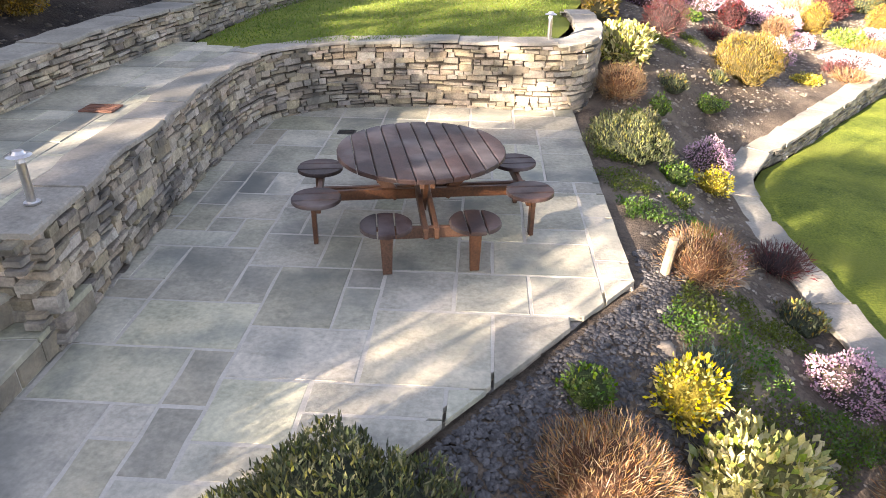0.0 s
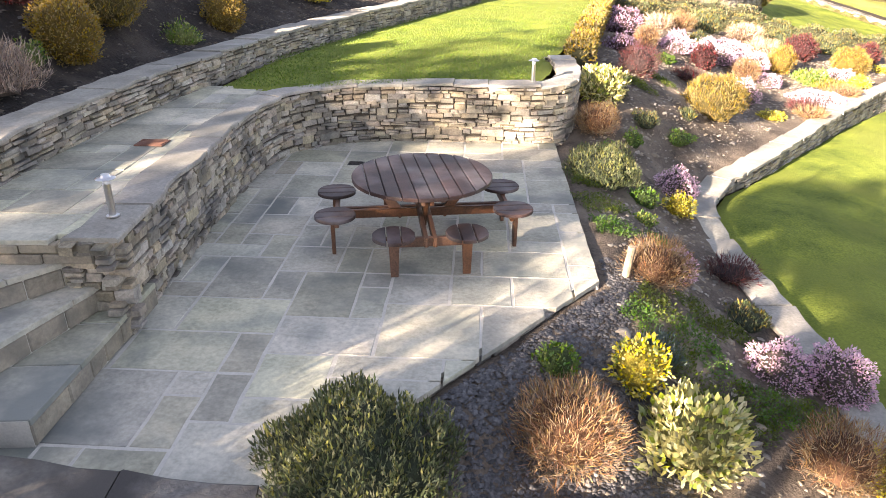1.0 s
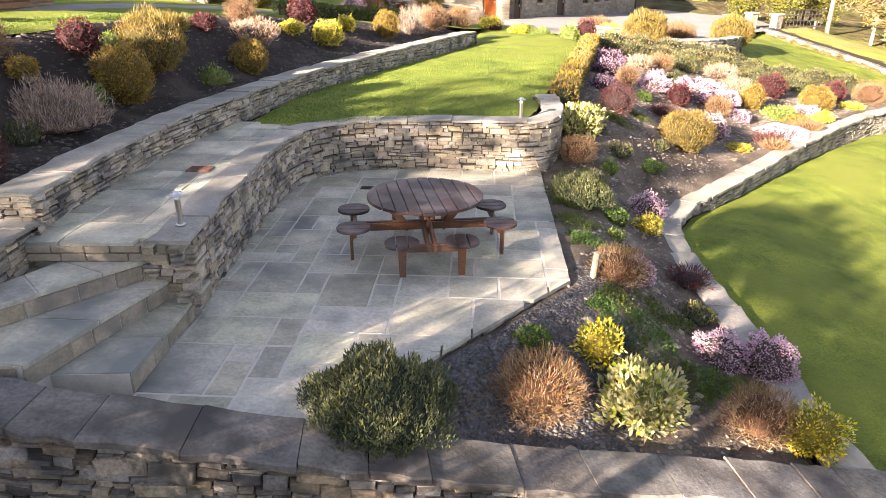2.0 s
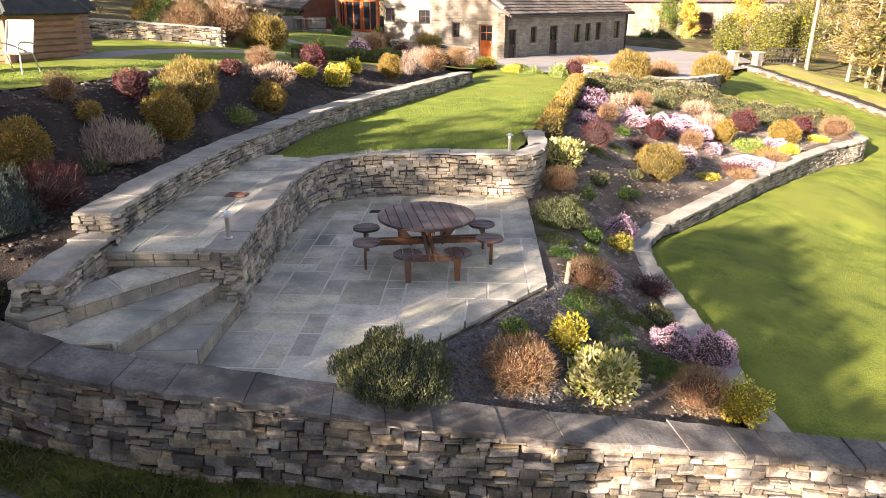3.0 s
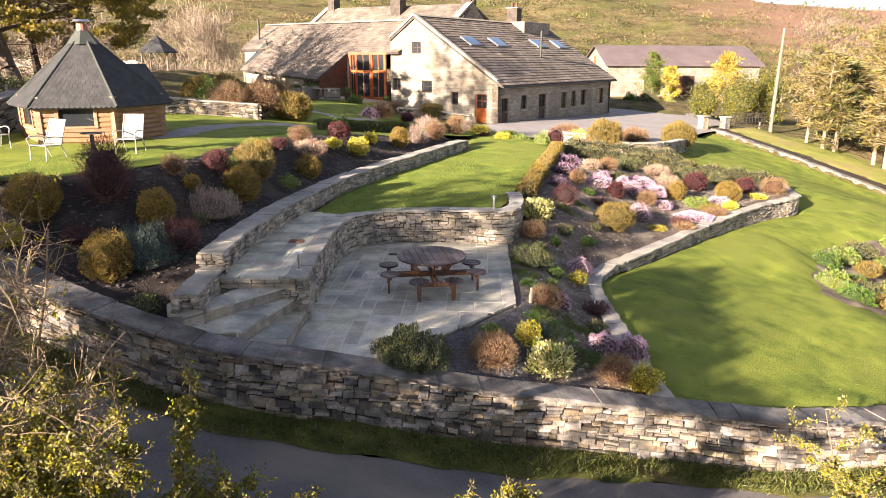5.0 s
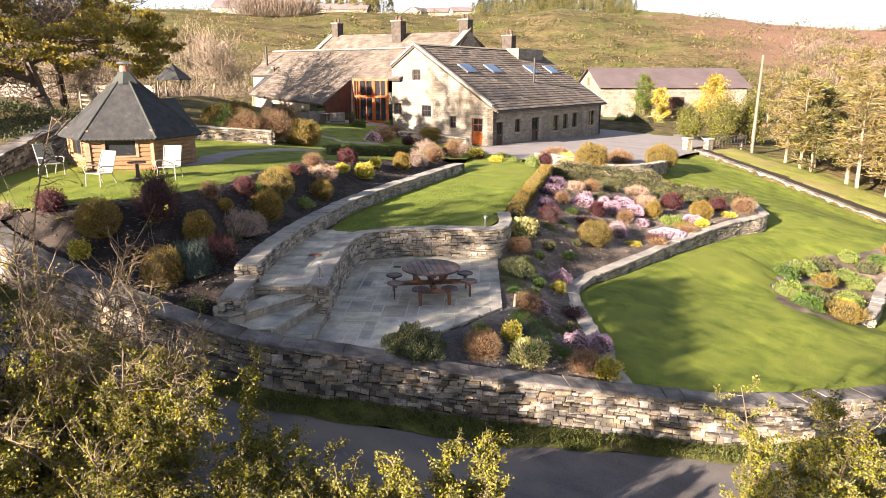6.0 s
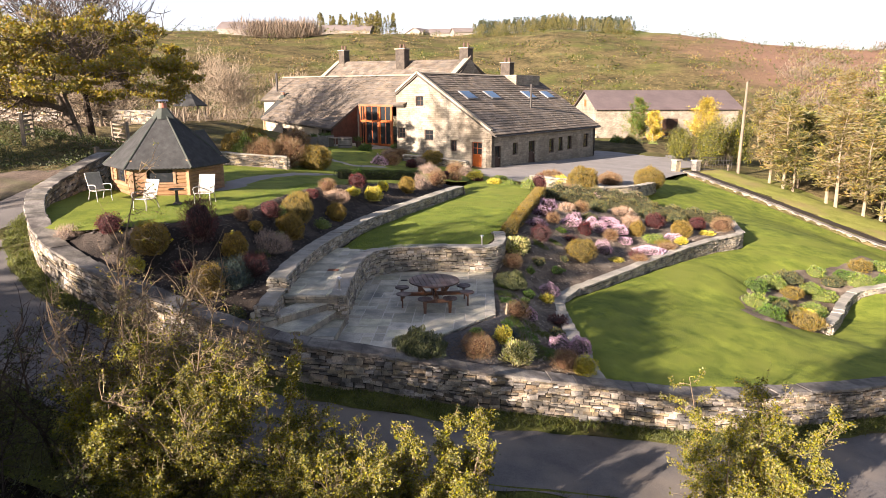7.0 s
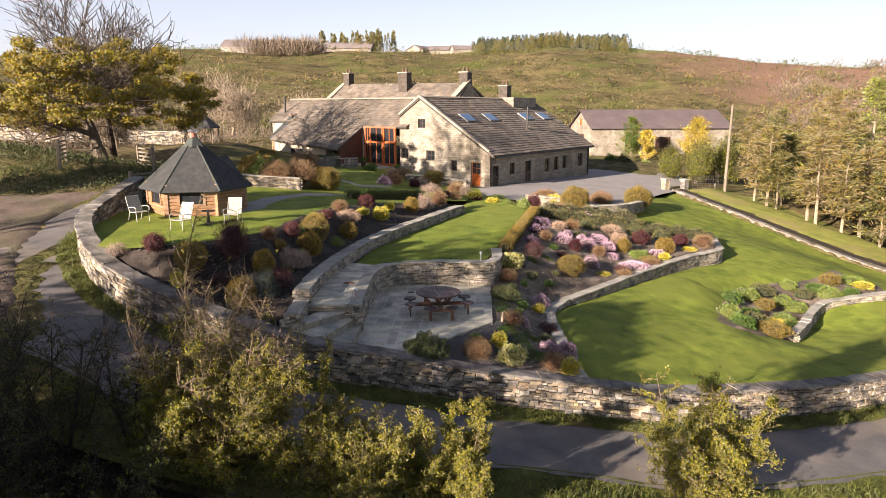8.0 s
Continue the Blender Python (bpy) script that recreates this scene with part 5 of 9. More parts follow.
for x0, x1 in ((0.2, 0.62), (0.82, 2.05), (2.38, 3.45)):
    for z0, z1 in ((0.18, 1.92), (2.1, 3.2)):
        part("pane", boxed(x0, x1, 0.06, 0.075, z0, z1, pm), GLASS, porch)
        part("glazing_bar", boxed((x0 + x1) / 2 - 0.035, (x0 + x1) / 2 + 0.035, 0.03, 0.11, z0, z1, pm), TIMBER, porch)
part("porch_pier", boxed(-0.55, 0.0, -0.02, 0.4, -0.6, 3.3, pm, 0.01), RENDER_WALL, porch)
# side wall of the porch; its recess shade is put into the board colour
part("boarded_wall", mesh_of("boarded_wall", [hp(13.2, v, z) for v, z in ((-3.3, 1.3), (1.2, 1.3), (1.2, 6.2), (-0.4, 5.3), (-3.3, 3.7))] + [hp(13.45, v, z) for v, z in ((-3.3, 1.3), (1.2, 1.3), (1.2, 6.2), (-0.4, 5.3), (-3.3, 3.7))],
     [(0, 1, 2, 3, 4), (9, 8, 7, 6, 5)] + [(i, 5 + i, 5 + (i + 1) % 5, (i + 1) % 5) for i in range(5)]), PORCH_SHADE, house, "red-stained boarded side wall, darkened to stand for the porch shade")
part("post", boxed(-0.1, 0.1, -0.1, 0.1, 0, 2.3, oriented(hp(14.0, -3.4, 1.4), HU, Vector((0, 0, 1)), HV), 0.01), DARK_TIMBER, house)
# the taller range behind, with its chimneys
slated_roof(house, "roof", hp(25.2, 6.4, 7.0), hp(8.2, 6.4, 7.0), hp(8.8, 10.0, 9.35), hp(25.0, 10.0, 9.55), seed=9)
slated_roof(house, "roof", hp(8.2, 14.0, 7.0), hp(25.2, 14.0, 7.0), hp(25.0, 10.0, 9.55), hp(8.8, 10.0, 9.35), seed=10)
for u in (8.7, 25.1):
    part("wall", mesh_of("wall", [hp(u + q, v, z) for q in (0, 0.4) for v, z in ((6.4, 1.5), (13.8, 1.5), (13.8, 7.0), (10, 9.35), (6.4, 7.0))], [(0, 1, 2, 3, 4), (9, 8, 7, 6, 5)] + [(i, 5 + i, 5 + (i + 1) % 5, (i + 1) % 5) for i in range(5)]), MASONRY, house)
    bm = bmesh.new()
    vs = [hp(u + 0.2 + s * 0.28, v, z) for v, z in ((6.3, 7.1), (10, 9.5)) for s in (-1, 1)] + [hp(u + 0.2 + s * 0.28, v, z + 0.18) for v, z in ((6.3, 7.1), (10, 9.5)) for s in (-1, 1)]
    bm.free()
    part("gable_coping", mesh_of("gable_coping", vs, [(0, 1, 3, 2), (4, 6, 7, 5), (0, 4, 5, 1), (2, 3, 7, 6), (1, 5, 7, 3), (0, 2, 6, 4)]), DRESSED, house)
for u, v, z0, z1, w in ((24.6, 10.0, 8.6, 10.6, 0.8), (15.9, 9.0, 8.0, 10.4, 1.1), (9.2, 10.0, 8.2, 10.3, 0.95), (7.2, 14.0, 7.0, 9.1, 1.0)):
    m = oriented(hp(u, v, 0), HU, Vector((0, 0, 1)), HV)
    bm = bmesh.new()
    box(bm, -w / 2, w / 2, -0.4, 0.4, z0, z1, m, 0.01)
    stack = part("chimney", bm, SOOTY, house, "dark weathered stone chimney")
    part("chimney_cap", boxed(-w / 2 - 0.07, w / 2 + 0.07, -0.47, 0.47, z1, z1 + 0.1, m, 0.01), DRESSED, stack)
    for k in (-0.22, 0.22):
        o = hp(u, v, 0) + HU * k
        part("chimney_pot", tubed((o.x, o.y, z1 + 0.1), (o.x, o.y, z1 + 0.5), 0.13, 0.1, 12), POT_CLAY, stack)
part("parapet", boxed(5.6, 8.4, 13.0, 17.5, 6.6, 8.0, oriented(hp(0, 0, 0), HU, Vector((0, 0, 1)), HV), 0.02), MASONRY, house)
porch_floor = draped("paving", [tuple(hp(9.0, -3.6, 0)[:2]), tuple(hp(9.0, 0.3, 0)[:2]), tuple(hp(13.3, 0.3, 0)[:2]), tuple(hp(22.5, -2.0, 0)[:2]), tuple(hp(21.5, -5.2, 0)[:2])], "lawn_cabin", COPING, 0.07, 0.8)
tagged(porch_floor, "stone paving in front of the glazed porch", "paving", kind="structure")

# ---- things on the paving before the porch ----
PLANTER = material("grey_planter", (0.12, 0.115, 0.10), (0.24, 0.225, 0.20), 4, 40, 0.8, 0.3, 0.006)


def house_level(x, y):
    return at_level("lawn_cabin", x, y) + 0.07


def planter_box(x, y, w, d, h, label):
    box_thing = thing("planter_box", pose(x, y, house_level(x, y), rz=-28), label, "planter")
    for s in (-1, 1):
        part("side", boxed(s * w / 2 - 0.03, s * w / 2 + 0.03, -d / 2, d / 2, 0, h, None, 0.008), PLANTER, box_thing)
        part("end", boxed(-w / 2 + 0.03, w / 2 - 0.03, s * d / 2 - 0.03, s * d / 2 + 0.03, 0, h, None, 0.008), PLANTER, box_thing)
    part("soil", boxed(-w / 2 + 0.03, w / 2 - 0.03, -d / 2 + 0.03, d / 2 - 0.03, h - 0.12, h - 0.06), SOIL_DARK, box_thing)
    r = np.random.RandomState(int(w * 100 + d * 10))
    n = 260
    p = np.stack([r.uniform(-w / 2, w / 2, n) * 0.9, r.uniform(-d / 2, d / 2, n) * 0.9, np.full(n, h - 0.08)], 1)
    tagged(part("foliage", quads_mesh("foliage", leaf_quads(p, unit_rows(r.normal(size=(n, 3)) * 0.6 + np.array([0, 0, 1.0])), r.uniform(0.15, 0.4, n), 0.05, r)), PLANT_GREEN, box_thing), kind="stuff")


PLANT_GREEN = material("potted_leaf", (0.04, 0.075, 0.018), (0.12, 0.17, 0.04), 9, 60, 0.6, 0, spread=0.3, per="island", thin=0.3)


def clay_pot(x, y, rad, high, label):
    pot = thing("plant_pot", pose(x, y, house_level(x, y)), label, "plant pot", "pots before the porch")
    part("pot", tubed((0, 0, 0), (0, 0, high), rad * 0.7, rad, 16), POT_CLAY, pot)
    part("rim", tubed((0, 0, high - 0.05), (0, 0, high + 0.01), rad * 1.08, rad * 1.08, 16), POT_CLAY, pot)
    r = np.random.RandomState(int(100 * abs(x)))
    n = 180
    p = np.stack([r.normal(0, rad * 0.4, n), r.normal(0, rad * 0.4, n), np.full(n, high)], 1)
    tagged(part("foliage", quads_mesh("foliage", leaf_quads(p, unit_rows(r.normal(size=(n, 3)) * 0.5 + np.array([0, 0, 1.0])), r.uniform(0.2, 0.9, n) * high * 1.4, 0.05, r)), PLANT_GREEN, pot), kind="stuff")


planter_box(-15.9, 38.9, 1.3, 0.8, 0.75, "large weathered grey wooden planter before the wing")
planter_box(-14.9, 38.5, 0.9, 0.8, 0.85, "tall weathered grey wooden planter before the wing")
tub = thing("garden_tub", pose(-13.2, 37.9, house_level(-13.2, 37.9)), "round grey wooden tub beside the porch", "tub")
for k in range(20):
    part("stave", boxed(-0.082, 0.082, 0.50, 0.54, 0, 0.78, Matrix.Rotation(math.tau * k / 20, 4, "Z"), 0.008), PLANTER, tub)
for z in (0.15, 0.62):
    part("hoop", tubed((0, 0, z), (0, 0, z + 0.05), 0.555, 0.555, 24), IRON, tub)
garden_bench = thing("garden_table", pose(-14.1, 38.1, house_level(-14.1, 38.1), rz=-28), "small pale wooden table beside the tub", "table")
part("tabletop", boxed(-0.4, 0.4, -0.3, 0.3, 0.66, 0.7, None, 0.008), DRESSED, garden_bench)
for a, b in ((-0.35, -0.25), (0.35, -0.25), (-0.35, 0.25), (0.35, 0.25)):
    part("leg", boxed(a - 0.03, a + 0.03, b - 0.03, b + 0.03, 0, 0.66, None, 0.005), PLANTER, garden_bench)
clay_pot(-12.4, 38.8, 0.24, 0.45, "dark clay pot with a leafy plant by the porch")
clay_pot(-11.4, 38.2, 0.2, 0.36, "small dark clay pot with a leafy plant by the porch")
clay_pot(-9.6, 38.6, 0.2, 0.4, "dark clay pot with a leafy plant by the gable")

# ---- barn beyond the drive ----
barn = thing("barn", Matrix.Identity(4), "long low stone barn with a dark sheeted roof", "barn")
BARN_ROOF = material("dark_sheet_roof", (0.075, 0.06, 0.062), (0.13, 0.105, 0.105), 0.5, 10, 0.7, 0.3, 0.02)
bo, bx, by = Vector((9.2, 84.0, 0)), Vector((0.97, 0.24, 0)), Vector((-0.24, 0.97, 0))


def bp_(a, b, z):
    p = bo + bx * a + by * b
    return Vector((p.x, p.y, z))


part("wall", mesh_of("wall", [bp_(q, b, z) for q in (0, 20.5) for b, z in ((0, 0.0), (10, 0.0), (10, 4.2), (5, 6.4), (0, 4.2))], [(4, 3, 2, 1, 0), (5, 6, 7, 8, 9), (0, 1, 6, 5), (1, 2, 7, 6), (4, 0, 5, 9), (2, 3, 8, 7), (3, 4, 9, 8)]), MASONRY, barn)
for s in (0, 1):
    e, rdg = (-0.4, 4.1) if s == 0 else (10.4, 4.1), (5, 6.6)
    vs = [bp_(a, b, z) for a in (-0.3, 21.0) for b, z in (e, rdg)] + [bp_(a, b, z + 0.15) for a in (-0.3, 21.0) for b, z in (e, rdg)]
    part("roof", mesh_of("roof", vs, [(0, 1, 3, 2), (4, 6, 7, 5), (0, 4, 5, 1), (2, 3, 7, 6), (1, 5, 7, 3), (0, 2, 6, 4)]), BARN_ROOF, barn)
part("door", boxed(-0.06, 0.02, 3.4, 5.6, 0.3, 3.2, oriented(bp_(0, 0, 0), bx, Vector((0, 0, 1)), by), 0.01), DARK_TIMBER, barn)
part("window", boxed(-0.06, 0.02, 4.6, 5.4, 4.5, 5.4, oriented(bp_(0, 0, 0), bx, Vector((0, 0, 1)), by), 0.01), TIMBER, barn)
for a in (5, 9.5, 14):
    part("door", boxed(a, a + 2.2, -0.06, 0.02, 0.5, 2.9, oriented(bp_(0, 0, 0), bx, Vector((0, 0, 1)), by), 0.01), DARK_TIMBER, barn)

# ---- barbecue cabin ----
CABIN_WOOD = material("cabin_log", (0.15, 0.082, 0.04), (0.32, 0.19, 0.10), 2, 30, 0.6, 0.4, 0.006, 0.12, stretch=(1, 1, 4))
SHINGLE = material("felt_shingle", (0.026, 0.029, 0.030), (0.058, 0.061, 0.062), 3, 60, 0.92, 0.5, 0.006, 0.14, per="island")
HIP = material("hip_felt", (0.035, 0.045, 0.04), (0.065, 0.075, 0.066), 3, 30, 0.9, 0.4, 0.01)
COPPER = material("copper_collar", (0.22, 0.09, 0.06), (0.34, 0.15, 0.10), 6, 40, 0.5, 0.3, 0.004)


def hexagon(radius, z, first=-40.0):
    return [Vector((radius * math.cos(radians(first + 60 * k)), radius * math.sin(radians(first + 60 * k)), z)) for k in range(6)]


def bbq_cabin(m, scale=1.0):
    cabin = thing("barbecue_cabin", m @ Matrix.Scale(scale, 4), "six-sided log barbecue cabin with a steep dark shingle roof", "cabin")
    ring = hexagon(1.95, 0)
    for k in range(6):
        a, b = ring[k], ring[(k + 1) % 6]
        d, out = (b - a).normalized(), ((a + b) / 2).normalized()
        length = (b - a).length
        side = thing("side_wall")
        side.parent = cabin
        side.matrix_basis = oriented(a, d, Vector((0, 0, 1)), -out)
        open_side = k in (3, 4, 5)
        for j in range(10):
            z = -0.12 + j * 0.14
            spans = [(0.02, length - 0.02)]
            if open_side and 4 <= j <= 7:
                spans = [(0.02, length * 0.24), (length * 0.76, length - 0.02)]
            for s0, s1 in spans:
                bm = bmesh.new()
                box(bm, s0, s1, -0.05, 0.05, z, z + 0.138, None, 0.03)
                part("log", bm, CABIN_WOOD, side)
        part("corner_post", boxed(-0.08, 0.08, -0.085, 0.09, -0.15, 1.3, None, 0.01), CABIN_WOOD, side)
        if open_side:
            frame_ = part("window_frame", boxed(length * 0.22, length * 0.27, -0.075, 0.06, 0.42, 1.02, None, 0.006), CABIN_WOOD, side)
            for x0, x1, z0, z1 in ((length * 0.73, length * 0.78, 0.42, 1.02), (length * 0.27, length * 0.73, 0.42, 0.48), (length * 0.27, length * 0.73, 0.96, 1.02)):
                part("rail", boxed(x0, x1, -0.075, 0.06, z0, z1, None, 0.006), CABIN_WOOD, frame_)
            part("pane", boxed(length * 0.27, length * 0.73, -0.01, 0.0, 0.48, 0.96), GLASS, frame_)
    # roof: shingled panels, hips, a small upper roof and the chimney cowl
    eave, high = hexagon(2.3, 1.02), hexagon(0.36, 2.78)
    for k in range(6):
        a, b, c, d = eave[k], eave[(k + 1) % 6], high[(k + 1) % 6], high[k]
        nrm = (b - a).cross(d - a).normalized()
        vs = [a, b, c, d] + [p - nrm * 0.07 for p in (a, b, c, d)]
        panel = part("roof_panel", mesh_of("roof_panel", vs, [(0, 1, 2, 3), (7, 6, 5, 4)] + [(i, 4 + i, 4 + (i + 1) % 4, (i + 1) % 4) for i in range(4)]), SHINGLE, cabin)
        r = np.random.RandomState(k)
        vs, fs = [], []
        rows = 24
        for j in range(rows):
            l0, r0, l1, r1 = a.lerp(d, j / rows), b.lerp(c, j / rows), a.lerp(d, (j + 1.3) / rows), b.lerp(c, (j + 1.3) / rows)
            n = max(2, int((r0 - l0).length / 0.13))
            for q in range(n):
                f0, f1 = q / n, (q + 1) / n
                e = [l0.lerp(r0, f0 + 0.1 / n), l0.lerp(r0, (f0 + f1) / 2) - (l1 - l0) * 0.3, l0.lerp(r0, f1 - 0.1 / n), l1.lerp(r1, f1), l1.lerp(r1, f0)]
                i = len(vs)
                vs += [e[0] + nrm * 0.008, e[1] + nrm * 0.009, e[2] + nrm * 0.008, e[3] + nrm * 0.002, e[4] + nrm * 0.002]
                fs += [(i, i + 1, i + 2, i + 3, i + 4)]
        tagged(part("shingle_covering", mesh_of("shingle_covering", vs, fs), SHINGLE, panel), kind="stuff")
        bm = bmesh.new()
        tube(bm, a + Vector((0, 0, 0.01)), d + Vector((0, 0, 0.01)), 0.045, 0.03, 6)
        part("hip", bm, HIP, cabin)
    bm = bmesh.new()
    bmesh.ops.create_cone(bm, cap_ends=True, segments=6, radius1=0.48, radius2=0.16, depth=0.42, matrix=Matrix.Translation((0, 0, 2.93)) @ Matrix.Rotation(radians(-40), 4, "Z"))
    part("upper_roof", bm, HIP, cabin)
    part("collar", tubed((0, 0, 3.1), (0, 0, 3.3), 0.17, 0.15, 16), COPPER, cabin, "copper chimney collar")
    part("cowl", tubed((0, 0, 3.36), (0, 0, 3.42), 0.24, 0.2, 16), STEEL, cabin)
    for a in range(3):
        part("cowl_strut", tubed((0.12 * math.cos(a * 2.1), 0.12 * math.sin(a * 2.1), 3.3), (0.14 * math.cos(a * 2.1), 0.14 * math.sin(a * 2.1), 3.37), 0.012, 0.012, 6), STEEL, cabin)
    return cabin


def cabin_annexe(cabin):
    """A low gabled room behind the cabin, its ridge running back."""
    annexe = thing("annexe")
    annexe.parent = cabin
    annexe.matrix_basis = pose(0.0, 2.25, 0, rz=0) @ Matrix.Diagonal((0.6, 0.6, 1.0, 1))
    for j in range(10):
        z = -0.12 + j * 0.14
        for s in (-1, 1):
            part("log", boxed(s * 0.95 - 0.05, s * 0.95 + 0.05, -0.9, 1.3, z, z + 0.138, None, 0.03), CABIN_WOOD, annexe)
        part("log", boxed(-0.89, 0.89, 1.2, 1.3, z, z + 0.138, None, 0.03), CABIN_WOOD, annexe)
    for s in (-1, 1):
        vs = [(x, y, z + q) for q in (0, 0.07) for y in (-1.3, 1.55) for x, z in ((s * 1.25, 1.02), (0, 2.05))]
        slope_ = part("roof_panel", mesh_of("roof_panel", vs, [(0, 1, 3, 2), (4, 6, 7, 5), (0, 4, 5, 1), (2, 3, 7, 6), (1, 5, 7, 3), (0, 2, 6, 4)]), SHINGLE, annexe)
    part("hip", tubed((0, -1.3, 2.11), (0, 1.56, 2.11), 0.04, 0.04, 6), HIP, annexe)
    part("gable_board", mesh_of("gable_board", [(x, y, z) for y in (1.22, 1.28) for x, z in ((-1.0, 1.2), (1.0, 1.2), (0, 2.0))], [(0, 2, 1), (3, 4, 5), (0, 1, 4, 3), (1, 2, 5, 4), (2, 0, 3, 5)]), CABIN_WOOD, annexe)


cabin = bbq_cabin(pose(-12.75, 11.4, 2.68))
far_cabin = copy_thing(cabin, pose(-22.5, 50.0, 3.1, rz=20))
tagged(far_cabin, "distant small round hut with a dark pointed roof", "cabin")
cabin_annexe(cabin)

# ---- garden chairs and a small table on the cabin lawn ----
WHITE_METAL = material("white_painted_metal", (0.33, 0.325, 0.30), (0.42, 0.41, 0.38), 5, 40, 0.45, 0.1, 0.002)
MESH_CLOTH = material("cream_mesh_cloth", (0.25, 0.235, 0.20), (0.35, 0.325, 0.28), 12, 120, 0.8, 0.3, 0.003)


def garden_chair(m, label):
    chair = thing("garden_chair", m, label, "garden chair", "chairs beside the cabin")
    for s in (-1, 1):
        x = 0.28 * s
        bm = bmesh.new()
        for a, b in (((x, -0.28, 0), (x, -0.24, 0.40)), ((x, -0.24, 0.40), (x, 0.22, 0.38)), ((x, 0.22, 0.38), (x, 0.38, 0.0))):
            tube(bm, a, b, 0.016, 0.016, 8)
        part("leg_frame", bm, WHITE_METAL, chair)
        bm = bmesh.new()
        tube(bm, (x, 0.22, 0.38), (x, 0.48, 1.02), 0.016, 0.016, 8)
        part("back_post", bm, WHITE_METAL, chair)
        bm = bmesh.new()
        pts = [(x * 1.08, -0.30, 0.56), (x * 1.08, -0.20, 0.62), (x * 1.08, 0.05, 0.61), (x * 1.04, 0.30, 0.57)]
        for a, b in zip(pts, pts[1:]):
            tube(bm, a, b, 0.018, 0.018, 8)
        tube(bm, (x * 1.08, -0.30, 0.56), (x, -0.25, 0.38), 0.014, 0.014, 8)
        part("armrest", bm, WHITE_METAL, chair)
    for z, y in ((0.40, -0.24), (0.38, 0.22), (1.02, 0.48)):
        part("crossbar", tubed((-0.28, y, z), (0.28, y, z), 0.014, 0.014, 8), WHITE_METAL, chair)
    part("seat", mesh_of("seat", [(x, y, z) for y, z in ((-0.24, 0.405), (0.0, 0.375), (0.22, 0.388)) for x in (-0.265, 0.265)] + [(x, y, z - 0.012) for y, z in ((-0.24, 0.405), (0.0, 0.375), (0.22, 0.388)) for x in (-0.265, 0.265)], [(0, 1, 3, 2), (2, 3, 5, 4), (6, 8, 9, 7), (8, 10, 11, 9), (0, 6, 7, 1), (4, 5, 11, 10), (0, 2, 8, 6), (2, 4, 10, 8), (1, 7, 9, 3), (3, 9, 11, 5)]), MESH_CLOTH, chair)
    part("backrest", mesh_of("backrest", [(x, y + q, z) for q in (0, 0.012) for y, z in ((0.235, 0.41), (0.37, 0.72), (0.48, 1.01)) for x in (-0.265, 0.265)], [(0, 2, 3, 1), (2, 4, 5, 3), (6, 7, 9, 8), (8, 9, 11, 10), (0, 1, 7, 6), (4, 10, 11, 5), (0, 6, 8, 2), (2, 8, 10, 4), (1, 3, 9, 7), (3, 5, 11, 9)]), MESH_CLOTH, chair)
    return chair


chair = garden_chair(pose(-11.35, 7.35, at_level("lawn_cabin", -11.35, 7.35) + 0.03, rz=-12) @ Matrix.Scale(0.93, 4), "white metal garden chair with a cream mesh seat")
copy_thing(chair, pose(-9.85, 8.5, at_level("lawn_cabin", -9.85, 8.5) + 0.03, rz=8) @ Matrix.Scale(1, 4))
copy_thing(chair, pose(-13.7, 8.5, at_level("lawn_cabin", -13.7, 8.5) + 0.03, rz=62))
side_table = thing("side_table", pose(-10.75, 8.3, at_level("lawn_cabin", -10.75, 8.3) + 0.03), "small dark cast-iron garden table on a pedestal", "side table")
part("tabletop", tubed((0, 0, 0.5), (0, 0, 0.525), 0.26, 0.26, 20), IRON, side_table)
part("pedestal", tubed((0, 0, 0.09), (0, 0, 0.5), 0.06, 0.045, 12), IRON, side_table)
part("foot", tubed((0, 0, 0), (0, 0, 0.1), 0.17, 0.06, 16), IRON, side_table)

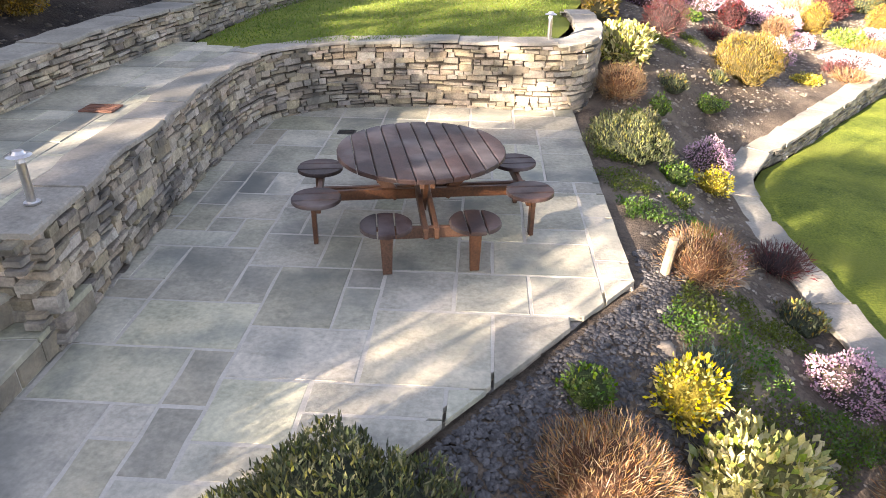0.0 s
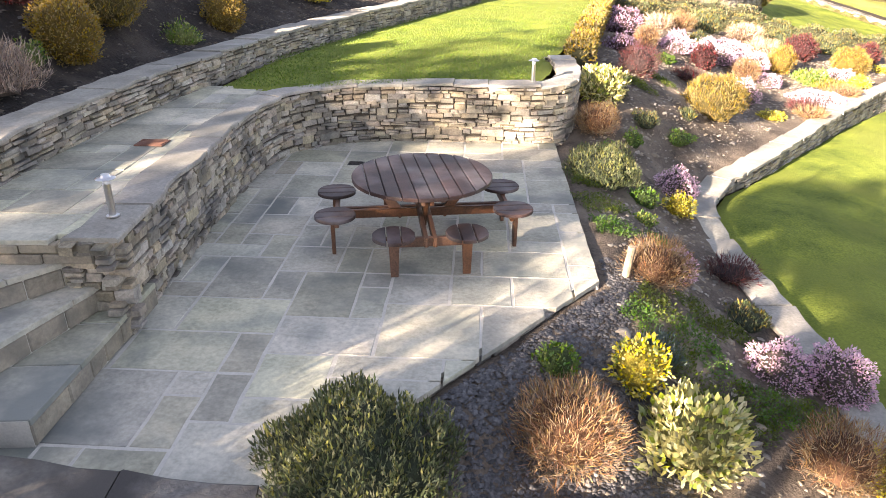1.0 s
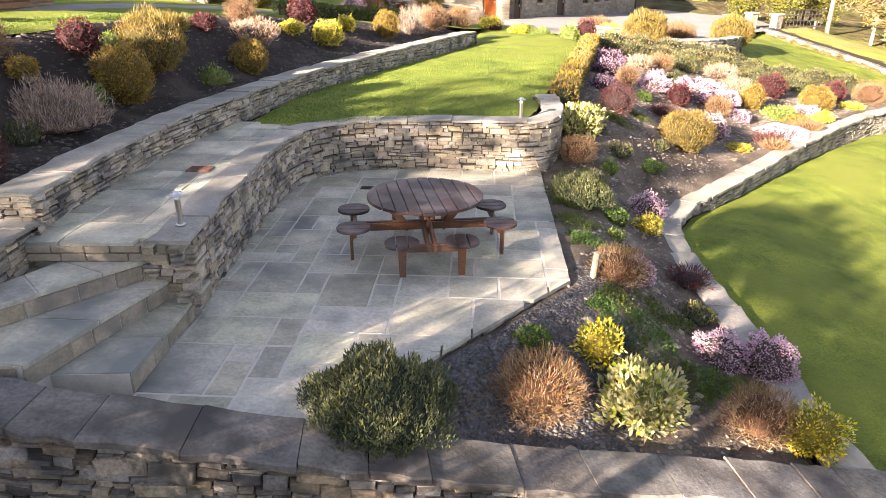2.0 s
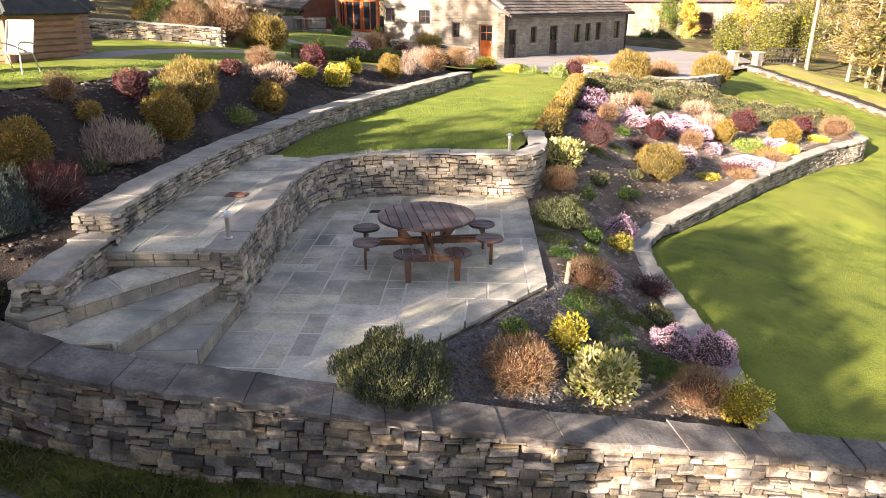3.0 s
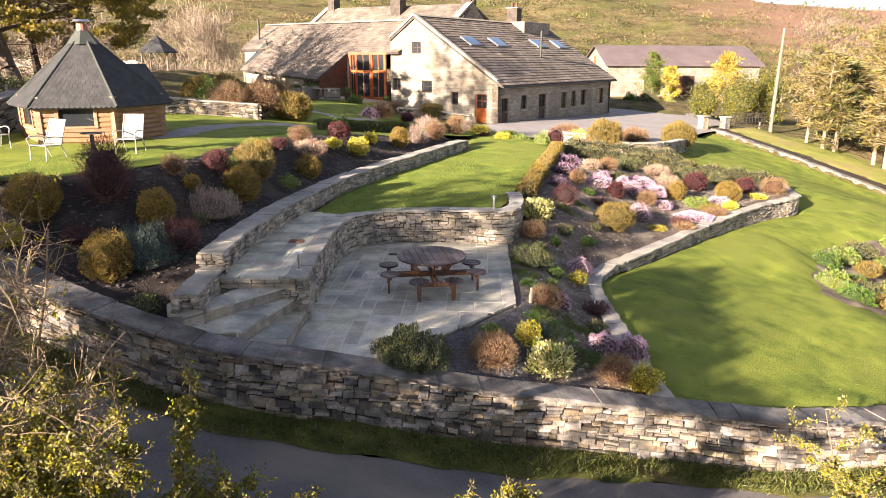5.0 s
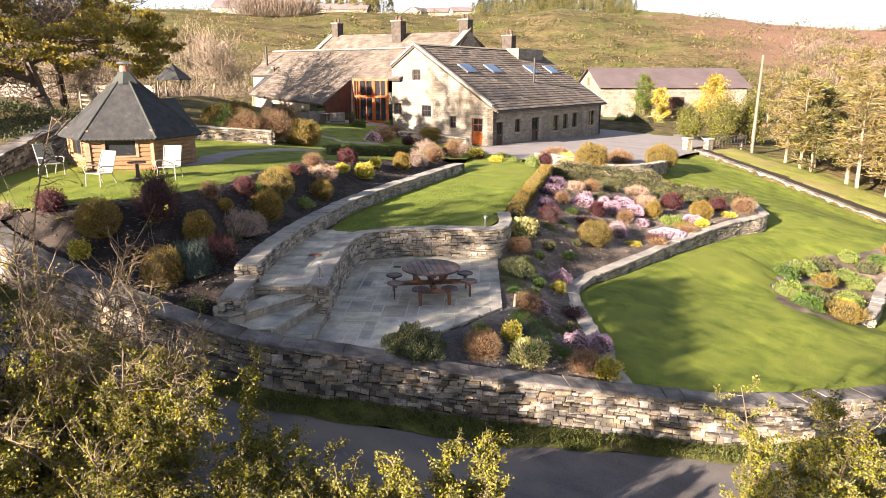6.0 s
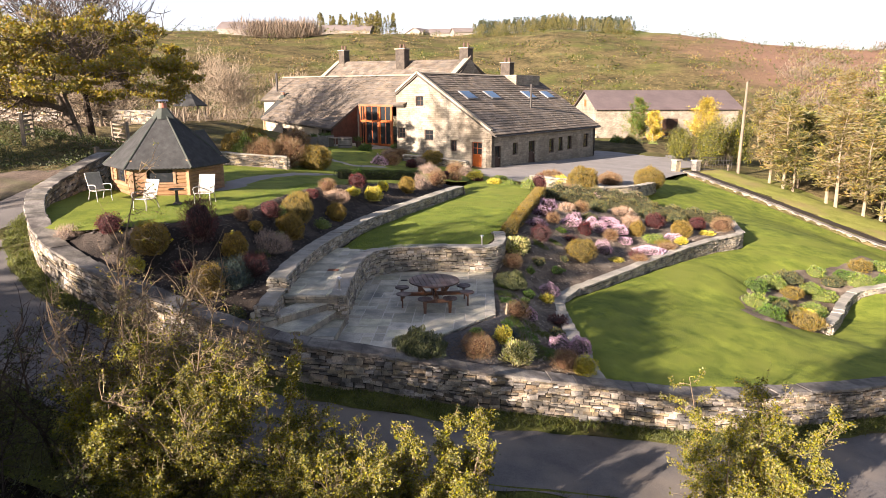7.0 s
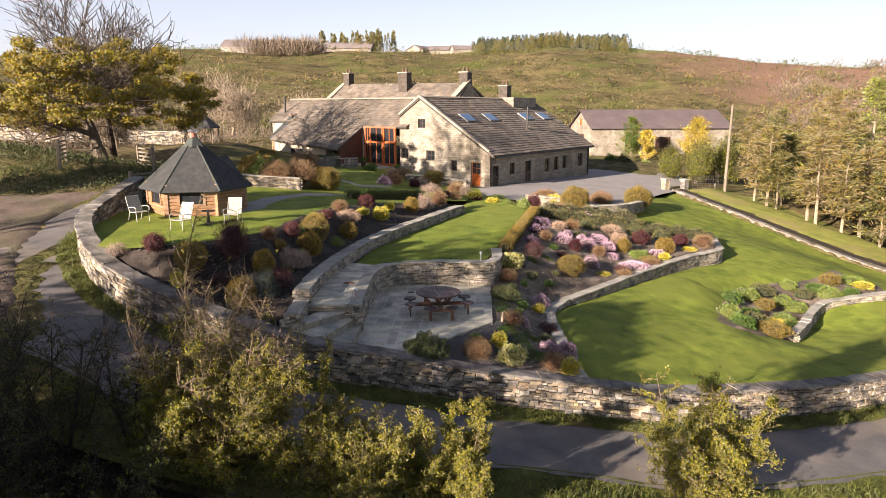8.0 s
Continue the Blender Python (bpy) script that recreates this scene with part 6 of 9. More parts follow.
# ---- planting ----
LEAF = {
    "sage": leafy("sage_leaf", (0.045, 0.065, 0.03), (0.13, 0.155, 0.075)),
    "sage_tip": leafy("sage_tip", (0.12, 0.135, 0.04), (0.24, 0.24, 0.09)),
    "rust": leafy("rust_twig", (0.13, 0.07, 0.032), (0.33, 0.19, 0.09)),
    "straw": leafy("straw_twig", (0.22, 0.16, 0.08), (0.42, 0.32, 0.17)),
    "cream": leafy("cream_leaf", (0.40, 0.38, 0.12), (0.66, 0.62, 0.30)),
    "gold": leafy("gold_leaf", (0.17, 0.11, 0.015), (0.38, 0.26, 0.035)),
    "yellow": leafy("yellow_leaf", (0.46, 0.40, 0.025), (0.74, 0.64, 0.06)),
    "green": leafy("green_leaf", (0.04, 0.10, 0.015), (0.12, 0.23, 0.03)),
    "moss": leafy("moss_leaf", (0.05, 0.08, 0.012), (0.14, 0.18, 0.03)),
    "lime": leafy("lime_leaf", (0.15, 0.20, 0.035), (0.32, 0.37, 0.09)),
    "olive": leafy("olive_leaf", (0.12, 0.10, 0.025), (0.28, 0.22, 0.06)),
    "wine": leafy("wine_leaf", (0.06, 0.012, 0.014), (0.17, 0.035, 0.035)),
    "plum": leafy("plum_twig", (0.05, 0.025, 0.025), (0.13, 0.06, 0.055)),
    "pink": leafy("pink_flower", (0.52, 0.32, 0.44), (0.78, 0.57, 0.67)),
    "mauve": leafy("mauve_flower", (0.24, 0.17, 0.26), (0.40, 0.29, 0.42)),
    "grey": leafy("grey_twig", (0.20, 0.15, 0.12), (0.38, 0.30, 0.25)),
    "blue": leafy("blue_needle", (0.05, 0.085, 0.075), (0.12, 0.165, 0.15)),
    "blush": leafy("blush_flower", (0.38, 0.27, 0.19), (0.58, 0.45, 0.34)),
    "bark": material("bark", (0.055, 0.042, 0.03), (0.16, 0.13, 0.10), 6, 50, 0.9, 0.6, 0.01),
    "pale_bark": material("pale_bark", (0.16, 0.13, 0.09), (0.34, 0.28, 0.20), 6, 50, 0.9, 0.6, 0.01),
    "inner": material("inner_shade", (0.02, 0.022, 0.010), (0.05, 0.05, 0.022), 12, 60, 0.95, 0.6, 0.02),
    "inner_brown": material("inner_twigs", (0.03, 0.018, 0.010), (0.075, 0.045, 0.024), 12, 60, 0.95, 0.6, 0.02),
}


# core colours set darker than the leaves, for the shade inside a shrub
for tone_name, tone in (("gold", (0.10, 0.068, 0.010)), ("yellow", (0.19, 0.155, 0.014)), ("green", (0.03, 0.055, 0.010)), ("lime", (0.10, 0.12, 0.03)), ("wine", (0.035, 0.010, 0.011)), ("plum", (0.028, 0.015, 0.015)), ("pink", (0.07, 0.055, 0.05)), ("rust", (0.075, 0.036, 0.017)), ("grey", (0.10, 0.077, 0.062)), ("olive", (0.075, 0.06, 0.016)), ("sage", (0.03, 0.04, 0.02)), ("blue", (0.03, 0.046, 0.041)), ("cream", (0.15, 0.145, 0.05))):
    LEAF["core_" + tone_name] = material("shade_toned_" + tone_name + "_growth", tuple(0.45 * c for c in tone), tuple(1.35 * c for c in tone), 14, 70, 0.9, 1.0, 0.03)


def dome_points(n, rad, high, r, low=0.7, seed=0, lumps=0.16, egg=False):
    """Places in the outer shell of a lumpy dome, or of an egg standing on its end, and the outward way there."""
    d = unit_rows(r.normal(size=(n, 3)))
    if not egg:
        d[:, 2] = np.abs(d[:, 2]) - 0.12
    d = unit_rows(d)
    k = 1 + lumps * np.sin(d[:, 0] * 5.1 + seed) * np.sin(d[:, 1] * 4.7 + 2 * seed) + 0.5 * lumps * np.sin(d[:, 0] * 11 + d[:, 1] * 9 + d[:, 2] * 10 + seed)
    f = (low + (1 - low) * r.rand(n) ** 0.6) * k
    p = d * f[:, None] * np.array([rad, rad, high * (0.56 if egg else 1.0)])
    if egg:
        p[:, 2] += 0.46 * high
    p[:, 2] = np.maximum(p[:, 2], 0.01)
    return p, d


def core_mesh(rad, high, seed, scale=0.8, egg=False):
    bm = bmesh.new()
    bmesh.ops.create_icosphere(bm, subdivisions=2, radius=1.0)
    for v in bm.verts:
        d = v.co.copy()
        k = scale * (1 + 0.12 * math.sin(d.x * 5.1 + seed) * math.sin(d.y * 4.7 + 2 * seed))
        v.co = Vector((d.x * rad * k, d.y * rad * k, max(-0.06, (0.46 * high + d.z * high * 0.56 * k) if egg else d.z * high * k)))
    return bm


STYLES = {   # leaf length, leaf width, leaves per square metre, how upright, tones, inner tone, share of second tone, whether egg-shaped
    "lavender": (0.06, 0.016, 9500, 0.75, ("sage", "sage_tip"), "core_sage", 0.3, False),
    "heather": (0.10, 0.0055, 9000, 0.5, ("rust", "straw"), "core_rust", 0.36, True),
    "heather_plum": (0.13, 0.008, 4600, 0.5, ("plum", "wine"), "core_plum", 0.3, True),
    "heather_grey": (0.13, 0.008, 5200, 0.7, ("grey", "blush"), "core_grey", 0.3, False),
    "heather_blush": (0.11, 0.010, 4600, 0.6, ("blush", "rust"), "core_grey", 0.3, True),
    "olive": (0.09, 0.012, 6500, 0.7, ("olive", "gold"), "core_olive", 0.3, True),
    "globe": (0.045, 0.017, 8500, 0.35, ("gold", "olive"), "core_gold", 0.25, True),
    "broad": (0.095, 0.042, 3000, 0.45, ("cream", "lime"), "core_cream", 0.25, True),
    "bright": (0.045, 0.024, 6500, 0.3, ("yellow", "lime"), "core_yellow", 0.2, True),
    "green": (0.04, 0.022, 6000, 0.4, ("green", "moss"), "core_green", 0.3, False),
    "lime": (0.05, 0.022, 3800, 0.5, ("lime", "green"), "core_lime", 0.4, False),
    "wine": (0.045, 0.020, 5200, 0.3, ("wine", "plum"), "core_wine", 0.4, True),
    "blue": (0.075, 0.010, 6500, 0.6, ("blue", "sage"), "core_blue", 0.3, False),
    "pink": (0.028, 0.022, 11500, 0.1, ("pink", "mauve"), "core_pink", 0.14, False),
    "mauve": (0.035, 0.016, 5200, 0.3, ("mauve", "plum"), "core_plum", 0.4, False),
    "sage": (0.06, 0.018, 4600, 0.7, ("sage", "olive"), "core_sage", 0.3, False),
}
shrub_count = [0]


def shrub(x, y, z, rad, high, style, label, detail=1.0, group="", kind=""):
    """A shrub: bent stems, an inner mass darkened for shade and a shell of single leaves in two tones."""
    shrub_count[0] += 1
    seed = shrub_count[0]
    r = np.random.RandomState(seed)
    length, width, dense, upright, tones, inner, share, egg = STYLES[style]
    dense = dense * (0.45 if style == "pink" and detail < 0.9 else 0.78)
    ob = thing("shrub", pose(x, y, z - 0.03, rz=r.uniform(0, 360)), label, "shrub", group, kind)
    twiggy = style.startswith("heather")
    grow = 1.0 if rad < 0.8 else 1.25
    n = int(min(9500, max(300, 0.72 * dense * detail * (2.2 * rad * high + 1.8 * rad * rad))))
    p, d = dome_points(n, rad, high, r, 0.5 if twiggy else 0.78, seed, 0.26 if style in ("broad", "bright") else 0.14 if egg else 0.18, egg)
    axis = unit_rows(d * (1 - upright) + np.array([0, 0, 1.0]) * upright + r.normal(size=(n, 3)) * 0.35)
    far = 1.0 if detail > 0.7 else 1.5
    q = leaf_quads(p, axis, length * grow * far * r.uniform(0.6, 1.3, n), width * grow * far * r.uniform(0.7, 1.3, n), r)
    two = r.rand(n) < share
    if style == "lavender":
        two = (r.rand(n) < 0.12 + 0.3 * (d[:, 2] > 0.5))
    tagged(part("foliage", quads_mesh("foliage", q[~two]), LEAF[tones[0]], ob), kind="stuff")
    tagged(part("bloom" if style in ("pink", "mauve", "heather_blush") else "new_growth", quads_mesh("new_growth", q[two]), LEAF[tones[1]], ob), kind="stuff")
    if style == "pink":
        # green leaf showing between and below the flowers
        p2, d2 = dome_points(n // 3, rad * 0.97, high * 0.9, r, 0.8, seed)
        tagged(part("leafage", quads_mesh("leafage", leaf_quads(p2, unit_rows(d2 + r.normal(size=p2.shape) * 0.5), 0.035, 0.012, r)), LEAF["moss"], ob), kind="stuff")
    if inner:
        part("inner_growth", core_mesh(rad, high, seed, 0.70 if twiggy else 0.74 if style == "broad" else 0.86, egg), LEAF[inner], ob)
    if twiggy or rad > 0.35:
        k = 70 if twiggy else 18
        a = np.stack([r.normal(0, 0.06, k), r.normal(0, 0.06, k), np.zeros(k)], 1) * rad * 2
        pe, de = dome_points(k, rad * 0.95, high * 0.95, r, 0.8, seed, 0.16, egg)
        ax = pe - a
        ln = np.linalg.norm(ax, axis=1)
        w = 0.012 if twiggy else 0.016
        qs = leaf_quads(a, unit_rows(ax), ln, w, r)
        tagged(part("twig_growth", quads_mesh("twig_growth", qs), LEAF["pale_bark"] if twiggy else LEAF["bark"], ob), kind="stuff")
    return ob


SHRUBS_RIGHT = [
    (-1.50, 2.98, -0.16, 0.66, 0.56, "lavender", "dense grey-green lavender mound overhanging the wall's coping", 1.2),
    (-0.03, 3.75, -0.50, 0.45, 0.58, "heather", "rust-brown twiggy heather bush in slate chippings", 1.2),
    (1.03, 4.16, -0.74, 0.43, 0.47, "broad", "cream and green variegated evergreen shrub", 1.2),
    (0.60, 4.64, -0.41, 0.24, 0.42, "bright", "small bright yellow evergreen shrub", 1),
    (0.80, 5.00, -0.40, 0.22, 0.24, "blue", "low blue-green tufted plant beside a yellow shrub", 1),
    (-0.12, 4.49, -0.18, 0.20, 0.16, "green", "small fresh green cushion plant in slate chippings", 1),
    (2.22, 5.75, -0.93, 0.34, 0.38, "pink", "mound of pale pink flowers beside the edging", 1),
    (2.78, 5.72, -0.96, 0.36, 0.42, "pink", "mound of pale pink flowers spilling over the edging", 1),
    (2.33, 4.39, -1.03, 0.38, 0.56, "heather", "rust-brown twiggy heather bush near the edging", 1),
    (2.85, 4.32, -1.06, 0.31, 0.46, "bright", "bright yellow evergreen shrub at the corner of the wall", 1),
    (0.96, 6.30, -0.25, 0.36, 0.48, "heather", "tawny twiggy heather bush beside a short wooden post", 1),
    (1.33, 6.95, -0.45, 0.20, 0.36, "pink", "pale pink flowers behind a tawny heather", 1),
    (2.21, 7.80, -0.87, 0.34, 0.24, "heather_plum", "low dark brown heather by the edging", 1),
    (2.12, 6.77, -0.87, 0.27, 0.16, "sage", "low grey-green cushion plant by the edging", 1),
    (0.61, 9.45, -0.13, 0.58, 0.46, "lavender", "low dark green lavender mound beside the patio", 1),
    (0.62, 11.13, 0.14, 0.42, 0.56, "heather", "rust-brown heather bush at the foot of the wall", 1),
    (0.72, 12.28, 0.40, 0.42, 0.56, "broad", "yellow variegated evergreen shrub beside the wall's end", 1),
    (1.95, 10.70, -0.82, 0.36, 0.40, "pink", "trailing mound of lilac-pink flowers", 1),
    (1.86, 9.75, -0.80, 0.22, 0.32, "bright", "yellow-green shrub below lilac flowers", 1),
    (1.11, 8.34, -0.37, 0.17, 0.12, "lime", "small pale lime cushion plant on soil", 1),
    (3.32, 14.55, -0.74, 0.63, 0.85, "olive", "olive-gold feathery evergreen shrub", 0.9),
    (4.32, 16.45, -0.66, 0.42, 0.48, "pink", "lilac-pink flowering mound on the slope", 0.8),
    (4.87, 15.68, -0.74, 0.30, 0.18, "bright", "low yellow-green plant on the slope", 0.8),
    (1.63, 14.25, 0.24, 0.46, 0.75, "heather_plum", "dark wine-red twiggy shrub", 0.9),
    (3.63, 17.60, -0.16, 0.35, 0.66, "wine", "upright dark red shrub on the slope", 0.7),
    (3.00, 18.30, 0.29, 0.50, 0.40, "pink", "pale pink flowering mat on the slope", 0.7),
    (2.18, 17.61, 0.52, 0.34, 0.52, "heather", "rust-brown heather on the slope", 0.7),
    (4.29, 18.94, -0.14, 0.50, 0.42, "pink", "pale pink flowering mound on the slope", 0.7),
    (4.83, 18.20, -0.49, 0.40, 0.55, "heather", "tawny heather on the slope", 0.7),
    (6.29, 20.10, -0.54, 0.35, 0.72, "globe", "clipped golden evergreen ball", 0.8),
    (8.65, 21.45, -0.69, 0.52, 0.78, "globe", "large clipped golden evergreen ball", 0.8),
    (7.48, 22.31, -0.51, 0.56, 0.84, "wine", "rounded dark red shrub", 0.7),
    (9.84, 23.33, -0.66, 0.46, 0.74, "wine", "rounded wine-red shrub near the wall's end", 0.7),
    (11.04, 23.3, -0.69, 0.70, 0.86, "heather", "broad rust-brown heather at the wall's end", 0.8),
    (6.57, 17.93, -0.72, 0.72, 0.22, "pink", "low mat of pale pink flowers above the wall", 0.7),
    (5.36, 19.69, -0.37, 0.48, 0.40, "pink", "pale pink flowering mound on the slope", 0.7),
    (4.84, 20.61, -0.02, 0.60, 0.28, "pink", "low pale pink flowering mat", 0.7),
    (8.06, 20.60, -0.70, 0.48, 0.30, "pink", "low pale pink mat above the wall", 0.7),
    (1.73, 18.83, 0.70, 0.50, 0.42, "mauve", "dark mauve flowering heather below the hedge", 0.7),
    (1.90, 21.0, 0.68, 0.60, 0.40, "mauve", "dark mauve flowering heather below the hedge", 0.7),
    (5.90, 16.21, -0.70, 0.40, 0.22, "heather", "low straw-brown plant above the wall", 0.7),
    (2.9, 20.6, 0.30, 0.45, 0.45, "heather_blush", "pale rosy heather on the slope", 0.6),
    (6.2, 21.8, -0.35, 0.50, 0.40, "heather_blush", "pale rosy heather on the slope", 0.6),
    (3.33, 19.67, 0.2, 0.26, 0.30, "pink", "small pale pink mound on the slope", 0.7),
    (4.06, 19.3, 0.0, 0.34, 0.42, "pink", "pale lilac-pink mound on the slope", 0.7),
    (5.52, 18.48, -0.5, 0.34, 0.30, "pink", "low lilac-pink cushion on the slope", 0.7),
    (7.02, 19.75, -0.6, 0.55, 0.34, "lime", "spreading yellow-green mat on the slope", 0.7),
    (7.52, 18.75, -0.7, 0.50, 0.22, "heather", "low brown mat above the wall", 0.7),
    (5.80, 16.6, -0.7, 0.36, 0.26, "heather_plum", "low dark brown mat above the wall", 0.7),
    (8.36, 19.95, -0.7, 0.24, 0.28, "bright", "small yellow plant above the wall", 0.7),
    (3.64, 21.3, 0.2, 0.44, 0.60, "heather", "rust-brown heather high on the slope", 0.7),
    (6.04, 21.0, -0.3, 0.46, 0.44, "heather_blush", "tawny heather mat on the slope", 0.7),
    (7.41, 23.9, -0.4, 0.55, 0.60, "sage", "grey-green spreading heather on the slope", 0.6),
    (5.90, 22.8, -0.2, 0.62, 0.55, "heather_blush", "pale straw-coloured heather on the slope", 0.6),
    (4.6, 22.9, 0.0, 0.55, 0.55, "sage", "grey-green heather high on the slope", 0.6),
    (8.9, 24.4, -0.6, 0.55, 0.50, "sage", "grey-green heather near the wall's end", 0.6),
    (2.21, 12.56, -0.5, 0.34, 0.16, "green", "low green cushion on the slope", 0.8),
    (1.25, 11.33, -0.1, 0.18, 0.24, "green", "small fresh green plant on the slope", 0.8),
    (1.05, 12.6, 0.2, 0.20, 0.22, "sage", "small grey-green plant on the slope", 0.8),
    (2.9, 15.9, 0.0, 0.30, 0.22, "heather_plum", "low dark heather on the slope", 0.7),
    (2.55, 13.6, -0.3, 0.20, 0.14, "sage", "tiny grey-green cushion on bare soil", 0.7),
    (2.5, 16.6, 0.2, 0.24, 0.18, "green", "low green plant on the slope", 0.7),
    (4.0, 20.2, 0.1, 0.36, 0.30, "sage", "low grey-green plant on the slope", 0.7),
    (1.45, 16.3, 0.6, 0.42, 0.36, "mauve", "dark mauve heather below the hedge", 0.7),
    (1.21, 9.31, -0.4, 0.26, 0.22, "green", "low mossy green plant below lavender", 0.8),
    (7.4, 19.3, -0.72, 0.40, 0.20, "olive", "low olive-green mat above the wall", 0.6),
    (10.1, 22.3, -0.69, 0.36, 0.16, "bright", "low yellow-green mat above the wall", 0.6),
    (0.75, 10.25, -0.02, 0.20, 0.28, "green", "small fresh green plant by the lavender", 0.9),
    (1.55, 12.3, -0.20, 0.30, 0.20, "sage", "low grey-green plant on the slope", 0.8),
    (0.9, 13.1, 0.42, 0.28, 0.22, "sage", "low dark green plant by the wall's end", 0.8),
]
for x, y, z, rad, high, style, label, detail in SHRUBS_RIGHT:
    fit_in = 0.86 if style in ("heather", "wine", "heather_blush", "heather_plum") and y > 10 else 1.0
    shrub(x, y, at_level("bed_right", x, y), rad * fit_in, high * fit_in, style, label, detail)
SHRUBS_LEFT = [
    (-7.32, 5.18, 0.37, 0.84, "globe", "clipped golden-green evergreen ball on the bank", 1),
    (-7.34, 3.40, 0.46, 0.90, "globe", "large clipped golden-green evergreen on the bank", 1),
    (-7.0, 4.0, 0.60, 0.72, "blue", "spreading blue-green shrub on the bank", 1),
    (-6.66, 4.74, 0.46, 0.62, "heather_plum", "dark brown heather on the bank", 1),
    (-6.80, 8.38, 0.45, 0.88, "globe", "clipped golden-green evergreen egg above the wall", 1),
    (-7.06, 9.8, 0.56, 1.0, "olive", "feathery olive-gold shrub on the bank", 0.9),
    (-6.9, 6.75, 0.68, 0.58, "heather_grey", "pale grey-pink twiggy heather on the bank", 1),
    (-8.3, 5.05, 0.52, 1.30, "heather_plum", "tall dark purple twiggy shrub below the lawn", 1),
    (-7.45, 8.38, 0.32, 0.50, "wine", "dark red shrub below the lawn", 0.9),
    (-7.78, 6.85, 0.28, 0.46, "heather", "small rust-brown heather below the lawn", 0.9),
    (-7.42, 6.95, 0.21, 0.32, "globe", "small golden ball on the bank", 0.9),
    (-6.46, 12.6, 0.38, 0.70, "globe", "clipped golden evergreen above the wall", 0.9),
    (-6.85, 13.94, 0.60, 0.56, "heather_blush", "pale pinkish heather above the wall", 0.8),
    (-7.35, 14.44, 0.38, 0.56, "heather", "rust-brown heather below the lawn", 0.8),
    (-5.94, 16.76, 0.42, 0.60, "bright", "yellow evergreen shrub above the wall", 0.8),
    (-5.0, 19.88, 0.40, 0.80, "globe", "tall golden evergreen above the wall", 0.8),
    (-6.6, 11.05, 0.34, 0.32, "lime", "spreading green shrub above the wall", 0.8),
    (-6.65, 15.94, 0.27, 0.30, "bright", "small yellow-green shrub on the bank", 0.7),
    (-3.95, 23.0, 0.50, 0.90, "heather", "large rust-brown heather at the end of the wall", 0.8),
    (-4.5, 21.5, 0.48, 0.85, "heather_grey", "grey twiggy heather above the wall", 0.8),
    (-5.9, 18.5, 0.26, 0.40, "bright", "small yellow shrub above the wall", 0.7),
    (-7.45, 12.68, 0.26, 0.30, "wine", "small dark red shrub below the lawn", 0.7),
    (-9.32, 4.15, 0.50, 0.90, "globe", "clipped golden-green evergreen near the lane wall", 0.9),
    (-6.44, 2.98, 0.18, 0.20, "lime", "small fresh green plant near the lane wall", 0.9),
    (-6.3, 2.62, 0.30, 0.32, "sage", "grey-green tuft in the corner of the walls", 0.9),
    (-6.8, 17.3, 0.40, 0.60, "wine", "dark purple shrub below the hedge", 0.7),
    (-10.72, 4.42, 0.36, 0.55, "wine", "dark red shrub below the cabin lawn", 0.9),
    (-9.58, 3.7, 0.26, 0.42, "bright", "small yellow-green shrub near the lane wall", 0.9),
    (-12.1, 4.5, 0.36, 0.30, "heather_grey", "low straw-coloured tuft at the lawn's edge", 0.8),
    (-8.3, 4.0, 0.30, 0.30, "heather_plum", "low dark heather on the bank", 0.8),
    (-6.9, 6.0, 0.26, 0.22, "sage", "low dull green plant on the bank", 0.8),
    (-7.43, 9.1, 0.22, 0.26, "lime", "small fresh green plant beside a wine-red shrub", 0.8),
    (-7.62, 10.9, 0.22, 0.30, "green", "small dark green plant below the lawn", 0.8),
    (-6.95, 7.75, 0.20, 0.26, "lime", "small pale green tuft beside grey heather", 0.8),
    (-7.5, 11.4, 0.30, 0.32, "olive", "small olive shrub below the lawn", 0.7),
]
for x, y, rad, high, style, label, detail in SHRUBS_LEFT:
    shrub(x, y, at_level("bed_left", x, y), rad, high, style, label, detail)
